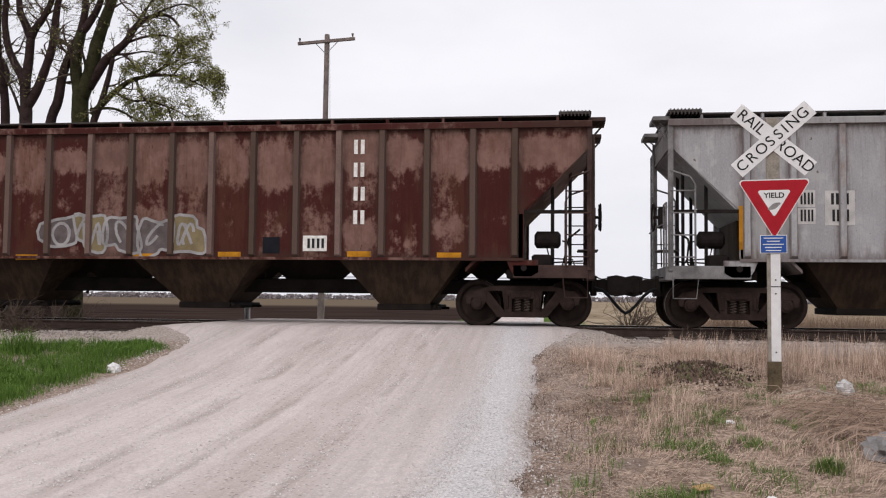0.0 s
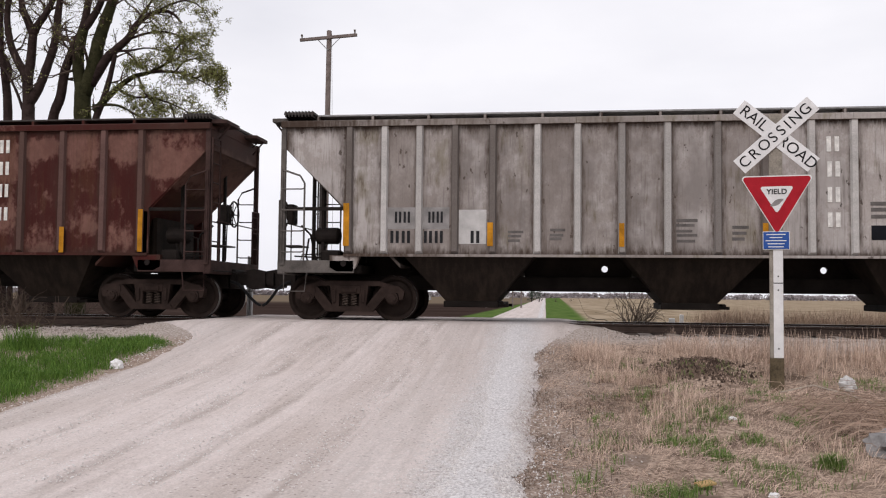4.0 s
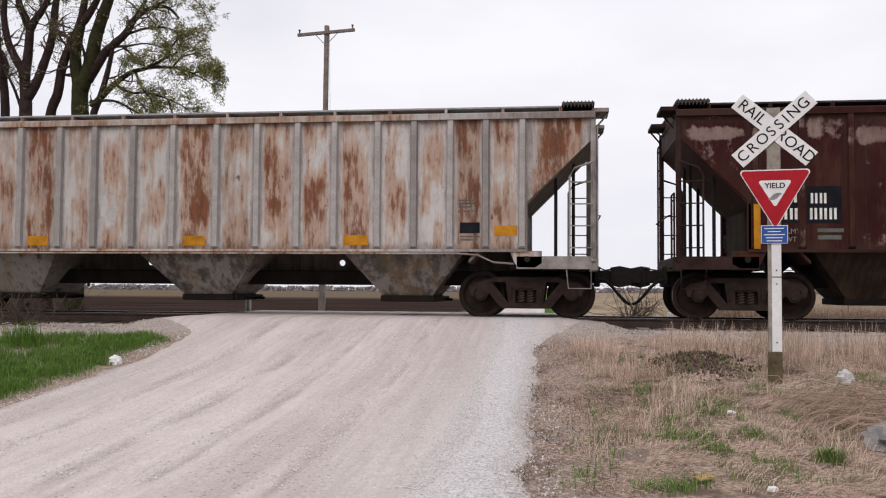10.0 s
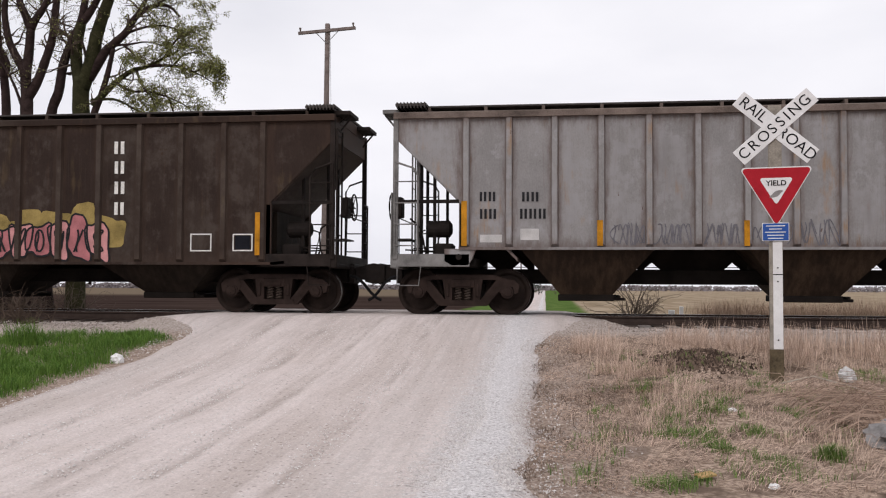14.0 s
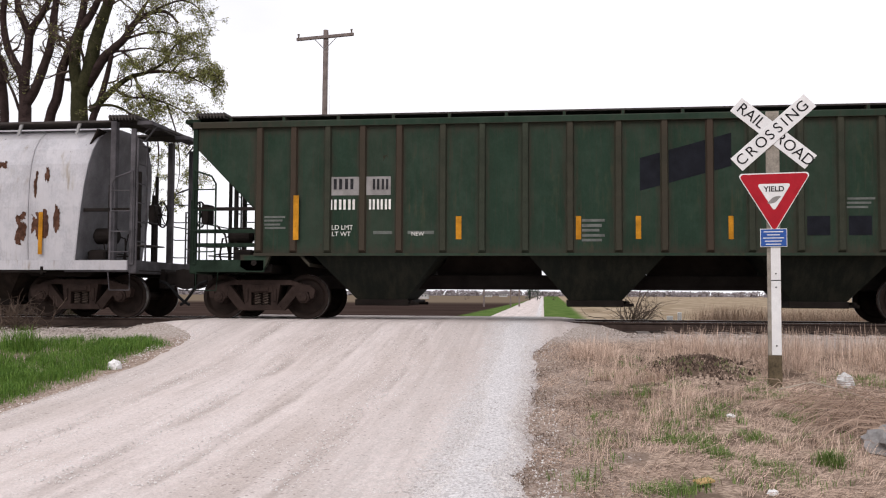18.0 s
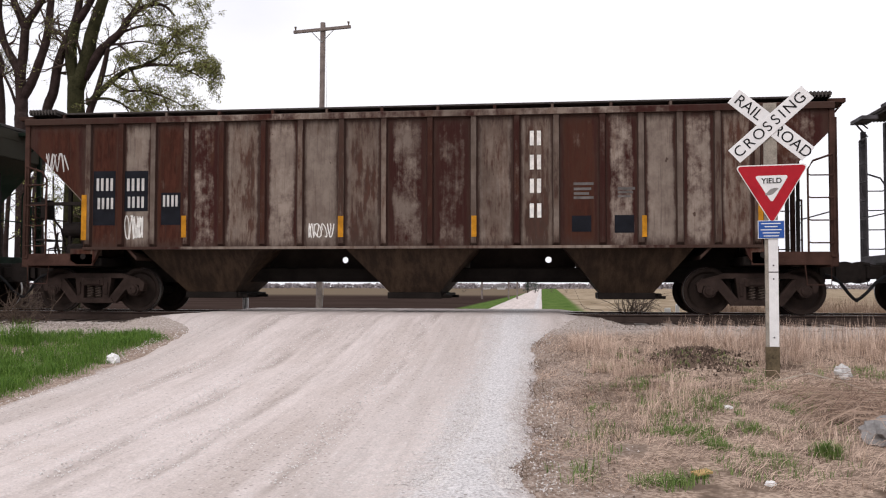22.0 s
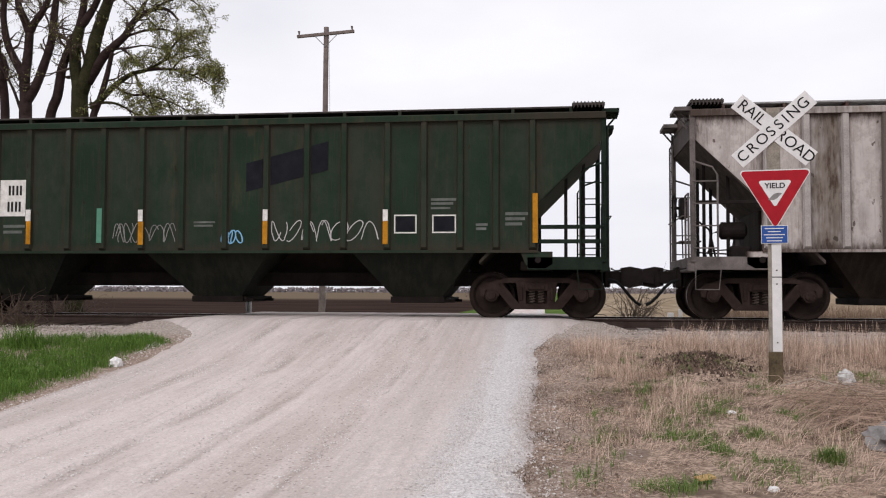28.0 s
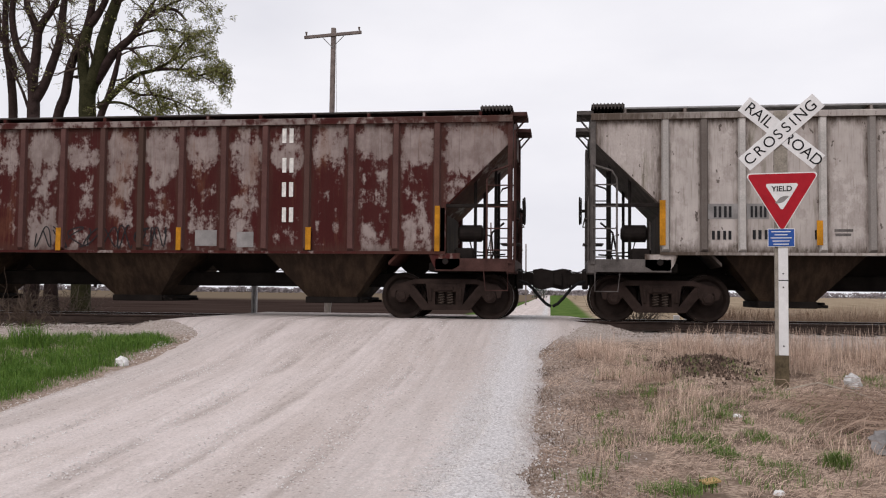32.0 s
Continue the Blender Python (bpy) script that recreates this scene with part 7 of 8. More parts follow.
YZ = 2.158 + SZ
yz = part("yield_panel", tri(0.93, 0.80, 0.04, -0.117, -0.110), SIGN_WHITE, sign, at=(0.014, 0, YZ))
red = part("red_field", tri(0.89, 0.765, 0.035, -0.121, -0.117), SIGN_RED, yz, at=(0, 0, -0.015))
inner = part("white_field", tri(0.43, 0.365, 0.024, -0.125, -0.121), SIGN_WHITE, yz, at=(0, 0, -0.145))
lettering("lettering", "YIELD", 0.098, SIGN_BLACK, yz, pose(0, -0.127, -0.218, 90), 0.002)
part("smudge", Shape().add([(0.065 * math.cos(a) * (1.2 + 0.3 * math.sin(2 * a)), -0.1255, -0.36 + 0.04 * math.sin(a) + 0.03 * math.cos(a)) for a in [6.283 * k / 14 for k in range(14)]], [tuple(range(14))]), DULL, yz)
bluep = part("notice_plate", Shape().slab(-0.165, 0.17, -0.117, -0.111, 1.176 + SZ, 1.417 + SZ, 0.003), SIGN_WHITE, sign, "small blue notice plate")
part("blue_field", Shape().slab(-0.157, 0.162, -0.120, -0.117, 1.184 + SZ, 1.409 + SZ, 0.001), SIGN_BLUE, bluep)
for k, w in enumerate((0.24, 0.16, 0.26, 0.21, 0.19)):
    part("text_bar", Shape().box(-w / 2, w / 2, -0.122, -0.120, 1.37 + SZ - 0.041 * k, 1.382 + SZ - 0.041 * k), SIGN_WHITE, bluep)

# ---- poles beyond the track ----
POLE = plain("grey_pole_wood", (0.185, 0.152, 0.14), 0.9, vary=0.5, scale=4)
GLASS = plain("glazed_insulator", (0.10, 0.075, 0.06), 0.3, vary=0.2)


def utility_pole(x, y, top, arm, label, turn=0.0, r=0.13):
    z0 = height(x, y)
    p = thing("utility_pole", label, "utility pole", "utility poles", (x, y, z0))
    h = top - z0
    part("pole", Shape().rod([(0, 0, -0.5), (0.02, 0, h * 0.5), (0.0, 0, h)], r, 10, (r * 1.35, r * 1.15, r)), POLE, p)
    if arm:
        tilt = 0.07
        cross = part("crossarm", Shape().slab(-arm / 2, arm / 2, -0.07 - r, 0.05 - r, h - 0.42, h - 0.28, 0.01), POLE, p)
        cross.matrix_basis = pose(0, 0, h - 0.35, 0, -math.degrees(tilt), 0) @ pose(0, 0, 0.35 - h)
        for e in (-1, 1):
            part("arm_brace", Shape().rod([(e * 0.55, -r - 0.05, h - 0.4), (0, -r - 0.04, h - 0.95)], 0.018, 4), GALV, p)
            part("insulator", Shape().rod([(e * (arm / 2 - 0.1), -r, h - 0.28), (e * (arm / 2 - 0.1), -r, h - 0.1)], 0.05, 8, (0.025, 0.06)), GLASS, cross)
    return p


main_pole = utility_pole(-10.91, 40.5, 12.77, 2.72, "tall grey wooden utility pole with one crossarm", 0.0, 0.115)
main_pole.rotation_euler = (0, radians(0.4), 0)
part("ground_wire", Shape().rod([(0.12, -0.14, 0), (0.42, -0.14, 5.0), (0.16, -0.14, 14.3)], 0.008, 4), GALV, main_pole)
utility_pole(-16.7, 199, 16.0, 0, "bare distant wooden utility pole", 0, 0.16)
utility_pole(-10.9, 200, 10.2, 2.6, "distant wooden utility pole with a crossarm", 0, 0.14)
utility_pole(-9.0, 200.2, 11.4, 0, "bare distant wooden utility pole", 0, 0.14)

post = thing("steel_post", "plain grey steel post beyond the track", "post", at=(-8.22, 23.15, height(-8.22, 23.15)))
part("post_shaft", Shape().slab(-0.07, -0.018, -0.05, 0.05, -0.2, 1.75, 0.008).slab(0.018, 0.07, -0.05, 0.05, -0.2, 1.75, 0.008).slab(-0.02, 0.02, 0.0, 0.03, -0.2, 1.70, 0.004), GALV, post)
for x, y, h, w in ((3.14, 24.7, 0.42, 0.05), (2.88, 24.65, 0.3, 0.08)):
    mk = thing("marker_post", "short white marker post in dry grass", "marker post", "white marker posts", (x, y, height(x, y)))
    part("marker_shaft", Shape().slab(-w, w, -0.04, 0.04, -0.15, h + 0.1, 0.012), SIGN_WHITE, mk)


# ---- trees and shrubs ----
BARK = plain("dark_bark", (0.036, 0.024, 0.022), 0.95, vary=0.7, scale=5, bumps=0.8, fine=25)
TWIG = plain("brown_twigs", (0.085, 0.062, 0.050), 0.9, vary=0.5)
MOSS = plain("mossy_bark", (0.034, 0.033, 0.016), 0.95, vary=0.8, scale=3, bumps=0.8, fine=25)
YOUNG = leafy("young_leaves", (0.095, 0.105, 0.036), (0.30, 0.30, 0.105))
YOUNG.node_tree.nodes["Principled BSDF"].inputs["Roughness"].default_value = 0.6


LEAFY = [0.4]


def grow(rng, wood, leaves, p, d, length, r, depth, reach=1e9):
    """One crooked branch with side shoots; the last ones carry small tufts of leaves."""
    n = 6
    pts, rad = [p], [r]
    q, dirn = p.copy(), d.normalized()
    for i in range(n):
        dirn = (dirn + Vector((rng.gauss(0, 0.24), rng.gauss(0, 0.24), rng.gauss(0.0, 0.22)))).normalized()
        if (q + dirn * (length / n)).x > reach:
            dirn.x = -abs(dirn.x)
        q = q + dirn * (length / n)
        pts.append(q.copy())
        rad.append(max(0.004, r * (1 - 0.7 * (i + 1) / n)))
    wood.rod(pts, r, 4 if depth > 0 else 3, rad)
    if depth <= 1:
        for k in range(2, n + 1):
            if rng.random() < LEAFY[0]:
                c = pts[k] + Vector((rng.gauss(0, 0.03), rng.gauss(0, 0.03), rng.gauss(0, 0.03)))
                for _ in range(rng.choice((2, 3, 4))):
                    o = c + Vector((rng.gauss(0, 0.035), rng.gauss(0, 0.035), rng.gauss(0, 0.035)))
                    a, e = rng.uniform(0.022, 0.042), Vector((rng.gauss(0, 1), rng.gauss(0, 1), rng.gauss(0, 1))).normalized()
                    f = e.orthogonal().normalized()
                    leaves.add([o - e * a, o + f * a * 0.5, o + e * a, o - f * a * 0.5], [(0, 1, 2, 3)])
    if depth > 0:
        for k in range(rng.choice((3, 4, 5)) if depth > 1 else 4):
            i = rng.randrange(1, n + 1)
            t = Vector((rng.gauss(0, 1), rng.gauss(0, 0.8), rng.gauss(0.05, 0.8))).normalized()
            grow(rng, wood, leaves, pts[i], dirn * 0.6 + t * 0.8, length * rng.uniform(0.4, 0.7), rad[i] * 0.6, depth - 1, reach)


def limbed_tree(name, label, base, limbs, seed, depth=2, leafy_mat=YOUNG, reach=9.0):
    """Limbs: radius, bark, shoots and their length, then points as metres to the side of the base and up from the datum."""
    rng = random.Random(seed)
    tree = thing(name, label, "tree", "trees beyond the track", base)
    leaves = Shape()
    for li, (r, bark, shoots, size, pts) in enumerate(limbs):
        wood, twigs = Shape(), Shape()
        path = [Vector((x, min(1.0, z / 6) * 0.5 * noise.noise((x * 0.35, z * 0.22, seed * 1.7)), z - base[2])) for x, z in pts]
        fine_path = []
        for k in range(len(path) - 1):
            a, b = path[max(0, k - 1)], path[k]
            c, d = path[k + 1], path[min(len(path) - 1, k + 2)]
            for j in range(4):
                u = j / 4
                fine_path.append(0.5 * (2 * b + (c - a) * u + (2 * a - 5 * b + 4 * c - d) * u * u + (3 * b - a - 3 * c + d) * u ** 3))
        fine_path.append(path[-1])
        m = len(fine_path)
        drop = 0.22 if shoots < 4 else 0.8 if pts[-1][0] > 1.6 else 0.5
        rad = [r * (1 - drop * i / (m - 1)) * (1 + 0.10 * noise.noise((i * 0.7, li, seed))) for i in range(m)]
        rings = []
        for i, q in enumerate(fine_path):
            d = (fine_path[min(i + 1, m - 1)] - fine_path[max(i - 1, 0)]).normalized()
            a = Vector((0, 1, 0)).cross(d).normalized()
            b = d.cross(a)
            rings.append([q + rad[i] * (math.cos(0.698 * k) * a + math.sin(0.698 * k) * b) for k in range(9)])
        wood.loft(rings)
        LEAFY[0] = 0.36 if pts[-1][0] > 2.0 else 0.14
        for _ in range(round(shoots * (1.15 if pts[-1][0] > 1.6 else 1.0))):
            i = rng.randrange(m // 3, m)
            d = (fine_path[i] - fine_path[max(0, i - 2)]).normalized()
            t = Vector((rng.gauss(0.15, 0.9), rng.gauss(0, 0.9), rng.gauss(0.25, 0.7)))
            grow(rng, twigs, leaves, fine_path[i], d * 0.5 + t, size * rng.uniform(0.6, 1.2), min(0.05, rad[i] * 0.4), depth, reach)
        limb = part("trunk" if li == 0 else "limb", wood, bark, tree, smooth=True)
        if twigs.v:
            tagged(part("branchwork", twigs, TWIG, limb), kind="stuff")
    tagged(part("crown", leaves, leafy_mat, tree, "sparse young yellow-green leaves"), kind="stuff")
    return tree


limbed_tree("tree", "large multi-stemmed tree coming into leaf, mossy bark", (-16.08, 28.10, height(-16.08, 28.10)), [
    (0.33, MOSS, 0, 1.0, [(0.10, -0.90), (0.13, 2.5), (0.12, 5.85), (0.10, 6.6), (0.13, 7.50)]),
    (0.19, BARK, 9, 1.2, [(-0.75, -0.90), (-1.15, 3.0), (-1.00, 6.15), (-0.69, 7.04), (-0.50, 7.93), (-0.19, 8.65), (0.12, 9.36), (0.24, 10.26), (0.15, 11.24), (0.27, 12.21)]),
    (0.21, MOSS, 3, 1.0, [(0.09, 7.20), (-0.02, 7.99), (0.01, 8.61), (0.14, 9.29)]),
    (0.14, BARK, 8, 1.1, [(0.16, 9.30), (0.47, 9.77), (0.68, 10.25), (0.88, 11.07), (1.15, 11.82)]),
    (0.25, MOSS, 9, 1.2, [(0.14, 7.10), (0.48, 7.97), (0.68, 8.86), (0.91, 9.68), (1.06, 10.23), (1.31, 11.26), (1.35, 12.30)]),
    (0.14, BARK, 5, 0.9, [(0.35, 4.2), (0.53, 6.12), (0.84, 6.93), (1.09, 7.68), (1.27, 8.43)]),
    (0.17, BARK, 10, 0.85, [(0.40, 7.45), (0.95, 8.27), (1.26, 8.57), (1.72, 8.97), (2.00, 9.44), (2.35, 9.70), (2.84, 9.86), (3.27, 9.74), (3.63, 9.39)]),
    (0.06, BARK, 9, 0.9, [(1.93, 9.34), (2.34, 10.05), (2.75, 10.58), (3.39, 10.97)]),
    (0.05, BARK, 11, 0.75, [(1.65, 8.90), (2.29, 9.09), (2.93, 9.14), (3.50, 8.98), (4.07, 8.66)]),
    (0.05, BARK, 5, 0.6, [(1.59, 8.56), (1.95, 8.28), (2.17, 7.93)]),
    (0.13, MOSS, 14, 0.8, [(0.55, 6.55), (0.77, 6.80), (1.40, 7.33), (1.96, 7.66), (2.53, 7.78), (3.09, 8.04), (3.65, 8.26)]),
    (0.06, BARK, 18, 0.75, [(2.64, 7.80), (3.45, 7.76), (4.16, 7.54), (4.79, 7.18)]),
    (0.05, BARK, 13, 0.7, [(2.11, 7.69), (2.33, 7.17), (2.70, 6.69), (2.85, 6.14)]),
    (0.045, BARK, 8, 0.6, [(3.09, 8.03), (3.51, 8.57), (3.99, 8.83), (4.38, 8.75)]),
    (0.04, BARK, 9, 0.6, [(3.45, 7.76), (3.80, 8.09), (4.43, 8.14), (4.92, 7.72)]),
    (0.06, MOSS, 6, 0.7, [(0.48, 6.74), (1.27, 6.75), (1.85, 6.50), (2.07, 6.16)]),
    (0.05, BARK, 20, 0.75, [(1.40, 7.26), (1.98, 6.98), (2.55, 6.96), (3.26, 6.74), (3.83, 6.46), (4.26, 6.05)]),
    (0.045, BARK, 11, 0.75, [(2.35, 9.67), (3.05, 10.02), (3.76, 10.13), (4.33, 9.84), (4.69, 9.22)]),
    (0.05, BARK, 8, 0.65, [(1.26, 8.54), (1.80, 8.55), (2.51, 8.60), (3.23, 8.38)]),
    (0.05, BARK, 0, 0.6, [(0.18, 8.67), (0.31, 8.18), (0.20, 7.74)]),
    (0.04, BARK, 12, 0.6, [(4.16, 7.54), (4.65, 7.66), (5.07, 7.51)]),
    (0.04, BARK, 9, 0.6, [(1.85, 6.50), (2.4, 6.2), (3.0, 5.7), (3.4, 5.1)]),
    (0.03, BARK, 8, 0.55, [(3.26, 6.74), (3.60, 5.60), (3.70, 4.40), (3.50, 3.30)]),
    (0.03, BARK, 8, 0.55, [(2.85, 6.14), (3.00, 5.00), (2.90, 3.90), (2.75, 3.00)]),
    (0.03, BARK, 7, 0.55, [(4.10, 6.20), (4.30, 5.20), (4.20, 4.20)]),
    (0.05, BARK, 13, 0.7, [(0.20, 0.80), (0.60, 2.60), (0.80, 4.20), (0.90, 5.40)]),
    (0.05, BARK, 12, 0.7, [(0.60, 0.60), (1.30, 2.40), (1.60, 3.80), (1.75, 4.80)]),
    (0.05, BARK, 12, 0.7, [(-0.10, 0.80), (-0.50, 2.40), (-0.60, 4.20)]),
], 3, reach=5.2)
limbed_tree("tree", "forked dark-stemmed tree coming into leaf", (-17.90, 28.40, height(-17.90, 28.40)), [
    (0.27, BARK, 4, 1.0, [(-0.05, -0.90), (-0.02, 3.0), (-0.07, 5.94), (-0.10, 6.36), (-0.15, 7.13), (-0.22, 7.62), (-0.16, 8.46), (-0.09, 9.38)]),
    (0.15, BARK, 8, 1.0, [(-0.09, 9.30), (-0.28, 9.77), (-0.46, 10.13), (-0.53, 10.45), (-0.62, 11.31), (-0.77, 12.31)]),
    (0.14, BARK, 8, 1.0, [(-0.09, 9.30), (0.06, 9.62), (0.28, 9.93), (0.53, 10.41), (0.83, 11.32), (1.04, 12.09)]),
    (0.17, BARK, 10, 1.0, [(-0.10, 6.9), (0.17, 7.40), (0.39, 8.10), (0.64, 9.00), (0.76, 9.98), (0.82, 10.40), (0.98, 11.53), (1.03, 12.37)]),
    (0.16, BARK, 9, 1.0, [(-0.22, 7.60), (-0.41, 8.05), (-0.69, 8.51), (-0.90, 8.98), (-1.03, 9.76), (-1.01, 10.47), (-0.97, 11.46)]),
    (0.06, BARK, 5, 0.8, [(-0.20, 6.5), (-0.29, 6.64), (-0.61, 7.35), (-0.97, 7.92), (-1.32, 8.36)]),
    (0.035, BARK, 2, 0.5, [(0.70, 9.35), (1.04, 9.20), (1.27, 8.88)]),
], 7, reach=3.6)
limbed_tree("tree", "slender dark tree coming into leaf", (-19.20, 28.80, height(-19.20, 28.80)), [
    (0.17, BARK, 8, 1.0, [(0.11, -0.90), (0.08, 5.86), (0.05, 7.93), (-0.09, 8.80), (-0.15, 10.14), (-0.09, 11.8)]),
    (0.08, BARK, 7, 1.0, [(0.03, 7.5), (0.25, 8.2), (-0.28, 9.2), (-0.42, 10.2)]),
], 9, reach=3)
limbed_tree("tree", "thicket tree with many thin stems behind the track", (-17.3, 26.6, height(-17.3, 26.6)), [
    (0.10, BARK, 8, 0.7, [(0.0, -0.80), (-0.1, 2.0), (0.05, 4.4)]),
    (0.07, BARK, 7, 0.7, [(0.3, -0.80), (0.5, 1.8), (0.75, 4.0)]),
    (0.07, BARK, 7, 0.7, [(-0.4, -0.80), (-0.55, 1.8), (-0.6, 4.2)]),
    (0.06, BARK, 7, 0.7, [(0.9, -0.80), (1.05, 1.6), (1.25, 3.6)]),
    (0.06, BARK, 7, 0.7, [(-0.9, -0.80), (-1.1, 1.6), (-1.2, 3.9)]),
], 12, reach=2.4)


BRUSH = plain("grey_brush_bark", (0.10, 0.078, 0.062), 0.95, vary=0.4)


WEEDWOOD = plain("dead_weed_stems", (0.085, 0.062, 0.048), 0.9, vary=0.5)


def shrub(x, y, h, n, label, seed, mat=BRUSH):
    rng = random.Random(seed)
    s, lv = Shape(), Shape()
    for _ in range(n):
        d = Vector((rng.gauss(0, 0.6), rng.gauss(0, 0.6), 1.0))
        grow(rng, s, lv, Vector((rng.gauss(0, 0.12), rng.gauss(0, 0.12), -0.05)), d, h * rng.uniform(0.6, 1.0), 0.008 + 0.008 * h, 1)
    b = thing("bush", label, "bush", "", (x, y, height(x, y)))
    tagged(part("branchwork", s, mat, b), kind="stuff")
    return b


shrub(2.0, 25.5, 1.5, 40, "leafless grey-brown bush behind the track", 5)
shrub(-15.2, 24.0, 1.4, 30, "tangled leafless brush below the trees", 6)
shrub(-17.0, 24.2, 1.6, 34, "tangled leafless brush below the trees", 14)
shrub(-18.6, 24.6, 1.6, 34, "tangled leafless brush below the trees", 15)
shrub(-10.35, 16.35, 0.75, 22, "tangled dead weeds beside the ballast", 52, WEEDWOOD)
shrub(-10.05, 16.5, 1.3, 3, "tall bare weed stalks beside the ballast", 53, WEEDWOOD)
shrub(-11.0, 16.4, 0.6, 16, "tangled dead weeds beside the ballast", 54, WEEDWOOD)
shrub(-13.9, 24.3, 1.2, 26, "tangled leafless brush below the trees", 12)

# ---- far farm and horizon ----
WALL = plain("pale_siding", (0.42, 0.41, 0.40), 0.8, vary=0.3, scale=1)
ROOF = plain("dark_shingle", (0.14, 0.13, 0.13), 0.9, vary=0.4, scale=1)
PANE = plain("dark_window", (0.03, 0.035, 0.04), 0.2, vary=0.2)
# the treeline's leaf colour has the pale mauve of distance haze mixed in
FARLEAF = leafy("hazed_far_foliage", (0.185, 0.162, 0.165), (0.27, 0.24, 0.245))
FIR = leafy("far_evergreen", (0.055, 0.075, 0.06), (0.09, 0.11, 0.09))


def farm_building(name, x, y, w, d, h, wall, label):
    z = height(x, y)
    b = thing(name, label, "building", "distant farm buildings", (x, y, z))
    part("wall", Shape().box(-w / 2, w / 2, -d / 2, d / 2, -0.3, h), wall, b)
    part("roof", Shape().wedge([(-d / 2 - 0.4, h), (0, h + d * 0.32), (d / 2 + 0.4, h), (d / 2 + 0.4, h - 0.2), (-d / 2 - 0.4, h - 0.2)], -w / 2 - 0.4, w / 2 + 0.4), ROOF, b)
    for k in range(3):
        part("window", Shape().box(-w * 0.36 + k * w * 0.3, -w * 0.36 + k * w * 0.3 + w * 0.12, -d / 2 - 0.05, -d / 2, h * 0.45, h * 0.75), PANE, b)
    return b


farm_building("farmhouse", -56.2, 900, 7.5, 6, 3.0, WALL, "small pale farmhouse far across the field")
farm_building("barn", -74.0, 930, 9.0, 6, 2.4, WALL, "low pale barn beside the far farmhouse")
farm_building("shed", -75.3, 495, 6.0, 5, 2.8, WALL, "pale shed far across the field")


def clump(s, rng, x, y, z, w, h, n, q):
    for _ in range(n):
        c = Vector((x + rng.gauss(0, w * 0.33), y + rng.gauss(0, w * 0.2), z + h * rng.random() ** 0.8))
        e = Vector((rng.gauss(0, 1), rng.gauss(0, 1), rng.gauss(0, 1))).normalized()
        f = e.orthogonal().normalized()
        a = q * rng.uniform(0.5, 1.3)
        s.add([c - e * a, c + f * a, c + e * a, c - f * a], [(0, 1, 2, 3)])


rw = random.Random(31)
s = Shape()
for k in range(620):
    x = -1050 + 2000 * k / 620 + rw.uniform(-3, 3)
    y = 1300 + rw.uniform(-120, 160)
    if noise.noise((x * 0.006, 0, 2)) > -0.75:
        clump(s, rw, x, y, -2.4, 10, 6.2 + 2.6 * noise.noise((x * 0.012, 1, 5)) + rw.uniform(-0.8, 1.6), 42, 1.5)
solo("far_treeline", s, FARLEAF, "hazy low treeline along the horizon", "trees", kind="stuff")
for x, y, w, h in ((-10.2, 402, 3.0, 9.5), (-13.5, 404, 2.6, 7.5)):
    t = thing("evergreen_tree", "dark narrow evergreen by the far farmhouse", "tree", "distant farm trees", (x, y, height(x, y)))
    part("trunk", Shape().rod([(0, 0, -0.3), (0, 0, h * 0.9)], 0.25, 6, (0.25, 0.04)), BARK, t)
    sh = Shape()
    for k in range(14):
        clump(sh, rw, 0, 0, h * (0.08 + 0.9 * k / 14), w * (1 - k / 14) + 0.2, 0.8, 14, 0.35)
    tagged(part("crown", sh, FIR, t), kind="stuff")
for x, y, h, sd in ((11.7, 122.5, 7.2, 41), (-3.0, 420, 7.0, 42), (-45, 430, 6.0, 43), (4.0, 430, 7.0, 44)):
    b = shrub(x, y, h * 0.55, 7, "leafless small tree far behind the track", sd)
    b.name = "bare_tree"
    tagged(b, category="tree")

# ---- litter ----
PLASTIC = plain("white_plastic", (0.74, 0.73, 0.72), 0.4, vary=0.2, scale=20)
JUG = plain("cloudy_plastic", (0.52, 0.51, 0.50), 0.45, vary=0.5, scale=14)
CARD = plain("weathered_board", (0.46, 0.30, 0.14), 0.8, vary=0.3)


def crumpled(name, x, y, w, d, h, mat, label, cat, seed):
    rng = random.Random(seed)
    bm = bmesh.new()
    bmesh.ops.create_icosphere(bm, subdivisions=3, radius=1)
    for v in bm.verts:
        k = 1 + 0.35 * noise.noise(v.co * 2.1 + Vector((seed, 0, 0))) + 0.15 * noise.noise(v.co * 5 + Vector((0, seed, 0)))
        v.co = Vector((v.co.x * w * k, v.co.y * d * k, max(-0.5, v.co.z) * h * k))
    me = bpy.data.meshes.new(name)
    bm.to_mesh(me)
    bm.free()
    me.materials.append(mat)
    ob = new(name, me)
    ob.location = (x, y, height(x, y) + h * 0.4)
    ob.rotation_euler = (0, 0, rng.uniform(0, 3))
    return tagged(ob, label, cat)


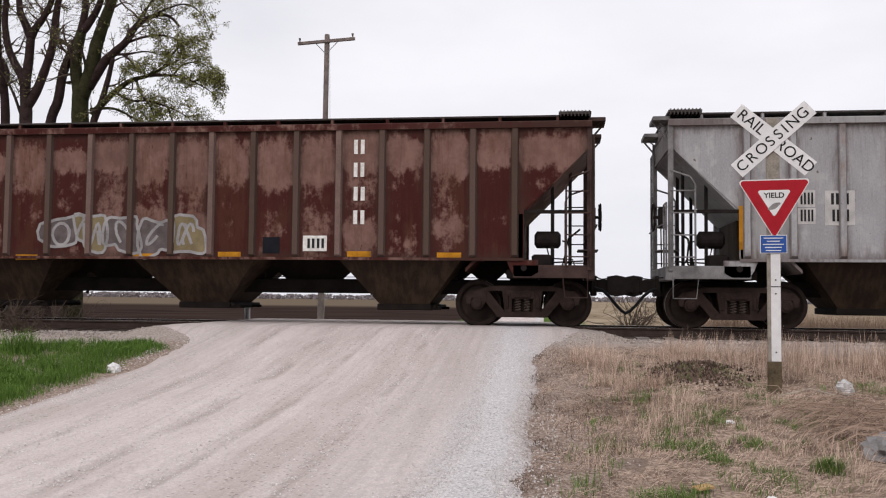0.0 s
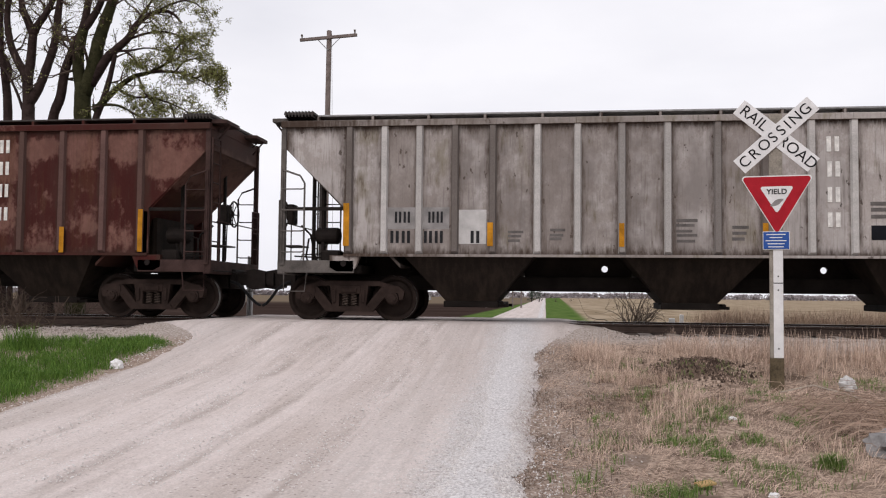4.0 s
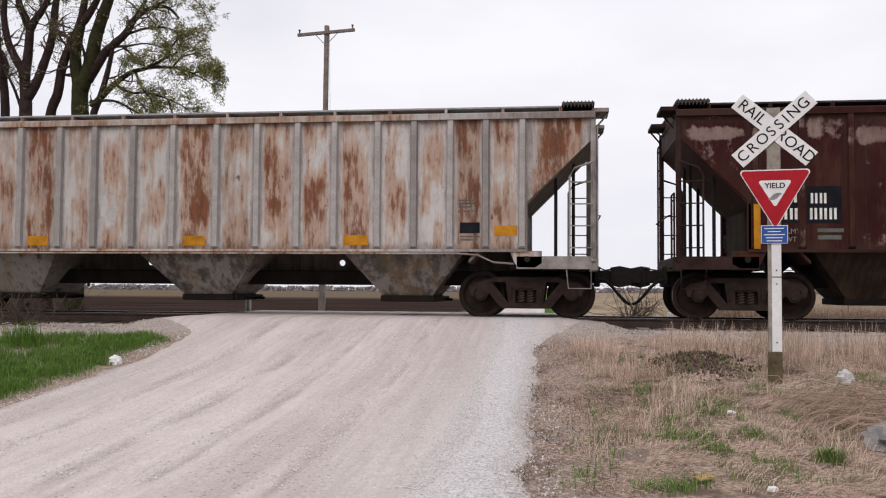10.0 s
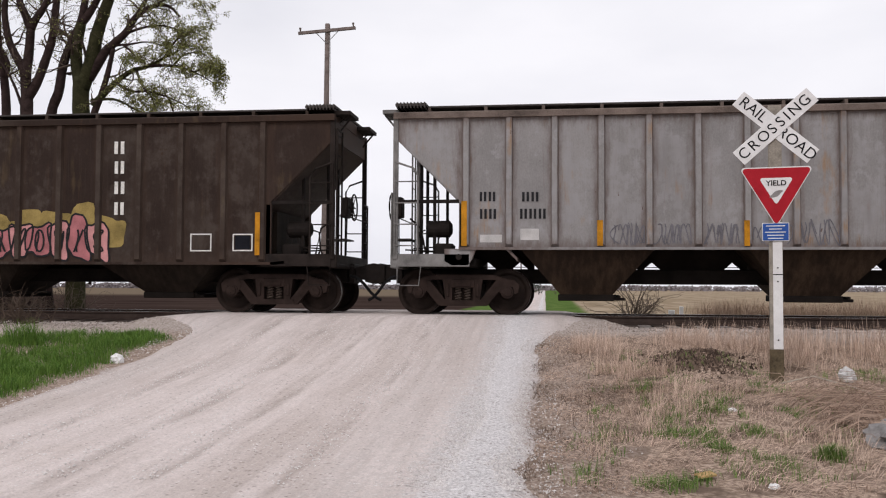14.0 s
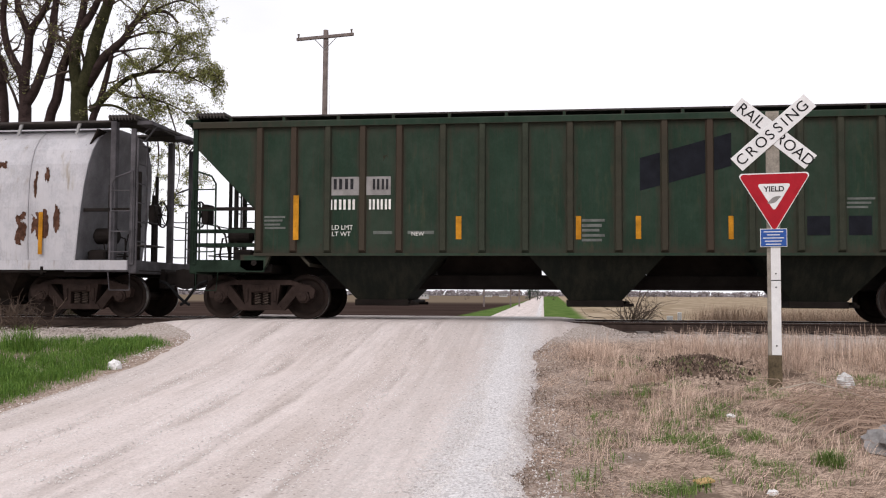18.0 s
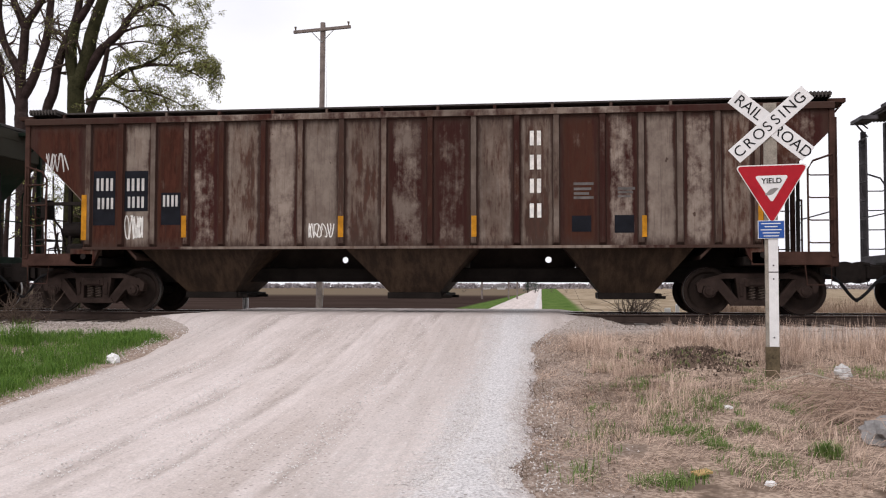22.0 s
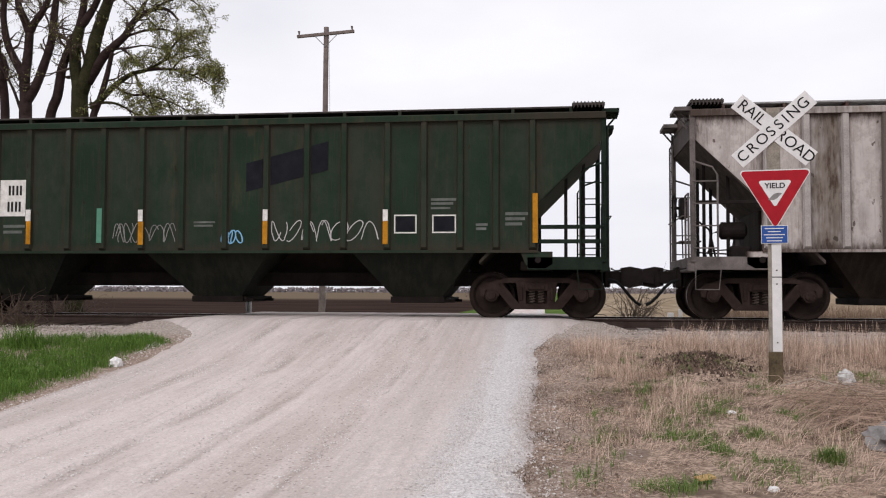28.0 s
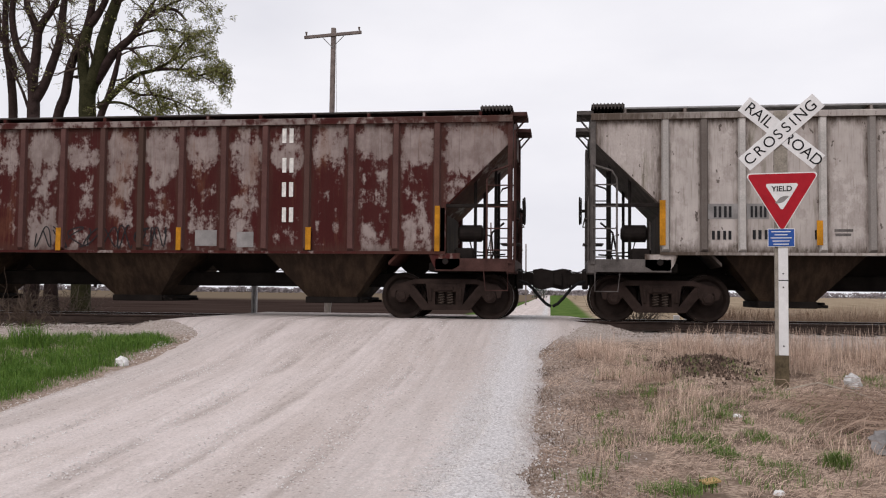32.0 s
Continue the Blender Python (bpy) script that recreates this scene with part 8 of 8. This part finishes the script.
crumpled("plastic_bag", -6.40, 12.45, 0.10, 0.08, 0.09, PLASTIC, "crumpled white plastic litter on the grass edge", "litter", 2)
crumpled("plastic_jug", 3.59, 12.12, 0.11, 0.10, 0.12, JUG, "crushed white plastic jug in dry grass", "litter", 4)
crumpled("paper_scrap", 1.77, 9.88, 0.05, 0.045, 0.025, PLASTIC, "small white scrap of paper", "litter", 6)
crumpled("paper_scrap", 1.53, 6.91, 0.055, 0.035, 0.025, PLASTIC, "small white scrap of paper", "litter", 7)
crumpled("fieldstone", 2.86, 8.4, 0.25, 0.2, 0.17, DULL, "grey rounded fieldstone in the grass", "stone", 8)
bd = solo("board_scrap", Shape().slab(-0.07, 0.07, -0.045, 0.045, -0.008, 0.008, 0.002), CARD, "small tan scrap of board", "litter")
bd.location, bd.rotation_euler = (1.07, 7.08, height(1.07, 7.08) + 0.04), (0.1, -0.12, 0.4)
DIRT = mixed("dark_dug_soil", (0.040, 0.027, 0.021), (0.20, 0.145, 0.112), 1.8, 0.95)
s = Shape()
rd_ = random.Random(77)
for _ in range(1500):
    x, y = MOUND[0] + rd_.gauss(0, 0.34), MOUND[1] - 0.2 + rd_.gauss(0, 0.30)
    r = rd_.uniform(0.006, 0.026) + (0.02 if rd_.random() < 0.04 else 0.0)
    z = height(x, y) + 0.01
    s.add([(x - r, y - r, z - r), (x + r, y - r * 0.8, z - r), (x + r * 0.9, y + r, z - r), (x - r, y + r * 0.8, z - r), (x + r * 0.2, y, z + r * 0.9)], [(0, 1, 4), (1, 2, 4), (2, 3, 4), (3, 0, 4)])
solo("dirt_clods", s, DIRT, "small heap of dark dug soil clods", "soil", kind="stuff")
DEADWOOD = plain("bleached_stick", (0.42, 0.37, 0.31), 0.9, vary=0.3)
solo("fallen_stick", Shape().rod([(2.45, 10.75, height(2.45, 10.75) + 0.14), (2.8, 10.7, height(2.8, 10.7) + 0.24), (3.15, 10.5, height(3.15, 10.5) + 0.2), (3.4, 10.3, height(3.4, 10.3) + 0.12)], 0.008, 6), DEADWOOD, "thin bleached stick on the straw", "stick")


def motions():
    beats = [k * 0.5 for k in range(65)]
    spins = [k / 15 for k in range(481)]
    for car, sets, place in CARS:
        walk(car, [(t, pose(place + run(t), TRAIN_Y, 0)) for t in beats])
        for ws, x in sets:
            turn = math.degrees(place + x) / WHEEL_R
            walk(ws, [(t, pose(x, 0, WHEEL_R, 0, turn + math.degrees(run(t)) / WHEEL_R, 0)) for t in spins])


motions()
